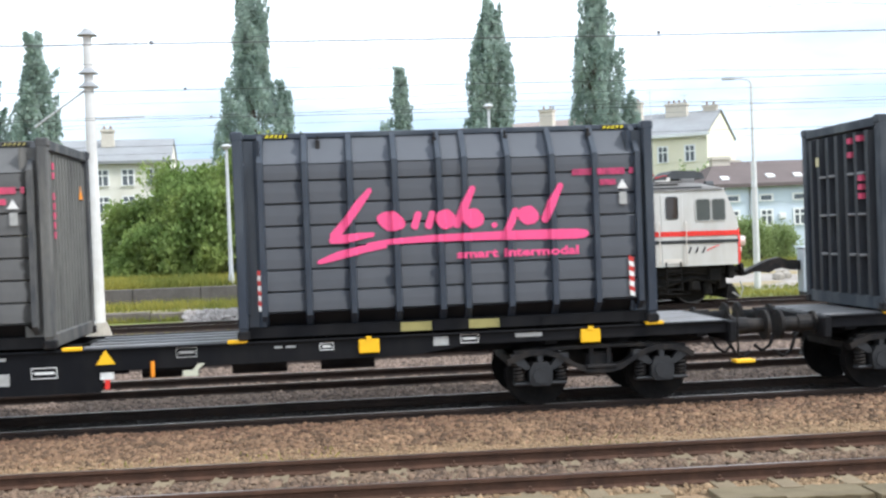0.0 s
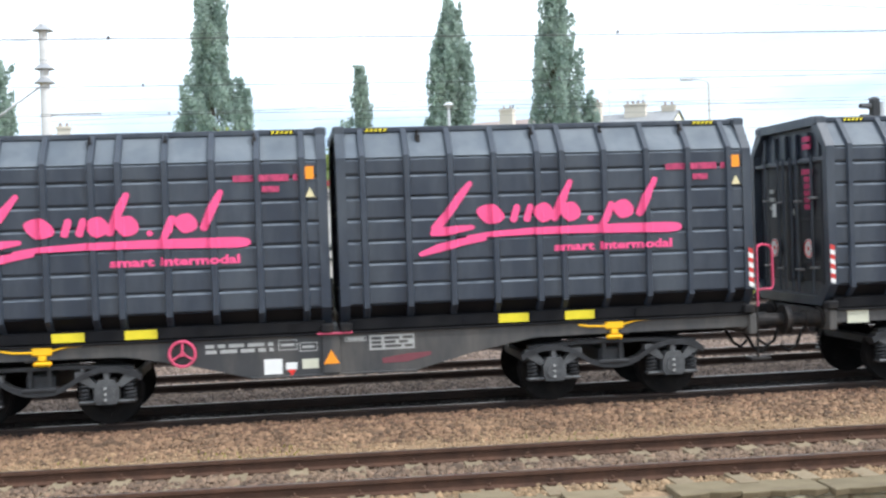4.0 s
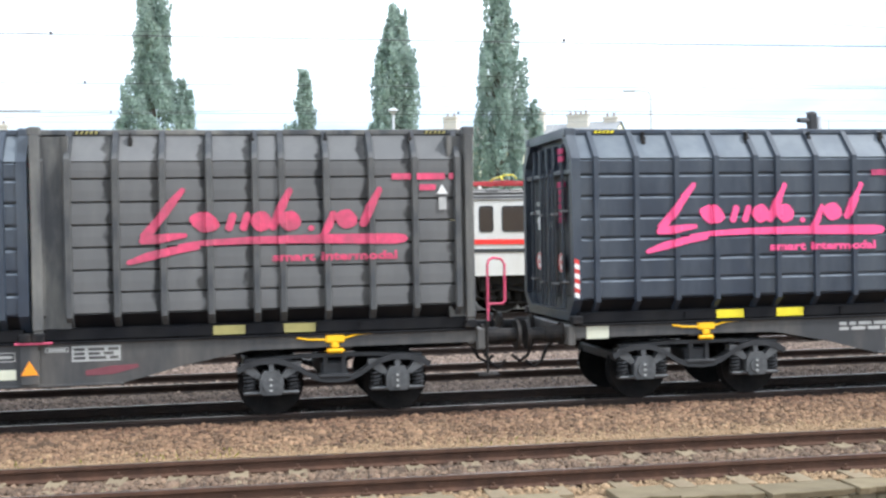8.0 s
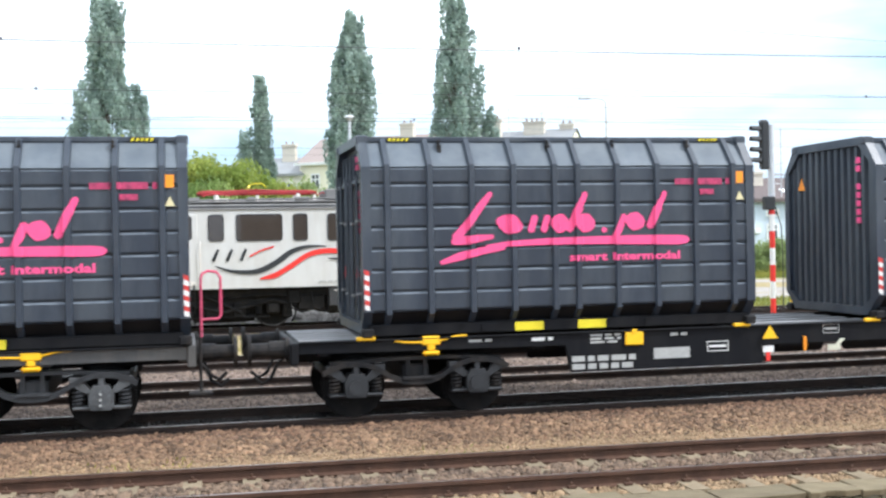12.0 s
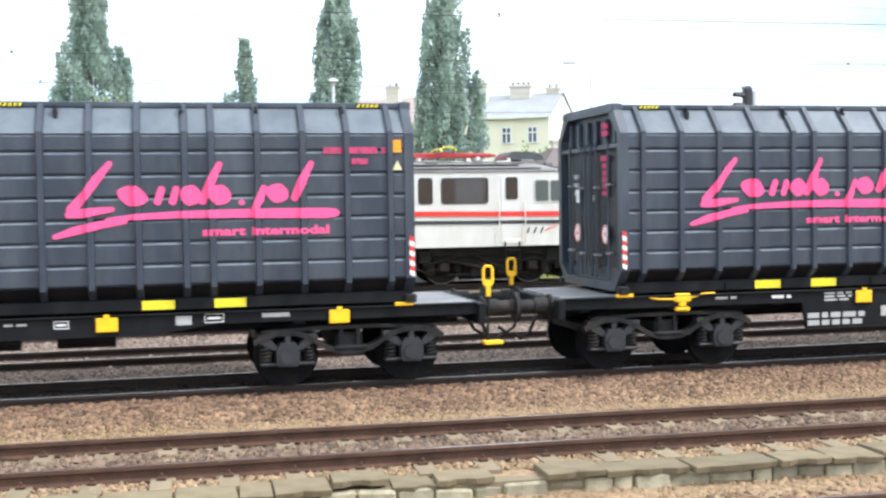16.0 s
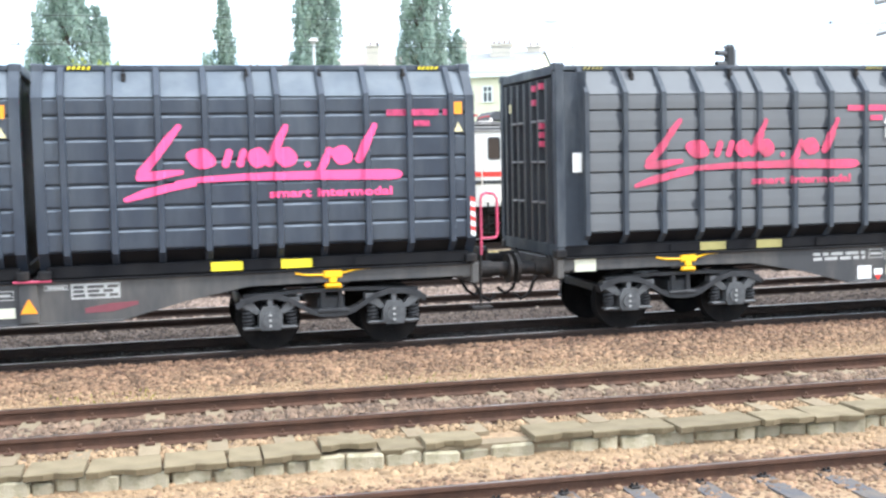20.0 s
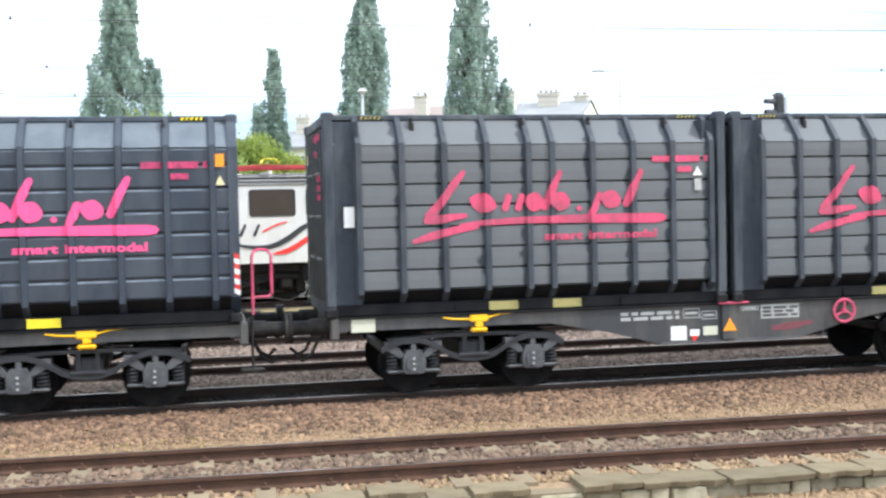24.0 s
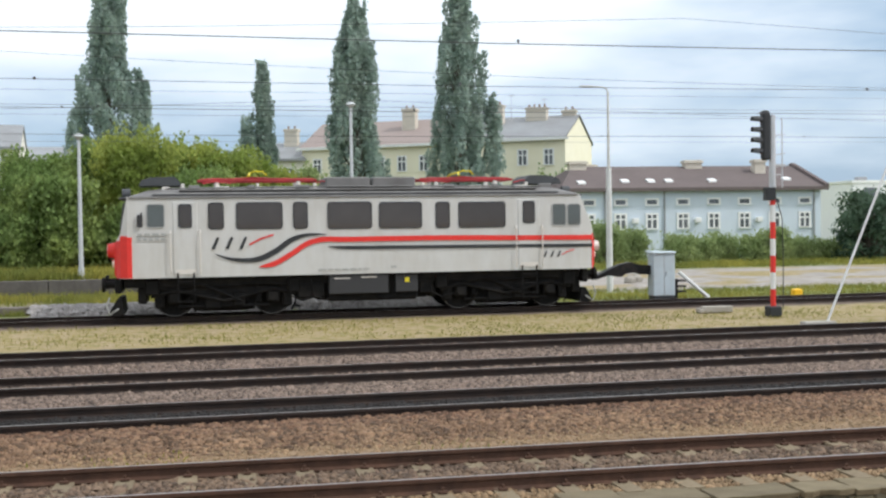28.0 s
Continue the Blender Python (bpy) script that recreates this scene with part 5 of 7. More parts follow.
KINDS = {
    "o": container("octagon", DARK, PINK, DARK_LABEL, False, False),
    "r": container("octagon", DARK, PINK, "dark slate bulk container striped at its rear edge, pink emblem", False, False, (1,)),
    "c": container("octagon", DARK, PINK, "dark slate bulk container with corrugated end and pink emblem", False, True, (-1, 1)),
    "q": container("octagon", DARK, PINK, "dark slate bulk container with pale labels and pink emblem", True, False, ()),
    "d": container("posts", DUSTY, PINK_OLD, DUSTY_LABEL, True, False, (), plate=1),
    "m": container("posts", MID, PINK_OLD, "weathered slate bulk container with corner posts, pale plate and pink emblem", True, False, (), plate=-1),
    "n": container("posts", MID, PINK_OLD, "weathered slate bulk container with corner posts and pink emblem", True, False, ()),
    "g": container("posts", DARK, PINK, "dark grey bulk container with corner posts and pink emblem", True, False, (-1, 1), plate=1),
    "e": container("octagon", MID, PINK, "weathered grey bulk container with a corrugated end and pink emblem", True, True, (), pressed=True),
}
WAGONS = {"g": grey_wagon(), "b": black_wagon()}
MOVING = []  # thing, place along the train, height
used = set()


def place(proto, s, z):
    m = pose(s, TRACK_Y + (LOAD_Y if z else 0), z)
    if proto.name in used:
        ob = copy_thing(proto, m)
    else:
        used.add(proto.name)
        proto.matrix_basis = m
        ob = proto
    MOVING.append((ob, s, z))
    return ob


def hand_wheel(w, x):
    """A spoked brake wheel on the near sill."""
    s = Shape().ring((x, -1.22, 1.0), (0, 1, 0), 0.18, 0.022, 22, 6)
    for k in range(3):
        a = radians(90 + 120 * k)
        s.cyl((x, -1.22, 1.0), (x + 0.18 * math.cos(a), -1.22, 1.0 + 0.18 * math.sin(a)), 0.018, n=6)
    s.cyl((x, -1.14, 1.0), (x, -1.25, 1.0), 0.035, n=10)
    part("hand_wheel", s, PINK_OLD, w, "pink spoked brake wheel")


for kind, middle, k1, s1, k2, s2 in TRAIN:
    place(WAGONS[kind], middle, 0)
    place(KINDS[k1], s1 + LEN / 2, DECK_Z)
    place(KINDS[k2], s2 + LEN / 2, DECK_Z)


def brake_loop(w, gx, gy):
    """The yellow loop of a handbrake over the end of a flat wagon."""
    loop = [(gx - 0.07, gy, 1.46), (gx - 0.07, gy, 1.66), (gx - 0.045, gy, 1.71), (gx + 0.045, gy, 1.71), (gx + 0.07, gy, 1.66), (gx + 0.07, gy, 1.46), (gx + 0.045, gy, 1.42), (gx - 0.045, gy, 1.42), (gx - 0.07, gy, 1.46)]
    g = Shape().tube(loop, 0.024, 8).box(gx - 0.07, gx + 0.07, gy - 0.012, gy + 0.012, 1.42, 1.50).box(gx - 0.035, gx + 0.035, gy - 0.02, gy + 0.02, 1.24, 1.43, 0.01)
    part("handbrake_grip", g, YELLOW, w, "yellow handbrake loop")
    part("grip_bracket", Shape().tube([(gx, gy, 1.26), (gx, gy, 1.12), (gx * 0.96, gy, 1.08)], 0.03, 8), IRON, w)


for i in (1, 7, 8, 9):
    brake_loop(MOVING[3 * i][0], 8.47, -1.08)
for i in (8, 9):
    brake_loop(MOVING[3 * i][0], -8.45, 1.0)
for i, x in ((2, -2.2), (13, 1.88)):
    hand_wheel(MOVING[3 * i][0], x)


def motions():
    def gone(t):
        return SPEED * t + GAIN * t * t / 2 + 0.075 * max(0.0, t - 26) ** 2

    times = [0, 2, 4, 6, 8, 10, 12, 14, 16, 18, 20, 22, 24, 25, 26, 26.5, 27, 27.5, 28]
    for ob, s, z in MOVING:
        walk(ob, [(t, pose(s - gone(t), TRACK_Y + (LOAD_Y if z else 0), z)) for t in times])
    # wheels roll while their wagon passes
    step = 0.08
    for ob, s, z in MOVING:
        for b in [o for o in ob.children if o.name.startswith("bogie")]:
            for wheel in [o for o in b.children if o.name.startswith("wheelset")]:
                here = s + b.matrix_basis.translation.x
                a, e = max(0.0, (here - 16) / SPEED), min(28.0, (here + 9) / SPEED)
                rows = [(0.0, 0.0)] if a > 0.05 else []
                n = max(1, int((e - a) / step))
                at = wheel.matrix_basis.translation.copy()
                rows += [(a + i * (e - a) / n, -math.degrees((gone(a + i * (e - a) / n) - gone(a)) / 0.46)) for i in range(n + 1)]
                if e < 27.95:
                    rows.append((28.0, rows[-1][1]))
                walk(wheel, [(t, pose(at.x, at.y, at.z, 0, r, 0)) for t, r in rows])

# ---- the standing locomotive ----
def film(parent, name, path, widths, material, y, label=""):
    return part(name, Shape().stroke(path, y, widths, 0.004), material, parent, label)


def curve(pts, n=8):
    """A smooth run through points (Catmull-Rom)."""
    out = []
    for i in range(len(pts) - 1):
        p = [Vector((*pts[min(max(j, 0), len(pts) - 1)], 0)) for j in (i - 1, i, i + 1, i + 2)]
        for k in range(n):
            t = k / n
            v = 0.5 * (2 * p[1] + (p[2] - p[0]) * t + (2 * p[0] - 5 * p[1] + 4 * p[2] - p[3]) * t * t + (3 * p[1] - p[0] - 3 * p[2] + p[3]) * t ** 3)
            out.append((v.x, v.y))
    return out + [pts[-1]]


def window(parent, x0, x1, z0, z1, y, frame_mat, r=0.05, pane=None):
    """A rounded pane in a rubber frame on a side that faces -y."""
    def rounded(a0, a1, b0, b1, r):
        out = []
        for cx, cz, s in ((a1 - r, b1 - r, 0), (a0 + r, b1 - r, 90), (a0 + r, b0 + r, 180), (a1 - r, b0 + r, 270)):
            for k in range(4):
                a = radians(s + k * 30)
                out.append((cx + r * math.cos(a), cz + r * math.sin(a)))
        return out
    o, i = rounded(x0 - 0.035, x1 + 0.035, z0 - 0.035, z1 + 0.035, r + 0.03), rounded(x0, x1, z0, z1, r)
    n = len(o)
    s = Shape().add([(x, y - 0.022, z) for x, z in o] + [(x, y - 0.022, z) for x, z in i] + [(x, y + 0.01, z) for x, z in o] + [(x, y + 0.01, z) for x, z in i],
                    [(k, (k + 1) % n, n + (k + 1) % n, n + k) for k in range(n)] + [(k, (k + 1) % n, 2 * n + (k + 1) % n, 2 * n + k) for k in range(n)]
                    + [(n + k, n + (k + 1) % n, 3 * n + (k + 1) % n, 3 * n + k) for k in range(n)])
    w = part("window", s, frame_mat, parent)
    part("pane", Shape().prism(i, y - 0.012, y - 0.004, "y"), pane or GLASS, w)
    return w


RUBBER = mat("dark rubber", rgb((52, 52, 54)), 0.7, grain=9, vary=0.15)
PALE_IRON = mat("dusty under-gear iron", rgb((21, 21, 22)), 0.7, 0.0, gloss=0.15, grain=12, vary=0.35, stain=rgb((58, 54, 50)), stain_scale=2.5, stain_amount=0.35, bump=0.2)
INSUL = mat("pale insulator glaze", rgb((214, 208, 200)), 0.35, grain=6, vary=0.1)
TRIM = mat("dark stripe film", rgb((46, 48, 50)), 0.45, grain=6, vary=0.1, bump=0.02)
LAMP_GLASS = mat("headlamp glass", rgb((238, 232, 214)), 0.15, grain=3, vary=0.05, bump=0.0)
PANTO_RED = mat("red oxide pantograph paint", rgb((170, 46, 50)), 0.6, grain=9, vary=0.25, stain=rgb((110, 48, 46)), stain_scale=3, stain_amount=0.5)
DARKROOF = mat("dark roof hood paint", rgb((70, 72, 74)), 0.7, grain=6, vary=0.25)


def locomotive():
    c = thing("electric_locomotive", "silver grey electric locomotive with red and black stripes, standing", "locomotive", (5.42, 37.12, 0))
    Y = -1.5
    body = Shape()
    # plan outline narrows towards both cab fronts
    def sec(x, half, z0, z1):
        return [(x, -half, z0), (x, half, z0), (x, half, z1), (x, -half, z1)]
    nose = {-1: 7.50, 1: 7.80}
    rows = [sec(-7.50, 1.1, 1.25, 2.4), sec(-7.36, 1.4, 1.25, 2.62), sec(-7.15, 1.5, 1.25, 3.72), sec(7.2, 1.5, 1.25, 3.72), sec(7.64, 1.44, 1.25, 2.72), sec(7.80, 1.1, 1.25, 2.4)]
    vs = [p for r in rows for p in r]
    fs = [(0, 1, 2, 3), (20, 23, 22, 21)]
    for k in range(5):
        fs += [(4 * k + i, 4 * k + (i + 1) % 4, 4 * k + 4 + (i + 1) % 4, 4 * k + 4 + i) for i in range(4)]
    part("body", body.add(vs, fs), LOCO, c)
    arch = [(math.sin(radians(a)) * 1.5, 3.70 + math.cos(radians(a)) * 0.34) for a in (90, 70, 50, 30, 0, -30, -50, -70, -90)]
    roof = Shape()
    n = len(arch)
    secs = [(-7.25, 0.05), (-6.6, 0.75), (-6.1, 1.0), (6.2, 1.0), (6.7, 0.75), (7.3, 0.05)]
    roof.add([(x, y, 3.70 + (z - 3.70) * k) for x, k in secs for y, z in arch],
             [(i * n + j, i * n + j + 1, i * n + n + j + 1, i * n + n + j) for i in range(5) for j in range(n - 1)])
    part("roof", roof, ROOF_GREY, c)
    part("gutter", Shape().box(-7.1, 7.15, Y - 0.035, Y + 0.02, 3.66, 3.72, 0.01), ROOF_GREY, c)
    part("rear_mirror", Shape().box(-6.86, -6.69, Y - 0.09, Y - 0.03, 2.80, 3.18, 0.03).tube([(-6.72, Y, 3.25), (-6.75, Y - 0.06, 3.12)], 0.02), RUBBER, c, "dark rear-view mirror")
    for x0, x1, z0, z1 in ((-6.56, -6.07, 2.80, 3.48), (-4.72, -4.31, 2.74, 3.5), (-3.88, -2.52, 2.73, 3.5), (-2.13, -1.74, 2.72, 3.5), (-1.06, 0.28, 2.70, 3.49), (0.57, 1.89, 2.69, 3.47), (2.4, 2.8, 2.68, 3.46), (3.15, 4.65, 2.68, 3.45), (6.28, 6.72, 2.7, 3.37), (6.80, 7.22, 2.7, 3.36)):
        window(c, x0, x1, z0, z1, Y, FADED if abs(x0) > 6 else RUBBER, 0.07, CAB_GLASS if abs(x0) > 6 else GLASS)
    # cab fronts: red panel, lamps, windscreen
    for e in (-1, 1):
        n0 = nose[e]
        n1, h1 = (7.36, 1.4) if e < 0 else (7.64, 1.44)

        def slab(corners, z0, z1, t=0.02):
            """A thin upright plate over a run of plan points, its outside facing away from the middle."""
            vs = [(e * (x + d * 0.7), -(y + d), z) for d in (t, -t) for z in (z0, z1) for x, y in corners]
            return Shape().add(vs, [(0, 1, 3, 2), (4, 6, 7, 5), (0, 2, 6, 4), (1, 5, 7, 3), (0, 4, 5, 1), (2, 3, 7, 6)])

        part("front_panel", Shape().prism([(e * (n0 - 0.01), 1.3), (e * (n0 + 0.06), 1.35), (e * (n0 + 0.06), 2.2), (e * (n0 + 0.02), 2.38), (e * (n0 - 0.08), 2.38)], -1.08, 1.08, "y"), RED, c, "red front panel")
        part("corner_panel", slab([(n0, 1.1), (n1, h1)], 1.27, 2.4), RED, c)
        if e < 0:
            part("corner_panel", slab([(7.36, 1.4), (7.15, 1.5)], 1.27, 2.54), RED, c)
            part("corner_panel", slab([(7.15, 1.5), (7.02, 1.5)], 1.27, 2.5), RED, c)
        for y in (-0.85, 0.85):
            zl, rl = (2.1, 0.24) if e < 0 else (1.98, 0.19)
            lamp = part("headlamp", Shape().cyl((e * (n0 - 0.04), y, zl), (e * (n0 + 0.26), y, zl), rl, rl * 0.9, n=18), RED if e < 0 else INSUL, c)
            part("lamp_glass", Shape().cyl((e * (n0 + 0.26), y, zl), (e * (n0 + 0.275), y, zl), rl * 0.7, n=18), LAMP_GLASS, lamp)
            part("marker_lamp", Shape().cyl((e * n0, y, 1.7), (e * (n0 + 0.14), y, 1.7), 0.13, n=14), LAMP_GLASS, c, "pale marker lamp")
        part("windscreen", Shape().add([(e * (n1 + 0.03), -1.15, 2.72), (e * (n1 + 0.03), 1.15, 2.72), (e * 7.27, 1.25, 3.55), (e * 7.27, -1.25, 3.55), (e * (n1 - 0.04), -1.15, 2.72), (e * (n1 - 0.04), 1.15, 2.72), (e * 7.2, 1.25, 3.55), (e * 7.2, -1.25, 3.55)],
                                       [(0, 1, 2, 3), (4, 7, 6, 5), (0, 4, 5, 1), (1, 5, 6, 2), (2, 6, 7, 3), (3, 7, 4, 0)]), CAB_GLASS, c)
        part("sun_visor", Shape().box(min(e * 7.1, e * 7.4), max(e * 7.1, e * 7.4), -1.2, 1.2, 3.66, 3.72, 0.01), DARKROOF, c)
        for y in (-0.88, 0.88):
            b = Shape().cyl((e * 7.5, y, 1.06), (e * 7.85, y, 1.06), 0.12, n=14)
            b.cyl((e * 7.85, y, 1.06), (e * 7.95, y, 1.06), 0.22, n=18)
            part("buffer", b, PALE_IRON, c)
        part("buffer_beam", Shape().box(min(e * 7.35, e * 7.55), max(e * 7.35, e * 7.55), -1.3, 1.3, 0.8, 1.26, 0.03), PALE_IRON, c)
        part("snow_plough", Shape().prism([(e * 7.3, 0.15), (e * 7.6, 0.12), (e * 7.75, 0.2), (e * 7.5, 0.62), (e * 7.35, 0.62)], -1.2, 1.2, "y"), PALE_IRON, c)
        part("hand_hoop", Shape().tube([(e * 7.45, -1.35, 0.35), (e * 7.7, -1.35, 0.18), (e * 7.8, -1.35, 0.45), (e * 7.7, -1.35, 0.7)], 0.025), FADED, c)
        # rounded air intake at each roof end
        dome = Shape().prism([(e * 5.55, 4.08), (e * 5.6, 4.24), (e * 5.75, 4.36), (e * 6.5, 4.34), (e * 6.75, 4.24), (e * 6.82, 4.08)], -0.8, 0.8, "y")
        part("roof_dome", dome, DARKROOF, c, "dark rounded roof intake")
        part("roof_lamp", Shape().cyl((e * 7.1, 0, 3.85), (e * 7.35, 0, 3.85), 0.17, n=16), DARKROOF, c)
    # doors with handrails and steps
    for xd in (-5.44, 5.47):
        d = part("cab_door", Shape().box(xd - 0.36, xd + 0.36, Y - 0.018, Y + 0.02, 1.32, 3.55, 0.01), LOCO, c)
        window(d, xd - 0.17, xd + 0.17, 2.8, 3.46, Y - 0.018, RUBBER, pane=GLASS)
        for s in (-0.44, 0.44):
            part("handrail", Shape().tube([(xd + s, Y - 0.02, 1.35), (xd + s, Y - 0.08, 1.45), (xd + s, Y - 0.08, 2.6), (xd + s, Y - 0.02, 2.7)], 0.018), INSUL, d)
        lad = Shape().tube([(xd - 0.24, Y - 0.03, 1.4), (xd - 0.24, Y - 0.06, 0.5)], 0.022).tube([(xd + 0.24, Y - 0.03, 1.4), (xd + 0.24, Y - 0.06, 0.5)], 0.022)
        for z in (0.52, 0.82, 1.12):
            lad.box(xd - 0.24, xd + 0.24, Y - 0.12, Y + 0.02, z - 0.015, z + 0.015)
        part("ladder", lad, PALE_IRON, d)
        part("kick_plate", Shape().box(xd - 0.3, xd + 0.3, Y - 0.024, Y - 0.018, 1.36, 1.5), INSUL, d)
    # stripes and marks
    f = Y - 0.026
    red = curve([(-3.22, 1.53), (-2.75, 1.63), (-2.24, 1.91), (-1.73, 2.23), (-1.2, 2.35), (-0.4, 2.34), (2.4, 2.34), (5.05, 2.30), (7.1, 2.28)])
    film(c, "red_stripe", red, [0.03 + min(0.13, 0.02 * i) for i in range(len(red))], RED, f, "red waved stripe")
    blk = curve([(-4.56, 1.95), (-4.03, 1.78), (-3.32, 1.76), (-2.74, 2.0), (-2.23, 2.35), (-1.72, 2.5), (-1.14, 2.5)])
    film(c, "black_stripe", blk, [0.02 + 0.15 * math.sin(math.pi * i / (len(blk) - 1)) for i in range(len(blk))], TRIM, f, "black waved stripe")
    low = curve([(-1.1, 2.12), (-0.3, 2.08), (2.3, 2.06), (7.1, 2.02)])
    film(c, "black_stripe", low, [0.02 + min(0.09, 0.012 * i) for i in range(len(low))], TRIM, f)
    for x0, k in ((-4.62, 1.0), (5.98, 0.55)):
        z0 = 2.1 if k == 1.0 else 1.66
        for i in range(3):
            x = x0 + i * 0.42 * k
            film(c, "emblem_bar", [(x, z0), (x + 0.16 * k, z0 + 0.36 * k)], [0.10 * k, 0.08 * k], TRIM, f, "dark slanted emblem bar")
        film(c, "emblem_tail", curve([(x0 + 1.1 * k, z0 + 0.12 * k), (x0 + 1.45 * k, z0 + 0.3 * k), (x0 + 1.85 * k, z0 + 0.42 * k)]), [0.05 * k] * 17, RED, f, "red emblem tail")
    for zc, hw, m in ((2.275, 0.08, RED), (2.02, 0.05, TRIM)):
        part("stripe_end", Shape().add([(7.1, -1.53, zc - hw), (7.66, -1.462, zc - hw), (7.66, -1.462, zc + hw), (7.1, -1.53, zc + hw), (7.1, -1.50, zc - hw), (7.66, -1.43, zc - hw), (7.66, -1.43, zc + hw), (7.1, -1.50, zc + hw)],
                                       [(0, 1, 2, 3), (4, 7, 6, 5), (0, 4, 5, 1), (2, 6, 7, 3), (1, 5, 6, 2), (3, 7, 4, 0)]), m, c)
    part("number_marking", bar_block(-6.85, -6.0, 2.36, 2.64, f, 2), FADED, c)
    part("number_marking", bar_block(-1.4, 0.2, 1.36, 1.44, f, 1), FADED, c)
    part("number_marking", bar_block(0.9, 1.15, 1.4, 1.5, f, 1), FADED, c)
    # roof gear
    for x0, x1 in ((-1.06, 0.36), (0.44, 1.84)):
        part("roof_box", Shape().box(x0, x1, -0.9, 0.9, 4.0, 4.32, 0.04), ROOF_GREY, c, "grey resistor box")
    for xa, xb in ((-5.05, -1.3), (2.0, 5.2)):
        p = part("pantograph", Shape().box(xa, xb, -0.62, -0.52, 4.2, 4.27, 0.01).box(xa, xb, 0.52, 0.62, 4.2, 4.27, 0.01).box(xa, xa + 0.1, -0.6, 0.6, 4.2, 4.27).box(xb - 0.1, xb, -0.6, 0.6, 4.2, 4.27), PANTO_RED, c, "red folded pantograph frame")
        m = (xa + xb) / 2
        arms = Shape()
        for s in (-0.45, 0.45):
            arms.tube([(xa + 0.1, s, 4.28), (m, s, 4.31), (xb - 0.1, s, 4.28)], 0.025).tube([(xa + 0.3, s, 4.30), (m, -s, 4.34)], 0.018).tube([(xb - 0.3, s, 4.30), (m, -s, 4.33)], 0.018)
        part("pantograph_arm", arms, PANTO_RED, p)
        part("collector_head", Shape().tube([(m - 0.3, -0.9, 4.36), (m - 0.25, -0.5, 4.46), (m - 0.25, 0.5, 4.46), (m - 0.3, 0.9, 4.36)], 0.03).tube([(m - 0.28, -0.5, 4.46), (m - 0.1, -0.55, 4.52), (m + 0.15, -0.55, 4.52), (m + 0.28, -0.5, 4.40)], 0.022), LEMON, p, "yellowish collector horn")
        for x in (xa + 0.6, xb - 0.6):
            for y in (-0.57, 0.57):
                part("insulator", Shape().cyl((x, y, 4.0), (x, y, 4.2), 0.09, 0.06, n=10), INSUL, p)
    for k, x in enumerate((-6.0, -5.2, -4.4, -3.4, -2.6, -1.9, 2.2, 2.9, 3.7, 4.5, 5.3, 6.1)):
        part("roof_fitting", Shape().box(x - 0.12, x + 0.12 + 0.1 * (k % 3), -1.0, -0.7, 3.92, 4.04 + 0.04 * (k % 2), 0.02), ROOF_GREY if k % 2 else INSUL, c)
    for x in (-4.9, -1.45, 2.1, 5.15):
        part("bus_bar", Shape().tube([(x, -0.8, 4.12), (x + 0.3, -0.75, 4.2), (x + 0.9, -0.7, 4.14)], 0.02, 6), PANTO_RED, c)
    part("roof_seam", Shape().box(-6.4, 6.5, -1.49, -1.44, 3.76, 3.80, 0.008), DARKROOF, c)
    part("roof_cable", Shape().tube([(-6.0, -1.05, 3.98), (-1.5, -1.05, 4.02), (2.0, -1.05, 4.02), (6.0, -1.05, 3.98)], 0.025), ROOF_GREY, c)
    part("roof_walk", Shape().box(-5.6, 5.8, -1.35, -1.05, 3.9, 3.93, 0.005), ROOF_GREY, c)
    for x in (-5.5, -3.2, -1.4, 2.1, 4.2, 5.6):
        part("insulator", Shape().cyl((x, -0.8, 3.9), (x, -0.8, 4.14), 0.07, 0.05, n=10), INSUL, c)
    # underframe
    for x0, x1, z0 in ((-2.05, -1.15, 0.5), (1.84, 2.35, 0.55), (-1.1, 1.8, 0.38)):
        part("underfloor_gear", Shape().box(x0, x1, -1.25, -0.3, z0, 1.0, 0.06), PALE_IRON, c)
    for x in (-2.3, -1.6, 0.3, 0.95, 2.2):
        part("underfloor_pipe", Shape().tube([(x, -1.3, 1.1), (x + 0.05, -1.3, 0.6), (x + 0.4, -1.28, 0.45), (x + 0.8, -1.28, 0.55)], 0.03, 6), PALE_IRON, c)
    part("underframe", Shape().box(-7.3, 7.3, -1.2, 1.2, 0.95, 1.27, 0.02), PALE_IRON, c)
    part("battery_box", Shape().box(-1.06, 0.82, -1.45, -0.6, 0.62, 1.22, 0.02), RUBBER, c, "dark grey battery box")
    part("battery_label", Shape().box(-0.9, -0.4, -1.46, -1.452, 1.1, 1.13).box(-0.05, 0.45, -1.46, -1.452, 1.12, 1.15), INSUL, c)
    part("equipment_box", Shape().box(1.06, 1.78, -1.4, -0.6, 0.64, 1.2, 0.02), RUBBER, c)
    part("yellow_label", Shape().box(1.36, 1.5, -1.41, -1.402, 0.95, 1.1), LEMON, c, "yellow label")
    part("belly_pan", Shape().box(-1.4, 2.2, -0.9, 0.9, 0.42, 0.95, 0.05), PALE_IRON, c)
    for xb in (-4.3, 4.75):
        fr = Shape()
        for s in (-1, 1):
            fr.prism([(xb - 2.3, 0.72), (xb - 1.0, 0.78), (xb - 0.5, 0.6), (xb + 0.5, 0.6), (xb + 1.0, 0.78), (xb + 2.3, 0.72), (xb + 2.3, 0.92), (xb - 2.3, 0.92)], s * 1.05 - 0.08, s * 1.05 + 0.08, "y")
        bg = part("loco_bogie", fr, PALE_IRON, c)
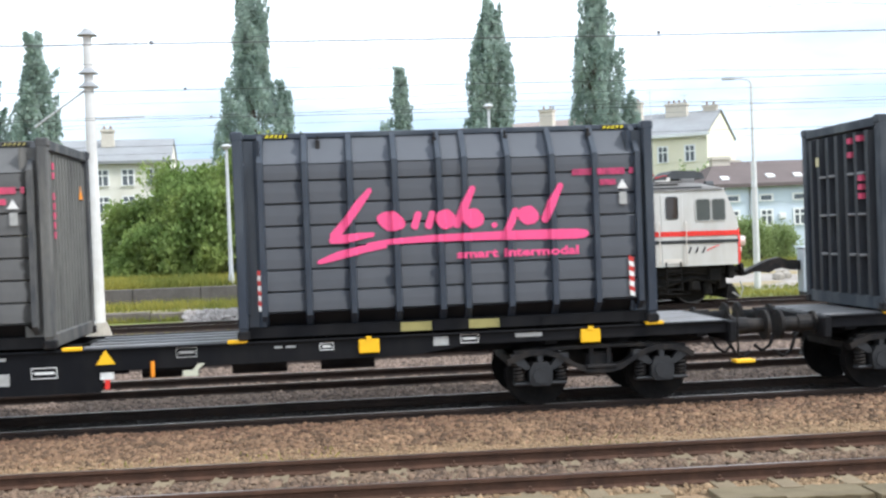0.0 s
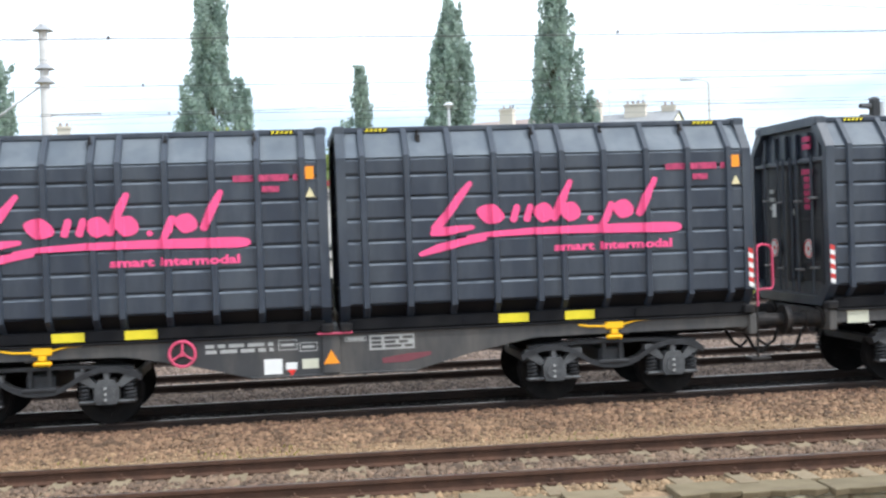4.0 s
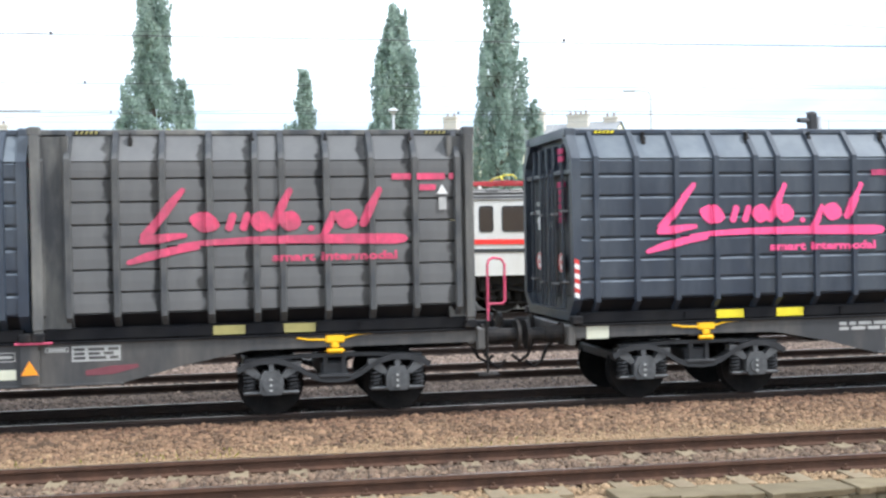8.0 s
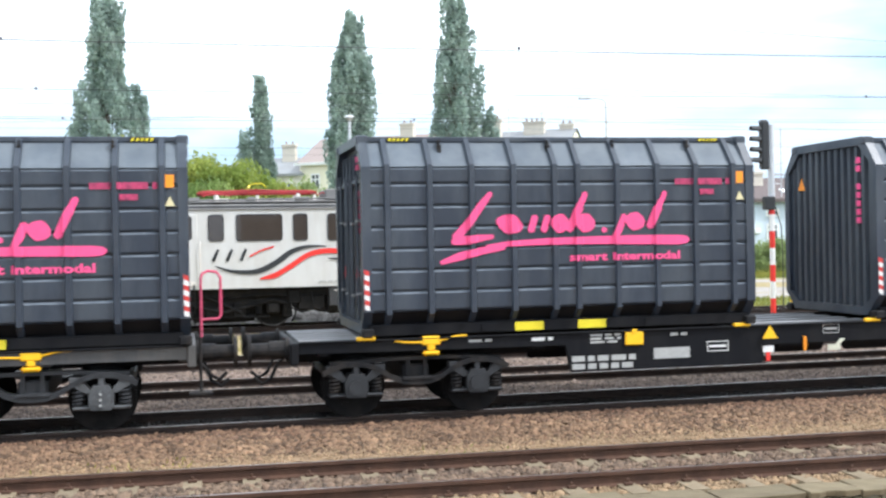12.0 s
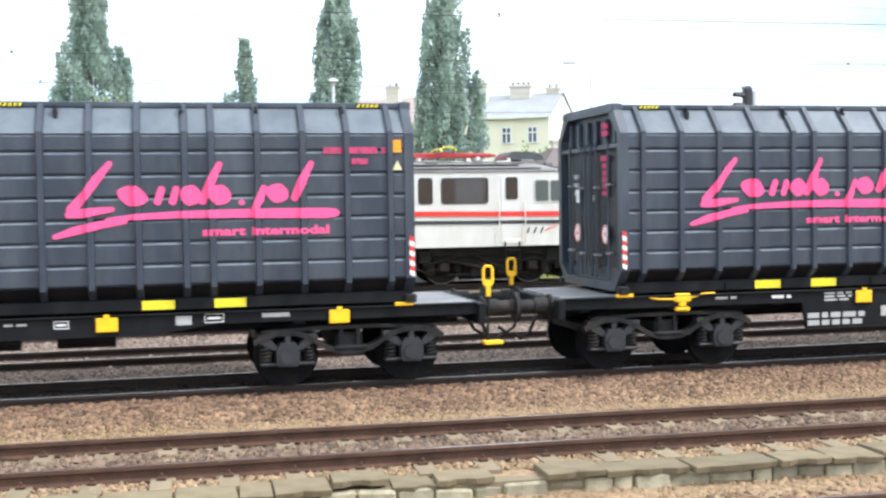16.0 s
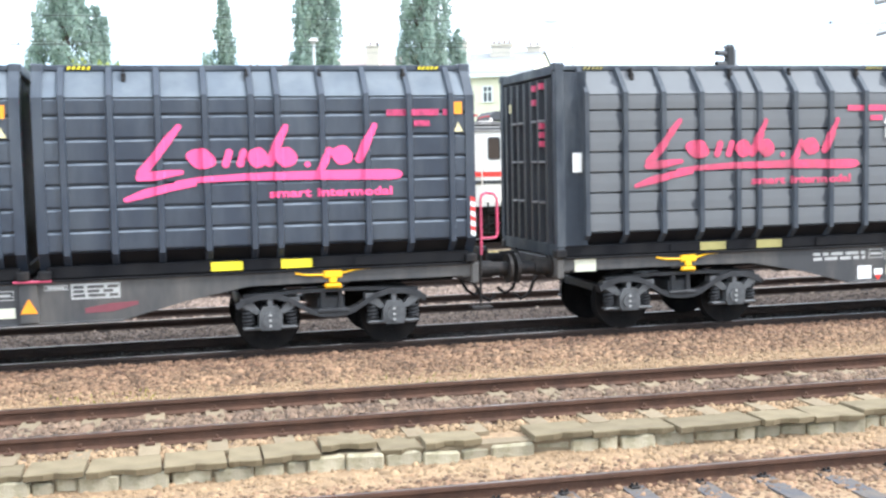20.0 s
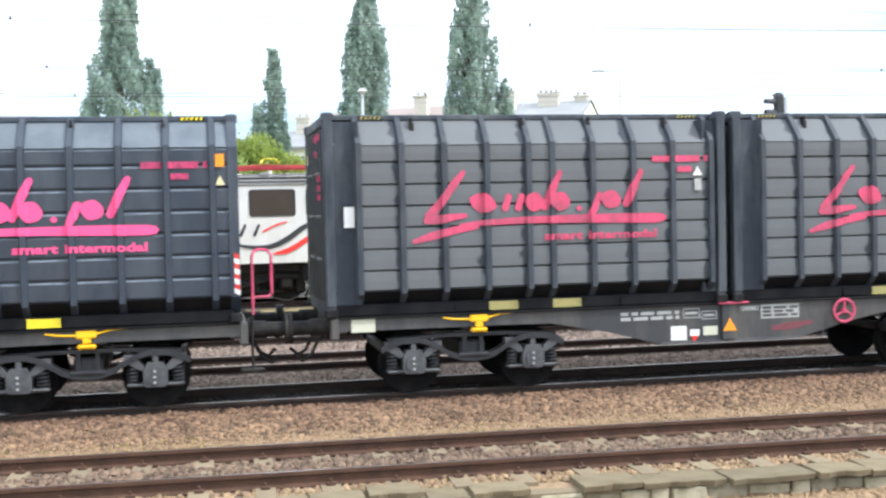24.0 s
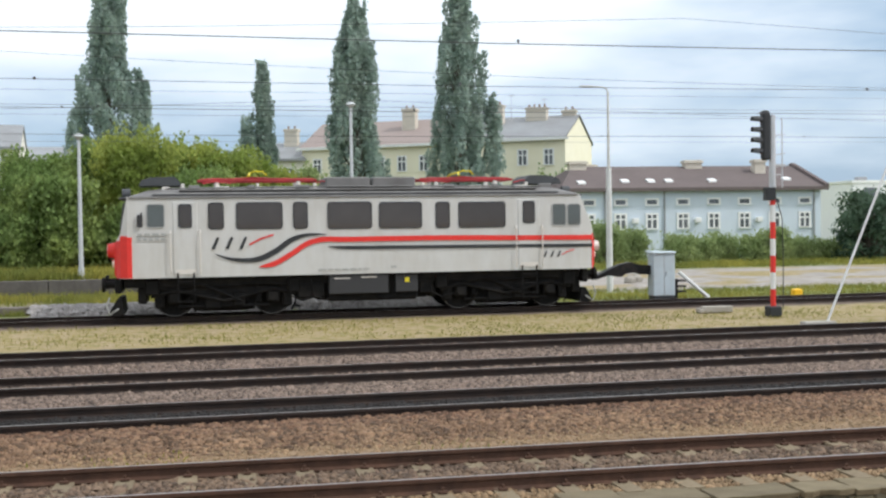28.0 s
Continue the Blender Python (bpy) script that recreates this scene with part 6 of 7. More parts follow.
        for ax in (-1.5, 1.5):
            w = Shape()
            for s in (-1, 1):
                w.cyl((xb + ax, s * 0.69, 0.62), (xb + ax, s * 0.83, 0.62), 0.62, n=30)
            w.cyl((xb + ax, -0.7, 0.62), (xb + ax, 0.7, 0.62), 0.1, n=10)
            part("wheelset", w, PALE_IRON, bg)
            part("wheel_rim", Shape().ring((xb + ax, -0.835, 0.62), (0, 1, 0), 0.59, 0.018, 30, 5), TREAD, bg)
            box = Shape().box(xb + ax - 0.2, xb + ax + 0.2, -1.22, -0.95, 0.42, 0.8, 0.05)
            box.cyl((xb + ax, -1.22, 0.62), (xb + ax, -1.28, 0.62), 0.15, n=14)
            part("axle_box", box, PALE_IRON, bg)
            for dx in (-0.45, 0.45):
                sp = Shape().coil(xb + ax + dx, -1.1, 0.42, 0.74, 0.1, 0.025, 5)
                part("coil_spring", sp, PALE_IRON, bg)
            part("sand_pipe", Shape().tube([(xb + ax + 0.75, -0.95, 0.9), (xb + ax + 0.72, -0.95, 0.4), (xb + ax + 0.6, -0.85, 0.15)], 0.025), PALE_IRON, bg)
        part("gear_case", Shape().box(xb - 0.85, xb + 0.85, -0.98, -0.2, 0.18, 0.95, 0.08), PALE_IRON, bg)
        part("air_reservoir", Shape().cyl((xb - 2.2, -1.05, 1.02), (xb - 0.4, -1.05, 1.02), 0.16, n=14), PALE_IRON, bg)
        for ax in (-2.45, 2.45):
            part("end_stretcher", Shape().box(xb + ax - 0.14, xb + ax + 0.14, -1.1, 1.1, 0.45, 0.95, 0.04), PALE_IRON, bg)
        for ax in (-0.85, 0.85):
            part("brake_hanger", Shape().box(xb + ax - 0.1, xb + ax + 0.1, -0.95, -0.7, 0.2, 1.0, 0.03), PALE_IRON, bg)
        for k, (dx, w, z0, z1) in enumerate(((-1.95, 0.3, 0.3, 0.75), (-0.35, 0.5, 0.25, 0.7), (0.45, 0.4, 0.3, 0.8), (1.95, 0.3, 0.28, 0.72))):
            part("brake_rigging", Shape().box(xb + dx - w / 2, xb + dx + w / 2, -1.18, -0.9, z0, z1, 0.05), PALE_IRON, bg)
        part("bogie_pipe", Shape().tube([(xb - 2.4, -1.2, 0.98), (xb - 1.6, -1.22, 0.86), (xb - 0.8, -1.22, 1.0), (xb + 0.2, -1.22, 0.95), (xb + 1.4, -1.22, 1.02), (xb + 2.4, -1.2, 0.9)], 0.03, 6), PALE_IRON, bg)
        part("side_skirt", Shape().box(xb - 2.4, xb + 2.4, -1.12, -1.0, 0.92, 1.2, 0.02), PALE_IRON, bg)
        part("lower_stay", Shape().box(xb - 1.4, xb + 1.4, -1.14, -1.04, 0.30, 0.38, 0.02), PALE_IRON, bg)
        part("spring_beam", Shape().tube([(xb - 2.2, -1.2, 0.66), (xb - 1.5, -1.22, 0.84), (xb - 0.7, -1.22, 0.66), (xb, -1.22, 0.5), (xb + 0.7, -1.22, 0.66), (xb + 1.5, -1.22, 0.84), (xb + 2.2, -1.2, 0.66)], 0.05, 6), PALE_IRON, bg)
        part("sand_box", Shape().box(xb - 2.35, xb - 1.95, -1.3, -1.0, 0.72, 1.18, 0.04), PALE_IRON, bg)
        part("sand_box", Shape().box(xb + 1.95, xb + 2.35, -1.3, -1.0, 0.72, 1.18, 0.04), PALE_IRON, bg)
        part("damper", Shape().tube([(xb - 0.6, -1.22, 1.0), (xb + 0.5, -1.22, 0.5)], 0.05), PALE_IRON, bg)
        part("brake_cylinder", Shape().cyl((xb - 0.3, -1.0, 0.4), (xb + 0.3, -1.0, 0.4), 0.13, n=12), PALE_IRON, bg)
    return c


locomotive()

# ---- plants ----
def leaf_material(name, dark, light, island=0.2, thinness=0.45):
    m = mat(name, dark, 0.6, grain=0.6, vary=0.2, stain=light, stain_scale=0.25, stain_amount=0.9, island=island, bump=0)
    b = m.node_tree.nodes["Principled BSDF"]
    b.inputs["Specular IOR Level"].default_value = 0.2
    n, l = m.node_tree.nodes, m.node_tree.links
    thin = n.new("ShaderNodeBsdfTranslucent")
    mix = n.new("ShaderNodeMixShader")
    mix.inputs["Fac"].default_value = thinness
    l.new(b.inputs["Base Color"].links[0].from_socket, thin.inputs["Color"])
    l.new(b.outputs[0], mix.inputs[1])
    l.new(thin.outputs[0], mix.inputs[2])
    l.new(mix.outputs[0], n["Material Output"].inputs["Surface"])
    return m


# leaf colour lifted and greyed to take in the haze before the poplars
POPLAR = leaf_material("dusty poplar leaves", rgb((156, 174, 164)), rgb((182, 196, 184)), 0.16, 0.6)
SHRUB = leaf_material("fresh shrub leaves", rgb((140, 156, 80)), rgb((204, 202, 112)), 0.2, 0.6)
# darker copy of the shrub leaves, shade painted into left and low bushes
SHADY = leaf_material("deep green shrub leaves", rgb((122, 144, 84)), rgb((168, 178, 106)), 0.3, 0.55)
HEDGE = leaf_material("hedge leaves", rgb((138, 156, 104)), rgb((178, 186, 130)), 0.2, 0.55)
FIR = leaf_material("dark green leaves", rgb((82, 104, 84)), rgb((108, 126, 102)))
BARK = mat("grey brown bark", rgb((92, 84, 74)), 0.9, grain=9, vary=0.3, bump=0.5)


def leaves(centres, size, rng, spread):
    """Small bent leaf tufts round the given points, as one mesh; each tuft is two crossed leaves."""
    n = len(centres)
    ang, tilt = rng.uniform(0, math.tau, n), rng.uniform(-1.0, 1.0, n)
    u = np.stack([np.cos(ang), np.sin(ang), tilt * 0.6], 1)
    w = np.stack([-np.sin(ang) * tilt, np.cos(ang) * tilt, np.ones(n)], 1)
    sz = size * rng.uniform(0.5, 1.4, (n, 1))
    c = centres + rng.normal(0, spread, (n, 3))
    v = np.stack([c - u * sz - w * sz * 0.4, c + u * sz * 0.2 - w * sz, c + u * sz + w * sz * 0.3, c - u * sz * 0.2 + w * sz * 1.1], 1)
    return v.reshape(-1, 3), np.arange(n * 4).reshape(-1, 4)


def leaf_mesh(name, centres, size, rng, spread, material):
    v, f = leaves(centres, size, rng, spread)
    me = bpy.data.meshes.new(name)
    me.vertices.add(len(v))
    me.vertices.foreach_set("co", v.ravel())
    me.loops.add(len(f) * 4)
    me.loops.foreach_set("vertex_index", f.ravel().astype(np.int32))
    me.polygons.add(len(f))
    me.polygons.foreach_set("loop_start", (np.arange(len(f)) * 4).astype(np.int32))
    me.update(calc_edges=True)
    me.materials.append(material)
    return me


def plume(rng, c, r, tall, n):
    """Leaf points on and in one upright plume: a crooked spindle, thin at its tip."""
    s = rng.uniform(0, 1, n)
    rad = r * np.sin(np.clip(s * 0.9 + 0.08, 0, 1) * math.pi) ** 0.55 * (1.15 - 0.6 * s) * rng.uniform(0.35, 1, n) ** 0.5
    a = rng.uniform(0, math.tau, n)
    bend = rng.normal(0, 0.12, 2) * tall
    return np.stack([c[0] + rad * np.cos(a) + bend[0] * s * s, c[1] + rad * np.sin(a) + bend[1] * s * s, c[2] + tall * (s - 0.35)], 1)


def poplar(x, y, h, w, seed, tips=1, side=None):
    """A Lombardy poplar: steep limbs that carry upright plumes, with gaps of sky between them."""
    rng = np.random.default_rng(seed)
    t = thing("poplar_tree", "tall narrow grey-green poplar with a ragged column crown", "tree", (x, y, -0.27), "row of poplars")
    part("trunk", Shape().cyl((0, 0, 0), (0, 0, h * 0.88), 0.4, 0.05, n=10), BARK, t)
    limbs, pts = Shape(), []
    count = int(26 + w * 13)
    for k in range(count):
        u = (k + rng.uniform(0, 1)) / count
        z0 = h * (0.12 + 0.80 * u)
        room = min(1.0, ((1.0 - 0.12 - 0.80 * u) / 0.52) ** 0.8) * (0.86 + 0.14 * math.sin(u * 9 + seed))
        a = k * 2.4 + rng.uniform(-0.6, 0.6)
        out = w / 2 * room * rng.uniform(0.25, 1.0) ** 0.6 - 0.2
        c = Vector((math.cos(a) * out, math.sin(a) * out, z0))
        limbs.cyl((0, 0, max(0.6, z0 - 1.2 - out)), c, 0.06, 0.025, n=5, caps=False)
        r = rng.uniform(0.38, 0.62) * (0.7 + 0.1 * w / 2)
        tall = min(rng.uniform(2.2, 3.8), (h - z0) * 1.5 + 0.4)
        pts.append(plume(rng, c, r, tall, int(185 * tall * r / 1.5) + 45))
    for k in range(tips):
        c = ((k - (tips - 1) / 2) * 1.5, 0, h * (0.90 - 0.03 * k))
        pts.append(plume(rng, c, 0.5, h * 0.16, 420))
    if side:
        sx, sh, sw = side
        part("side_trunk", Shape().cyl((sx * 0.3, 0, h * 0.1), (sx, 0, sh * 0.85), 0.16, 0.04, n=8), BARK, t)
        for k in range(16):
            u = (k + rng.uniform(0, 1)) / 16
            a = k * 2.4
            out = sw / 2 * min(1, (1.05 - u) / 0.4) * rng.uniform(0.2, 0.9)
            c = (sx + math.cos(a) * out, math.sin(a) * out, sh * (0.42 + 0.48 * u))
            pts.append(plume(rng, c, 0.42, min(2.2, (sh - c[2]) * 1.5 + 0.3), 190))
    part("branching", limbs, BARK, t)
    part("crown", leaf_mesh("crown", np.concatenate(pts), 0.105, rng, 0.08, POPLAR), None, t)
    return t


def shrub(x, y, h, w, seed, material, name="shrub_tree", label="", size=0.16, base=0.12, count=5200, depth=None, z=-0.15):
    """A broad bush or low tree: forked stems and a crown of many uneven clumps."""
    rng = np.random.default_rng(seed)
    t = thing(name, label, "bush" if h < 4 else "tree", (x, y, z), "shrubs along the line")
    st, pts = Shape(), []
    depth = depth or w * 0.8
    clumps = int(60 + w * 7)
    for k in range(clumps):
        a = rng.uniform(0, math.tau)
        r = rng.uniform(0.1, 1) ** 0.6
        zz = rng.uniform(base, 0.98)
        env = math.sin(min(1, zz * 1.15 + 0.22) * math.pi * 0.78) ** 0.7
        p = Vector((math.cos(a) * r * w / 2 * env, math.sin(a) * r * depth / 2 * env, h * zz))
        st.cyl((p.x * 0.15, p.y * 0.15, 0), (p.x * 0.8, p.y * 0.8, p.z * 0.9), 0.05 + h * 0.008, 0.02, n=5, caps=False)
        m = count // clumps
        d = rng.normal(0, 1, (m, 3))
        d /= np.linalg.norm(d, axis=1)[:, None]
        rad = (0.25 + h * rng.uniform(0.05, 0.11)) * rng.uniform(0.35, 1, m)[:, None] ** 0.5
        q = np.array(p) + d * rad * np.array([1.15, 1.15, 0.85])
        pts.append(q)
        if rng.uniform() < 0.4 and zz > 0.7:
            m2 = m // 4
            s = rng.uniform(0, 1, m2)
            pts.append(np.array(p) + np.stack([rng.normal(0, 0.12, m2), rng.normal(0, 0.12, m2), h * 0.17 * s], 1))
    q = np.concatenate(pts)
    q = q[q[:, 2] > 0.02]
    part("stem_fork", st, BARK, t)
    part("crown", leaf_mesh("crown", q, size, rng, 0.14, material), None, t)
    return t


def grass(name, x0, x1, y0, y1, z, n, h, seed, material, label, clump=0.5):
    """Tufts of blades, more in some spots than in others."""
    rng = np.random.default_rng(seed)
    c = np.stack([rng.uniform(x0, x1, n), rng.uniform(y0, y1, n)], 1)
    keep = np.array([noise.noise(Vector((px * 0.35, py * 0.5, seed))) + 0.35 * rng.uniform(-1, 1) for px, py in c]) > clump - 0.5
    c = c[keep]
    n = len(c)
    a = rng.uniform(0, math.tau, n)
    hh = h * rng.uniform(0.4, 1.3, n)
    ux, uy = np.cos(a) * 0.012 * (1 + h * 4), np.sin(a) * 0.012 * (1 + h * 4)
    bx, by = rng.normal(0, 0.3, n) * hh, rng.normal(0, 0.3, n) * hh
    zz = np.full(n, z)
    v = np.stack([np.stack([c[:, 0] - ux, c[:, 1] - uy, zz], 1), np.stack([c[:, 0] + ux, c[:, 1] + uy, zz], 1), np.stack([c[:, 0] + bx, c[:, 1] + by, zz + hh], 1)], 1).reshape(-1, 3)
    me = bpy.data.meshes.new(name)
    me.from_pydata(v.tolist(), [], np.arange(n * 3).reshape(-1, 3).tolist())
    me.materials.append(material)
    return tagged(new(name, me), label, "grass", kind="stuff")


poplar(-11.9, 95, 23.2, 8.0, 11, 2, side=(2.5, 16.5, 2.8))
poplar(0.35, 96, 16.6, 2.7, 12, 1, side=(-1.3, 12.4, 1.8))
poplar(7.75, 94, 21.8, 6.2, 13)
poplar(16.5, 94, 23.6, 6.4, 14, 2, side=(2.7, 14.3, 2.4))
poplar(-29.6, 95, 20.4, 5.6, 15)
poplar(-34.4, 97, 19.4, 5.6, 16, 1, side=(2.4, 13.0, 1.8))

SHRUB_LABEL = "dense green shrub tree on the far embankment"
for sx, sy, sh, sw, sd in ((-13.6, 62, 4.3, 5.4, 1), (-10.9, 60, 6.0, 5.6, 2), (-8.2, 63, 6.4, 5.4, 3), (-6.0, 60, 7.0, 5.4, 4), (-3.6, 62, 6.7, 5.2, 5), (-1.6, 61, 6.3, 4.6, 6), (0.2, 63, 5.4, 4.2, 7), (-15.2, 66, 4.0, 4.0, 8), (1.8, 66, 4.5, 3.4, 9), (-12.4, 57, 2.6, 3.8, 10), (-9.6, 56, 4.4, 4.6, 17), (-5.6, 57, 3.2, 4.2, 18), (-2.9, 56, 4.6, 4.0, 19), (-0.6, 58, 3.0, 3.0, 20)):
    shrub(sx, sy, sh, sw, 40 + sd, SHADY if sx < -8 or sy < 58 else SHRUB, label=SHRUB_LABEL, base=0.05, count=24000, size=0.075, z=0.5 if sy < 58 else 0.3)
HEDGE_LABEL = "yellow-green bush before the pale grey building"
for sx, sh, sw, sd in ((23.2, 2.7, 2.6, 1), (25.4, 2.2, 2.2, 2), (28.0, 1.85, 2.4, 3), (30.0, 1.5, 2.2, 4), (31.9, 1.8, 2.6, 5), (34.8, 2.1, 2.6, 6), (37.4, 1.4, 2.8, 7), (21.0, 1.8, 2.4, 8), (33.4, 1.6, 1.8, 9), (39.6, 1.2, 2.2, 10)):
    shrub(sx, 74 + (sd % 3), sh, sw, 70 + sd, HEDGE, name="bush", label=HEDGE_LABEL, base=0.04, count=6000, size=0.06)
shrub(41.5, 73, 4.6, 5.6, 90, FIR, label="dark green low tree beside the apartment house", base=0.05, count=8000, size=0.09)
shrub(45.5, 75, 4.0, 5.0, 92, FIR, label="dark green low tree beside the apartment house", base=0.05, count=6000, size=0.09)
for sx, sy, sh, sw, sd in ((27.5, 105, 7.4, 4.5, 1), (31, 103, 6.2, 4.0, 2), (11, 106, 6.5, 4.0, 3), (4, 108, 8.0, 4.0, 4)):
    shrub(sx, sy, sh, sw, 120 + sd, HEDGE, label="yellow-green garden tree before the yellow house", base=0.2, count=4500, size=0.12)

GRASS = leaf_material("dry grass blades", rgb((128, 128, 62)), rgb((186, 170, 112)))
GREEN = leaf_material("green weeds", rgb((118, 124, 62)), rgb((182, 170, 84)))
grass("grass_tufts", -16, 28, 29.2, 35.4, -0.17, 12000, 0.08, 5, GRASS, "sparse dry yellow grass in the strip before the siding", 0.35)
grass("grass_tufts", 9, 42, 40.5, 47, -0.17, 16000, 0.18, 6, GREEN, "yellow-green grass beyond the siding", 0.3)
grass("grass_tufts", 20, 50, 66, 73, -0.12, 12000, 0.35, 7, GREEN, "rough green grass before the bushes", 0.25)
grass("grass_tufts", -6, 9, 13.9, 15.2, -0.17, 1500, 0.06, 8, GREEN, "few green weeds in the ballast", 0.85)
grass("grass_tufts", -20, -2, 47.8, 56, 0.72, 24000, 0.4, 9, GREEN, "flowering yellow weeds on the old platform", 0.25)
grass("grass_tufts", -18, -2.6, 40.6, 41.05, -0.17, 2600, 0.22, 15, GREEN, "weeds at the foot of an old kerb", 0.55)
grass("grass_tufts", -18, -3, 41.9, 46.8, 0.06, 10000, 0.3, 10, GREEN, "weeds between platform walls", 0.45)

# ---- old far platform ----
CONC_DARK = mat("stained dark concrete wall", rgb((100, 95, 91)), 0.9, grain=8, vary=0.25, stain=rgb((70, 66, 62)), stain_scale=0.9, stain_amount=0.7, bump=0.4)
CONC_PALE = mat("pale concrete kerb", rgb((168, 162, 152)), 0.9, grain=8, vary=0.2, stain=rgb((122, 116, 104)), stain_scale=1.2, stain_amount=0.6, bump=0.4)
KERB_OLD = mat("blackened old kerb concrete", rgb((120, 112, 104)), 0.9, grain=7, vary=0.3, stain=rgb((84, 78, 70)), stain_scale=1.6, stain_amount=0.75, bump=0.5, per_object=0.12)
plat = thing("old_platform", "overgrown disused concrete platform behind the siding", "platform", (0, 0, 0))
for i in range(12):
    part("kerb_block", Shape().box(-28 + 2.1 * i, -28 + 2.1 * i + 2.06, 41.0, 41.4, -0.2, 0.12 + 0.02 * (i % 3), 0.03), KERB_OLD, plat)
part("fill", Shape().box(-28, -2.8, 41.4, 47.4, -0.2, 0.05), DIRT, plat)
for i in range(9):
    part("wall_panel", Shape().box(-28 + 2.8 * i, -28 + 2.8 * i + 2.76, 47.4, 47.75, -0.1, 0.74, 0.02), CONC_DARK, plat)
part("platform_top", Shape().box(-28, -2.8, 47.75, 70, 0.3, 0.72), DIRT, plat)

# ---- lamps, masts, signal ----
GALV = mat("galvanised pole", rgb((198, 200, 202)), 0.5, 0.3, grain=6, vary=0.12)
SIGNAL_GREY = mat("grey signal paint", rgb((148, 150, 152)), 0.5, grain=6, vary=0.12)
SIGNAL_BLACK = mat("black signal paint", rgb((44, 46, 48)), 0.6, grain=6, vary=0.15)
PALE_PAINT = mat("white weathered mast paint", rgb((214, 214, 212)), 0.6, grain=5, vary=0.08, stain=rgb((176, 172, 166)), stain_scale=1.5, stain_amount=0.5)


def platform_lamp(x, y, z0, top, label):
    t = thing("lamp_post", label, "lamp post", (x, y, z0))
    part("pole", Shape().cyl((0, 0, 0), (0, 0, top - z0 - 0.2), 0.10, 0.06, n=12), GALV, t)
    s = Shape().cyl((0, 0, top - z0 - 0.2), (0, 0, top - z0 - 0.05), 0.05, 0.2, n=16)
    s.cyl((0, 0, top - z0 - 0.05), (0, 0, top - z0 + 0.06), 0.24, 0.1, n=16)
    part("lamp_head", s, GALV, t, "round mushroom lamp head")
    part("base_collar", Shape().cyl((0, 0, 0), (0, 0, 0.5), 0.13, 0.12, n=12), GALV, t)


platform_lamp(-7.25, 48.2, 0.70, 6.6, "pale slender platform lamp post in weeds")
platform_lamp(3.85, 48.5, -0.17, 7.95, "pale platform lamp post behind the locomotive")

st = thing("street_lamp", "pale street lamp with a curved arm", "street lamp", (14.45, 46.2, -0.17))
part("pole", Shape().cyl((0, 0, 0), (0, 0, 5.2), 0.14, 0.11, n=12).cyl((0, 0, 5.2), (0, 0, 8.4), 0.07, 0.05, n=10), PALE_PAINT, st)
part("arm", Shape().tube([(0, 0, 8.4), (-0.1, 0, 8.55), (-0.3, 0, 8.6), (-0.7, 0, 8.62)], 0.035), GALV, st)
part("lamp_head", Shape().box(-1.2, -0.65, -0.1, 0.1, 8.56, 8.66, 0.03), GALV, st)

sg = thing("railway_signal", "black colour-light signal on a red and white banded post", "signal", (15.35, 32.6, -0.17))
part("footing", Shape().box(-0.2, 0.2, -0.2, 0.2, 0, 0.32, 0.03), SIGNAL_BLACK, sg)
for i in range(7):
    part("post_band", Shape().cyl((0, 0, 0.32 + i * 0.51), (0, 0, 0.32 + (i + 1) * 0.51), 0.082, n=14), RED if i % 2 == 0 else WHITE, sg)
part("upper_post", Shape().cyl((0, 0, 3.89), (0, 0, 6.1), 0.1, n=14), GALV, sg)
part("junction_box", Shape().box(-0.26, 0.05, -0.16, 0.12, 3.52, 3.92, 0.02), SIGNAL_BLACK, sg, "black junction box")
head = part("signal_head", Shape().box(-0.34, -0.09, -0.13, 0.13, 4.74, 6.24, 0.05), SIGNAL_BLACK, sg)
for i in range(4):
    z = 4.98 + i * 0.32
    arc = [radians(-10 + k * 25) for k in range(9)]
    rims = [(x, r * math.cos(a), z + r * f * math.sin(a) + up) for x, r, f, up in ((-0.34, 0.13, 1, 0), (-0.64, 0.12, 0.92, 0.02), (-0.64, 0.11, 0.92, 0.02), (-0.34, 0.12, 1, 0)) for a in arc]
    hood = Shape().add(rims, [(q * 9 + k, q * 9 + k + 1, (q + 1) % 4 * 9 + k + 1, (q + 1) % 4 * 9 + k) for q in range(4) for k in range(8)])
    part("lamp_hood", hood, SIGNAL_BLACK, head)
    part("lens", Shape().cyl((-0.34, 0, z), (-0.35, 0, z), 0.1, n=14), GLASS, head)
part("service_ladder", Shape().tube([(0.32, 0, 3.9), (0.32, 0, 6.0)], 0.02).tube([(0.1, 0, 4.3), (0.32, 0, 4.3)], 0.015).tube([(0.1, 0, 4.9), (0.42, 0, 4.95)], 0.015).tube([(0.1, 0, 5.5), (0.42, 0, 5.52)], 0.015), GALV, sg, "pale ladder and rungs")
part("cable", Shape().tube([(0.12, 0, 3.6), (0.3, 0, 3.0), (0.33, 0, 2.0), (0.32, 0, 0.2)], 0.015, 6), SIGNAL_BLACK, sg)
part("number_plate", Shape().box(-0.15, 0.15, -0.2, -0.19, 3.0, 3.02), WHITE, sg)
part("lower_frame", Shape().box(0.0, 0.4, -0.05, 0.05, 4.55, 4.62), GALV, sg)

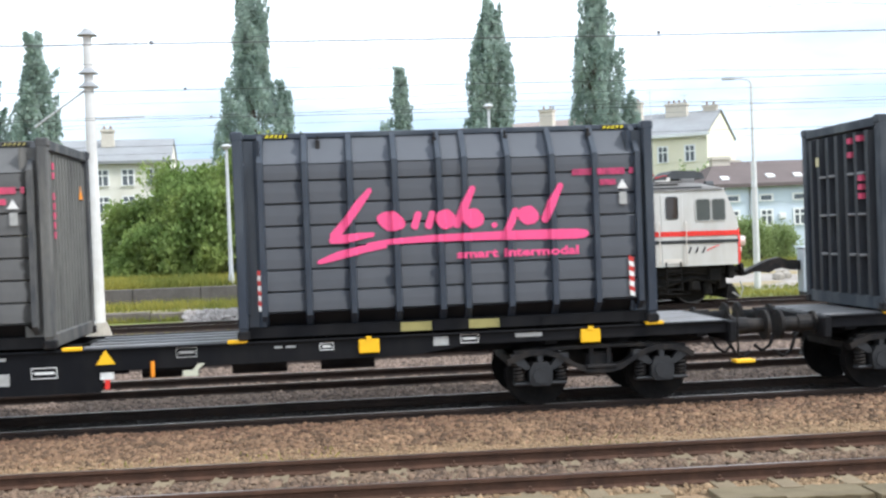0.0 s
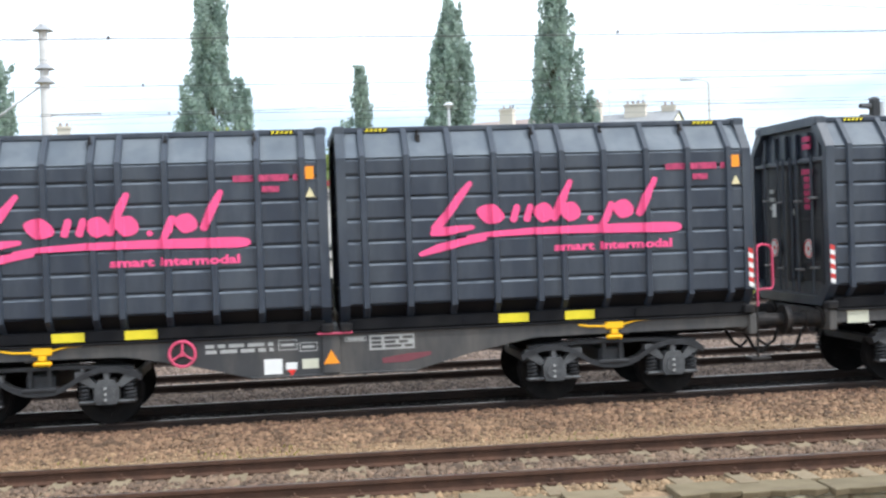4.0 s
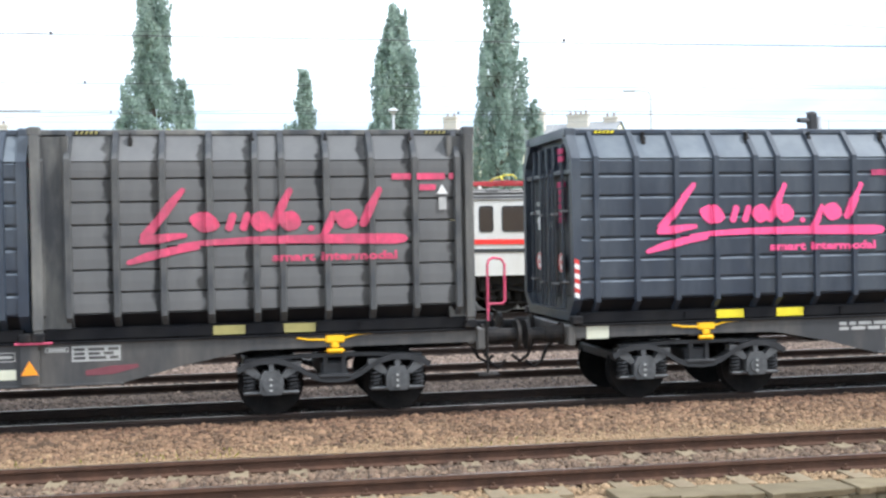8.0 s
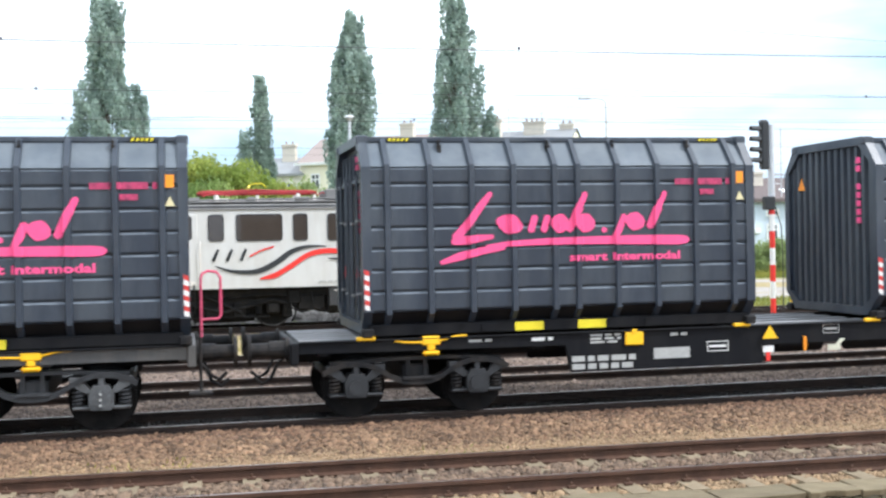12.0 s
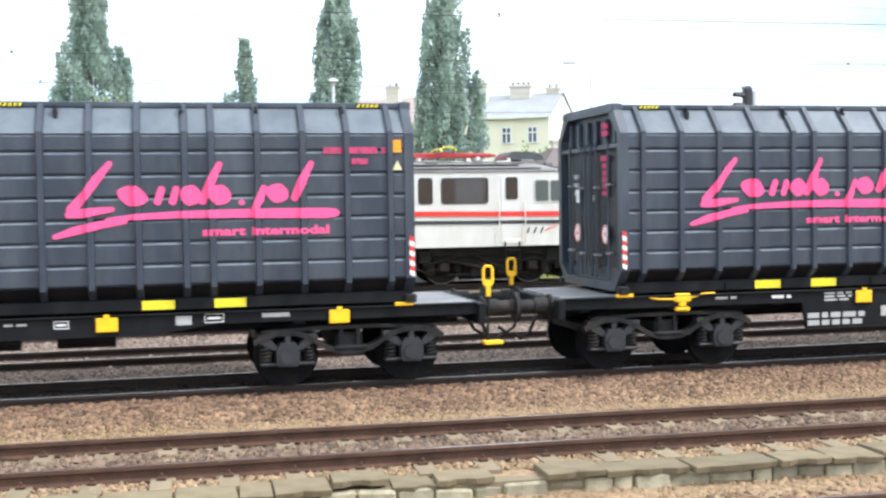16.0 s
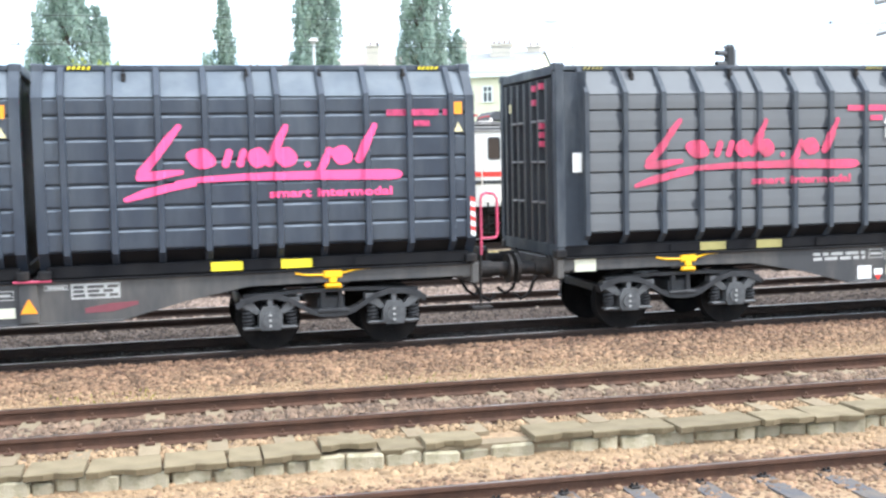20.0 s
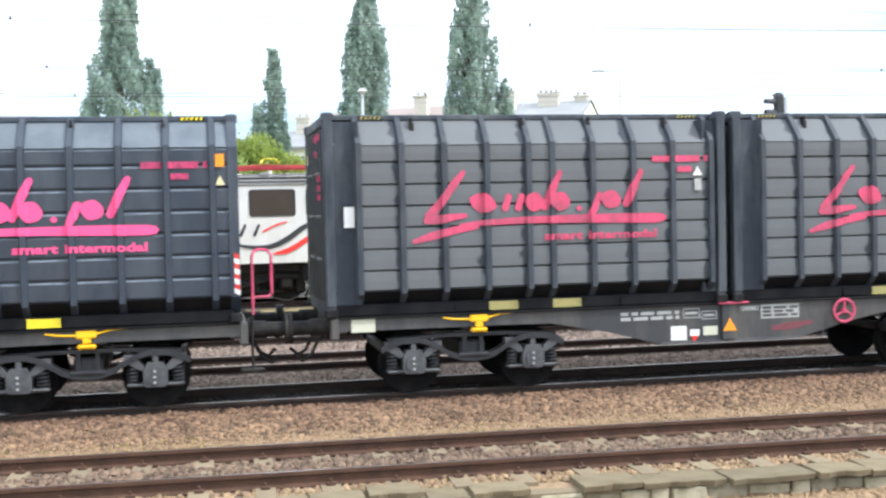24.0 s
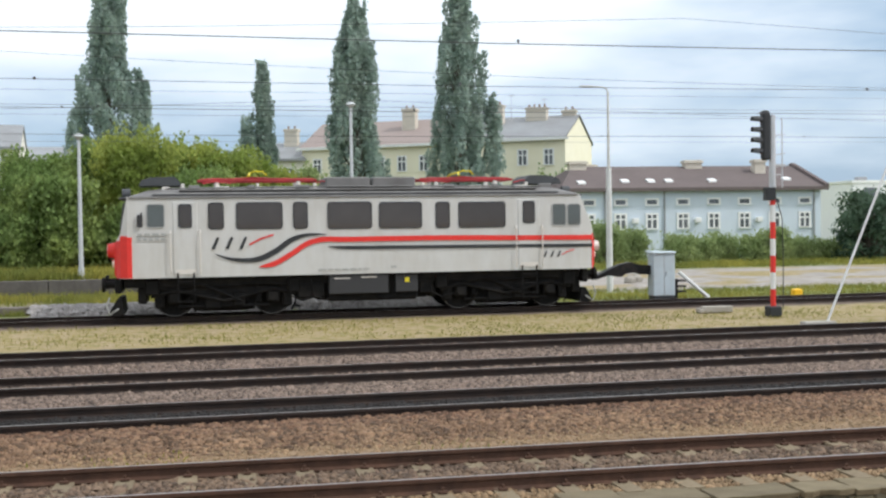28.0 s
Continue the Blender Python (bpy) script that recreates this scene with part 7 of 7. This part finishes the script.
rb = thing("relay_cabinet", "pale grey-blue relay cabinet on a dark plinth", "cabinet", (14.55, 40.2, -0.17))
CABINET = mat("pale blue grey cabinet paint", rgb((188, 200, 206)), 0.5, grain=5, vary=0.06, stain=rgb((160, 168, 170)), stain_scale=1.4, stain_amount=0.5)
part("body", Shape().box(-0.42, 0.42, -0.3, 0.3, 0.2, 1.74, 0.03), CABINET, rb)
part("lid", Shape().box(-0.46, 0.46, -0.35, 0.35, 1.73, 1.84, 0.04), CABINET, rb)
part("plinth", Shape().box(-0.4, 0.4, -0.28, 0.28, 0, 0.24, 0.02), SIGNAL_BLACK, rb)
part("door_seam", Shape().box(-0.012, 0.012, -0.305, -0.3, 0.25, 1.70), SIGNAL_GREY, rb)
part("door_handle", Shape().box(0.06, 0.09, -0.33, -0.3, 0.95, 1.1, 0.01), SIGNAL_GREY, rb)

bs = thing("buffer_stop", "old dark buffer stop with white painted struts", "buffer stop", (13.0, 40.4, -0.17))
part("beam", Shape().prism([(-1.7, 0.98), (-0.85, 1.0), (-0.6, 1.12), (-0.3, 1.26), (0.0, 1.38), (0.4, 1.46), (0.7, 1.36), (1.5, 1.30), (1.5, 0.98), (0.8, 1.0), (0.55, 1.08), (0.2, 1.04), (0.0, 0.92), (-0.5, 0.98), (-0.9, 0.86), (-1.7, 0.86)], -0.25, 0.25, "y"), IRON, bs)
part("beam_end", Shape().cyl((-1.7, 0, 0.92), (-1.9, 0, 0.92), 0.15, n=12), IRON, bs)
part("leg", Shape().box(1.25, 1.5, -0.15, 0.15, 0, 1.1, 0.02), IRON, bs)
part("strut", Shape().cyl((2.3, 0, 1.05), (3.3, -0.4, 0.1), 0.07, n=10), PALE_PAINT, bs, "white painted strut")
part("slatted_rest", Shape().box(2.1, 2.5, -0.2, 0.2, 0.3, 0.36).box(2.1, 2.5, -0.2, 0.2, 0.5, 0.56).box(2.1, 2.5, -0.2, 0.2, 0.7, 0.76).box(2.12, 2.2, -0.15, 0.15, 0, 0.8), IRON, bs)
for sx, sy in ((17.3, 52.2), (17.9, 53.0)):
    rk = tagged(part("boulder", Shape().box(-0.3, 0.3, -0.25, 0.25, -0.1, 0.42, 0.16), CONC_PALE, None, at=pose(sx, sy, -0.17, 4, 6, 25)), "pale broken concrete lump in grass", "concrete lump")
yb = thing("yellow_track_box", "small yellow box beside the siding", "track box", (19.75, 40.0, -0.17))
part("body", Shape().box(-0.18, 0.18, -0.15, 0.15, 0.05, 0.35, 0.04), YELLOW, yb)
part("foot", Shape().box(-0.1, 0.1, -0.1, 0.1, 0, 0.06), IRON, yb)
tb = thing("cable_trough", "pale concrete cable trough cover by the rail", "trough", (14.35, 34.6, -0.17))
part("cover", Shape().box(-0.5, 0.5, -0.15, 0.15, 0, 0.2, 0.02), CONC_PALE, tb)
part("cover_end", Shape().box(-0.62, -0.5, -0.2, 0.2, 0, 0.14, 0.02), CONC_PALE, tb)


def catenary_mast(x, y, h, label):
    t = thing("catenary_mast", label, "catenary mast", (x, y, -0.17))
    part("pole", Shape().cyl((0, 0, 0.4), (0, 0, h), 0.2, 0.12, n=14), PALE_PAINT, t)
    part("footing", Shape().cyl((0, 0, 0), (0, 0, 0.55), 0.42, 0.24, n=14), CONC_PALE, t)
    for z in (h - 0.1, h - 1.2, h - 1.6):
        part("insulator_cap", Shape().cyl((0, 0, z - 0.1), (0, 0, z + 0.06), 0.3, 0.12, n=14), SIGNAL_GREY, t)
    part("bracket", Shape().tube([(0, 0, h - 2.6), (1.6, -0.2, h - 2.62)], 0.03).tube([(0, 0, h - 1.7), (-1.6, 0, h - 2.8)], 0.03), GALV, t)
    return t


catenary_mast(-8.95, 33.6, 9.1, "white painted catenary mast with dark insulators")
lm = thing("lattice_mast", "pale lattice catenary mast with brackets", "catenary mast", (19.6, 30.2, -0.17))
for dx in (-0.28, 0.28):
    for dy in (-0.2, 0.2):
        part("leg", Shape().box(dx - 0.035, dx + 0.035, dy - 0.035, dy + 0.035, 0, 9.6), GALV, lm)
for i in range(16):
    s = 1 if i % 2 else -1
    part("lacing", Shape().tube([(-0.28 * s, -0.2, i * 0.6), (0.28 * s, -0.2, i * 0.6 + 0.6)], 0.018, 5), GALV, lm)
for z in (6.4, 7.3, 8.1):
    part("bracket", Shape().tube([(-0.3, 0, z), (-1.1, 0, z + 0.05)], 0.03).cyl((-1.1, 0, z - 0.1), (-0.75, 0, z - 0.02), 0.09, n=8), SIGNAL_GREY, lm)
part("footing", Shape().box(-0.5, 0.5, -0.45, 0.45, 0, 0.35, 0.04), CONC_PALE, lm)
gy = thing("guy_stay", "white guy stay anchored in a concrete block", "guy stay", (14.75, 28.6, -0.17))
part("anchor", Shape().box(-0.45, 0.45, -0.2, 0.2, 0, 0.2, 0.03), CONC_PALE, gy)
part("stay", Shape().cyl((0.25, 0, 0.15), (5.0, 1.4, 9.5), 0.035, n=8), PALE_PAINT, gy)

# ---- wires ----
WIRE = mat("dull copper wire", rgb((92, 92, 94)), 0.5, 0.5, grain=4, vary=0.1, bump=0)


def overhead(y, contact, messenger, span, phase, r):
    t = thing("overhead_line", "thin contact wire under a sagging carrying cable", "overhead wire", (0, 0, 0), "overhead lines")
    xs = [-90 + i * 5.0 for i in range(45)]
    sag = [messenger - 0.75 * (1 - (2 * (((x - phase) / span) % 1) - 1) ** 2) for x in xs]
    part("contact_wire", Shape().tube([(x, y, contact + 0.02 * math.sin(x)) for x in xs], r, 6), WIRE, t)
    part("carrying_cable", Shape().tube([(x, y, z) for x, z in zip(xs, sag)], r * 0.7, 6), WIRE, t)
    for x in (-12.0, -2.6, 5.3, 14.2, 22.0):
        part("wire_clamp", Shape().box(x - 0.02, x + 0.02, y - 0.015, y + 0.015, contact, contact + 0.05), WIRE, t)


overhead(17.72, 5.67, 6.95, 62, 10, 0.008)
overhead(21.74, 5.48, 6.9, 62, 10, 0.0055)
overhead(26.38, 5.44, 6.85, 62, -8, 0.006)
overhead(37.66, 5.75, 7.0, 62, 6, 0.007)
for y, z in ((31.0, 6.4), (44.0, 7.4), (44.0, 8.3), (52.0, 7.0)):
    w = thing("feeder_wire", "single bare feeder wire across the sky", "overhead wire", (0, 0, 0), "overhead lines")
    part("wire", Shape().tube([(-100 + i * 10, y, z - 0.4 + 0.0006 * (i * 10 - 95) ** 2 * 0.06) for i in range(23)], 0.005, 5), WIRE, w)

# ---- buildings ----
PLASTER_Y = mat("pale yellow plaster", rgb((238, 232, 210)), 0.9, grain=1.5, vary=0.06, stain=rgb((226, 218, 190)), stain_scale=0.2, stain_amount=0.5, bump=0.1)
PLASTER_B = mat("pale blue grey plaster", rgb((208, 218, 228)), 0.9, grain=1.5, vary=0.05, stain=rgb((194, 203, 212)), stain_scale=0.25, stain_amount=0.5, bump=0.1)
PLASTER_W = mat("off-white plaster", rgb((234, 230, 220)), 0.9, grain=1.5, vary=0.06, stain=rgb((196, 190, 178)), stain_scale=0.2, stain_amount=0.5, bump=0.1)
ROOF_BROWN = mat("brown roof tiles", rgb((112, 102, 100)), 0.95, gloss=0.15, grain=3, vary=0.12, stain=rgb((98, 90, 88)), stain_scale=0.4, stain_amount=0.5, bump=0.3, bump_scale=6)
ROOF_TIN = mat("grey tin roof", rgb((150, 152, 154)), 0.6, 0.2, grain=2, vary=0.12, stain=rgb((124, 122, 120)), stain_scale=0.3, stain_amount=0.5, bump=0.1)
ROOF_RED = mat("faded red brown roof", rgb((152, 138, 132)), 0.8, grain=3, vary=0.12, bump=0.2)
FRAME_W = mat("white window frame", rgb((236, 236, 234)), 0.6, grain=3, vary=0.05, bump=0)
PANE = glass("far window pane", rgb((98, 102, 106)), 0.1)
CHIMNEY = mat("pale rendered chimney", rgb((206, 198, 184)), 0.9, grain=3, vary=0.12, bump=0.1)


def far_window(house, x, z, w, h, bars=True):
    """A sash window let into a wall whose outside lies at y = 0 and faces -y."""
    s = Shape().box(x - w / 2 - 0.16, x + w / 2 + 0.16, -0.06, 0.02, z + h, z + h + 0.14).box(x - w / 2 - 0.16, x - w / 2, -0.06, 0.02, z, z + h).box(x + w / 2, x + w / 2 + 0.16, -0.06, 0.02, z, z + h)
    if bars:
        s.box(x - 0.06, x + 0.06, -0.05, 0.02, z, z + h).box(x - w / 2, x + w / 2, -0.05, 0.02, z + h * 0.62, z + h * 0.62 + 0.12)
    o = part("window", s, FRAME_W, house)
    part("pane", Shape().box(x - w / 2, x + w / 2, -0.02, 0.02, z, z + h), PANE, o)
    part("sill", Shape().box(x - w / 2 - 0.15, x + w / 2 + 0.15, -0.14, 0.02, z - 0.1, z), FRAME_W, o)


def chimney(house, x, y, z0, z1, w=0.9, d=0.7, pots=2):
    s = part("chimney", Shape().box(x - w / 2, x + w / 2, y - d / 2, y + d / 2, z0, z1).box(x - w / 2 - 0.1, x + w / 2 + 0.1, y - d / 2 - 0.1, y + d / 2 + 0.1, z1 - 0.25, z1 - 0.05), CHIMNEY, house)
    for i in range(pots):
        px = x - w / 2 + (i + 0.5) * w / pots
        part("chimney_pot", Shape().cyl((px, y, z1), (px, y, z1 + 0.35), 0.12, n=8), ROOF_RED, s)


def gable_house(name, label, at, turn, length, depth, eave, ridge, wall, roof, hips=0.0, plain_end=False):
    """Walls from x = -length to 0 along the front, depth behind it; the roof's ridge runs along x."""
    h = thing(name, label, "building", pose(at[0], at[1], -0.35, 0, 0, turn))
    pts = [(0, 0), (depth, 0), (depth, eave), (depth / 2, ridge - 0.15 if not hips else eave), (0, eave)]
    part("wall", Shape().prism(pts, -length, 0), wall, h)
    o = 0.45
    e = eave - 0.12
    g = o if hips else 0.12
    r = [(-length - g, -o, e), (g, -o, e), (g, depth + o, e), (-length - g, depth + o, e), (-length - g + hips, depth / 2, ridge), (g - (0.0 if plain_end else hips), depth / 2, ridge)]
    rf = [(0, 1, 5, 4), (1, 2, 5), (2, 3, 4, 5), (3, 0, 4)] if hips else [(0, 1, 5, 4), (2, 3, 4, 5)]
    s = Shape().add(r, rf).add([(x, y, z + 0.18) for x, y, z in r], rf)
    part("roof", s, roof, h)
    if plain_end:
        part("verge", Shape().prism([(-o, e + 0.1), (depth / 2, ridge + 0.1), (depth + o, e + 0.1), (depth + o, e + 0.4), (depth / 2, ridge + 0.4), (-o, e + 0.4)], g - 0.3, g + 0.05), roof, h)
        part("gable_wall", Shape().prism([(0, eave), (depth, eave), (depth / 2, ridge)], -0.4, 0), wall, h)
    part("eaves_board", Shape().box(-length - o, o, -o - 0.06, -o + 0.02, e - 0.1, e + 0.18), FRAME_W if wall is PLASTER_Y else roof, h)
    return h


yh = gable_house("yellow_house", "long pale yellow tenement house with chimneys and tin roof", (29.9, 110), -29, 13.5, 12.0, 11.6, 14.2, PLASTER_Y, ROOF_TIN)
for z in (9.0, 5.7, 2.4):
    for i in range(5):
        far_window(yh, -1.7 - 2.7 * i, z, 0.8, 1.45)
chimney(yh, -4.2, 5.0, 12.6, 15.2, 2.2, 0.9, 4)
chimney(yh, -8.0, 4.2, 12.4, 15.6, 0.8, 0.8, 1)
chimney(yh, -1.0, 6.0, 13.6, 14.9, 1.4, 0.7, 2)
chimney(yh, -11.5, 6.0, 13.0, 15.3, 1.2, 0.8, 2)
for x, z in ((-7.0, 16.8), (-3.4, 16.2)):
    part("antenna", Shape().tube([(x, 5, 13.4), (x, 5, z)], 0.03, 5).tube([(x - 0.4, 5, z - 0.2), (x + 0.4, 5, z - 0.2)], 0.02, 5), GALV, yh)
yh2 = gable_house("yellow_house", "pale yellow tenement house with a faded red roof", (18.0, 116.8), -29, 15.5, 11.0, 11.5, 14.4, PLASTER_Y, ROOF_RED)
for z in (8.8, 5.6, 2.4):
    for i in range(6):
        far_window(yh2, -1.4 - 2.45 * i, z, 0.78, 1.45)
chimney(yh2, -4.2, 3.4, 12.0, 15.6, 1.5, 0.9, 2)
chimney(yh2, -12.4, 4.0, 12.4, 15.0, 1.4, 0.9, 2)
yh3 = gable_house("grey_house", "dull grey house with dark roof behind poplars", (4.6, 124), -20, 9.0, 10.0, 10.4, 12.4, PLASTER_W, ROOF_TIN)
for z in (8.0, 5.0, 2.2):
    for i in range(3):
        far_window(yh3, -1.6 - 2.6 * i, z, 1.0, 1.4)
chimney(yh3, -2.6, 4.0, 11.4, 14.0, 1.5, 0.9, 2)

gb = gable_house("railway_building", "long pale blue-grey building with a brown tiled roof", (44.0, 85), 0, 21.0, 11.0, 5.68, 7.5, PLASTER_B, ROOF_BROWN, hips=2.6, plain_end=True)
for i in range(8):
    x = -1.36 - 2.53 * i
    far_window(gb, x, 4.46, 0.8, 0.34, False)
    far_window(gb, x, 2.6, 0.72, 1.05)
    if i in (2, 4, 6):
        part("air_unit", Shape().box(x + 0.9, x + 1.4, -0.35, -0.02, 3.0, 3.4, 0.04), FRAME_W, gb)
for x in (-0.6, -4.1, -13.0, -17.8, -21.4):
    part("drainpipe", Shape().cyl((x, -0.08, 0), (x, -0.08, 5.5), 0.07, n=8), SIGNAL_GREY, gb)
for x, z in ((-2.2, 6.3), (-8.6, 6.2), (-12.2, 6.2), (-13.7, 6.2), (-15.8, 6.2), (-19.4, 6.1)):
    k = (z - 5.68) / 1.9 * 5.95 - 0.45
    part("roof_light", Shape().add([(x + dx, k + dy, z + dz + 0.32 * dy) for dz in (0, 0.2) for dx, dy in ((-0.3, -0.3), (0.3, -0.3), (0.3, 0.3), (-0.3, 0.3))], [(4, 5, 6, 7), (0, 1, 5, 4), (1, 2, 6, 5), (3, 0, 4, 7)]), FRAME_W, gb)
chimney(gb, -18.6, 5.0, 6.8, 8.1, 1.4, 0.9, 0)
chimney(gb, -17.0, 6.5, 6.8, 7.9, 0.8, 0.8, 0)
chimney(gb, -8.7, 5.2, 7.0, 8.15, 1.4, 0.9, 0)
chimney(gb, -3.6, 3.6, 6.2, 8.1, 0.9, 0.8, 0)

ap = thing("apartment_house", "low white modern apartment house with grey window bays", "building", pose(72.5, 132, -0.15))
part("wall", Shape().box(0, 46, 0, 14, 0, 7.4), FRAME_W, ap)
part("parapet", Shape().box(-0.15, 46.15, -0.15, 14.15, 7.4, 7.7), FRAME_W, ap)
for r, z in enumerate((1.2, 3.4, 5.3)):
    for i in range(12):
        x = 1.6 + 3.3 * i
        o = part("window", Shape().box(x - 0.1, x + 1.5, -0.06, 0.02, z - 0.1, z + 1.5), SIGNAL_GREY, ap)
        part("pane", Shape().box(x, x + 1.4, -0.09, -0.05, z, z + 1.4), PANE, o)
for x in (3, 8, 12, 19, 25, 33):
    part("roof_vent", Shape().box(x, x + 1.3, 4, 5, 7.7, 8.3, 0.05), SIGNAL_GREY, ap)
part("low_wing", Shape().box(0, 8, -6, -2, 0, 2.3), FRAME_W, ap)

wh = gable_house("white_tenement", "tall off-white tenement house with pale tin roof", (-21.5, 108), 8, 17.0, 12.0, 10.6, 13.0, PLASTER_W, ROOF_TIN)
for z in (8.4, 5.9, 3.4, 1.0):
    for i in range(7):
        far_window(wh, -1.6 - 2.3 * i, z, 0.95, 1.4)
chimney(wh, -6.0, 4.0, 11.6, 14.0, 1.2, 0.9, 2)
chimney(wh, -11.5, 5.0, 11.8, 13.9, 0.9, 0.9, 1)
part("annex", Shape().box(-8, 4, -4, -1, 0, 2.0), CONC_PALE, wh)
wl2 = gable_house("low_house", "low pale house with a flat tin roof beyond the shrubs", (-14.5, 120), 4, 16.0, 9.0, 10.2, 11.6, PLASTER_W, ROOF_TIN)
for i in range(6):
    far_window(wl2, -1.6 - 2.3 * i, 8.0, 0.95, 1.4)

# streets, trees and lineside posts, turned about the camera's spot to suit its heading
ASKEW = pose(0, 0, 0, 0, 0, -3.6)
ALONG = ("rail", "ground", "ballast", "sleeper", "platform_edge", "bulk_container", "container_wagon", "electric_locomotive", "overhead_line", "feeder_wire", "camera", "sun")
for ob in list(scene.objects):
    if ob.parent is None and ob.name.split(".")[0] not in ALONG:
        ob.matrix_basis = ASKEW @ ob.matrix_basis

motions()
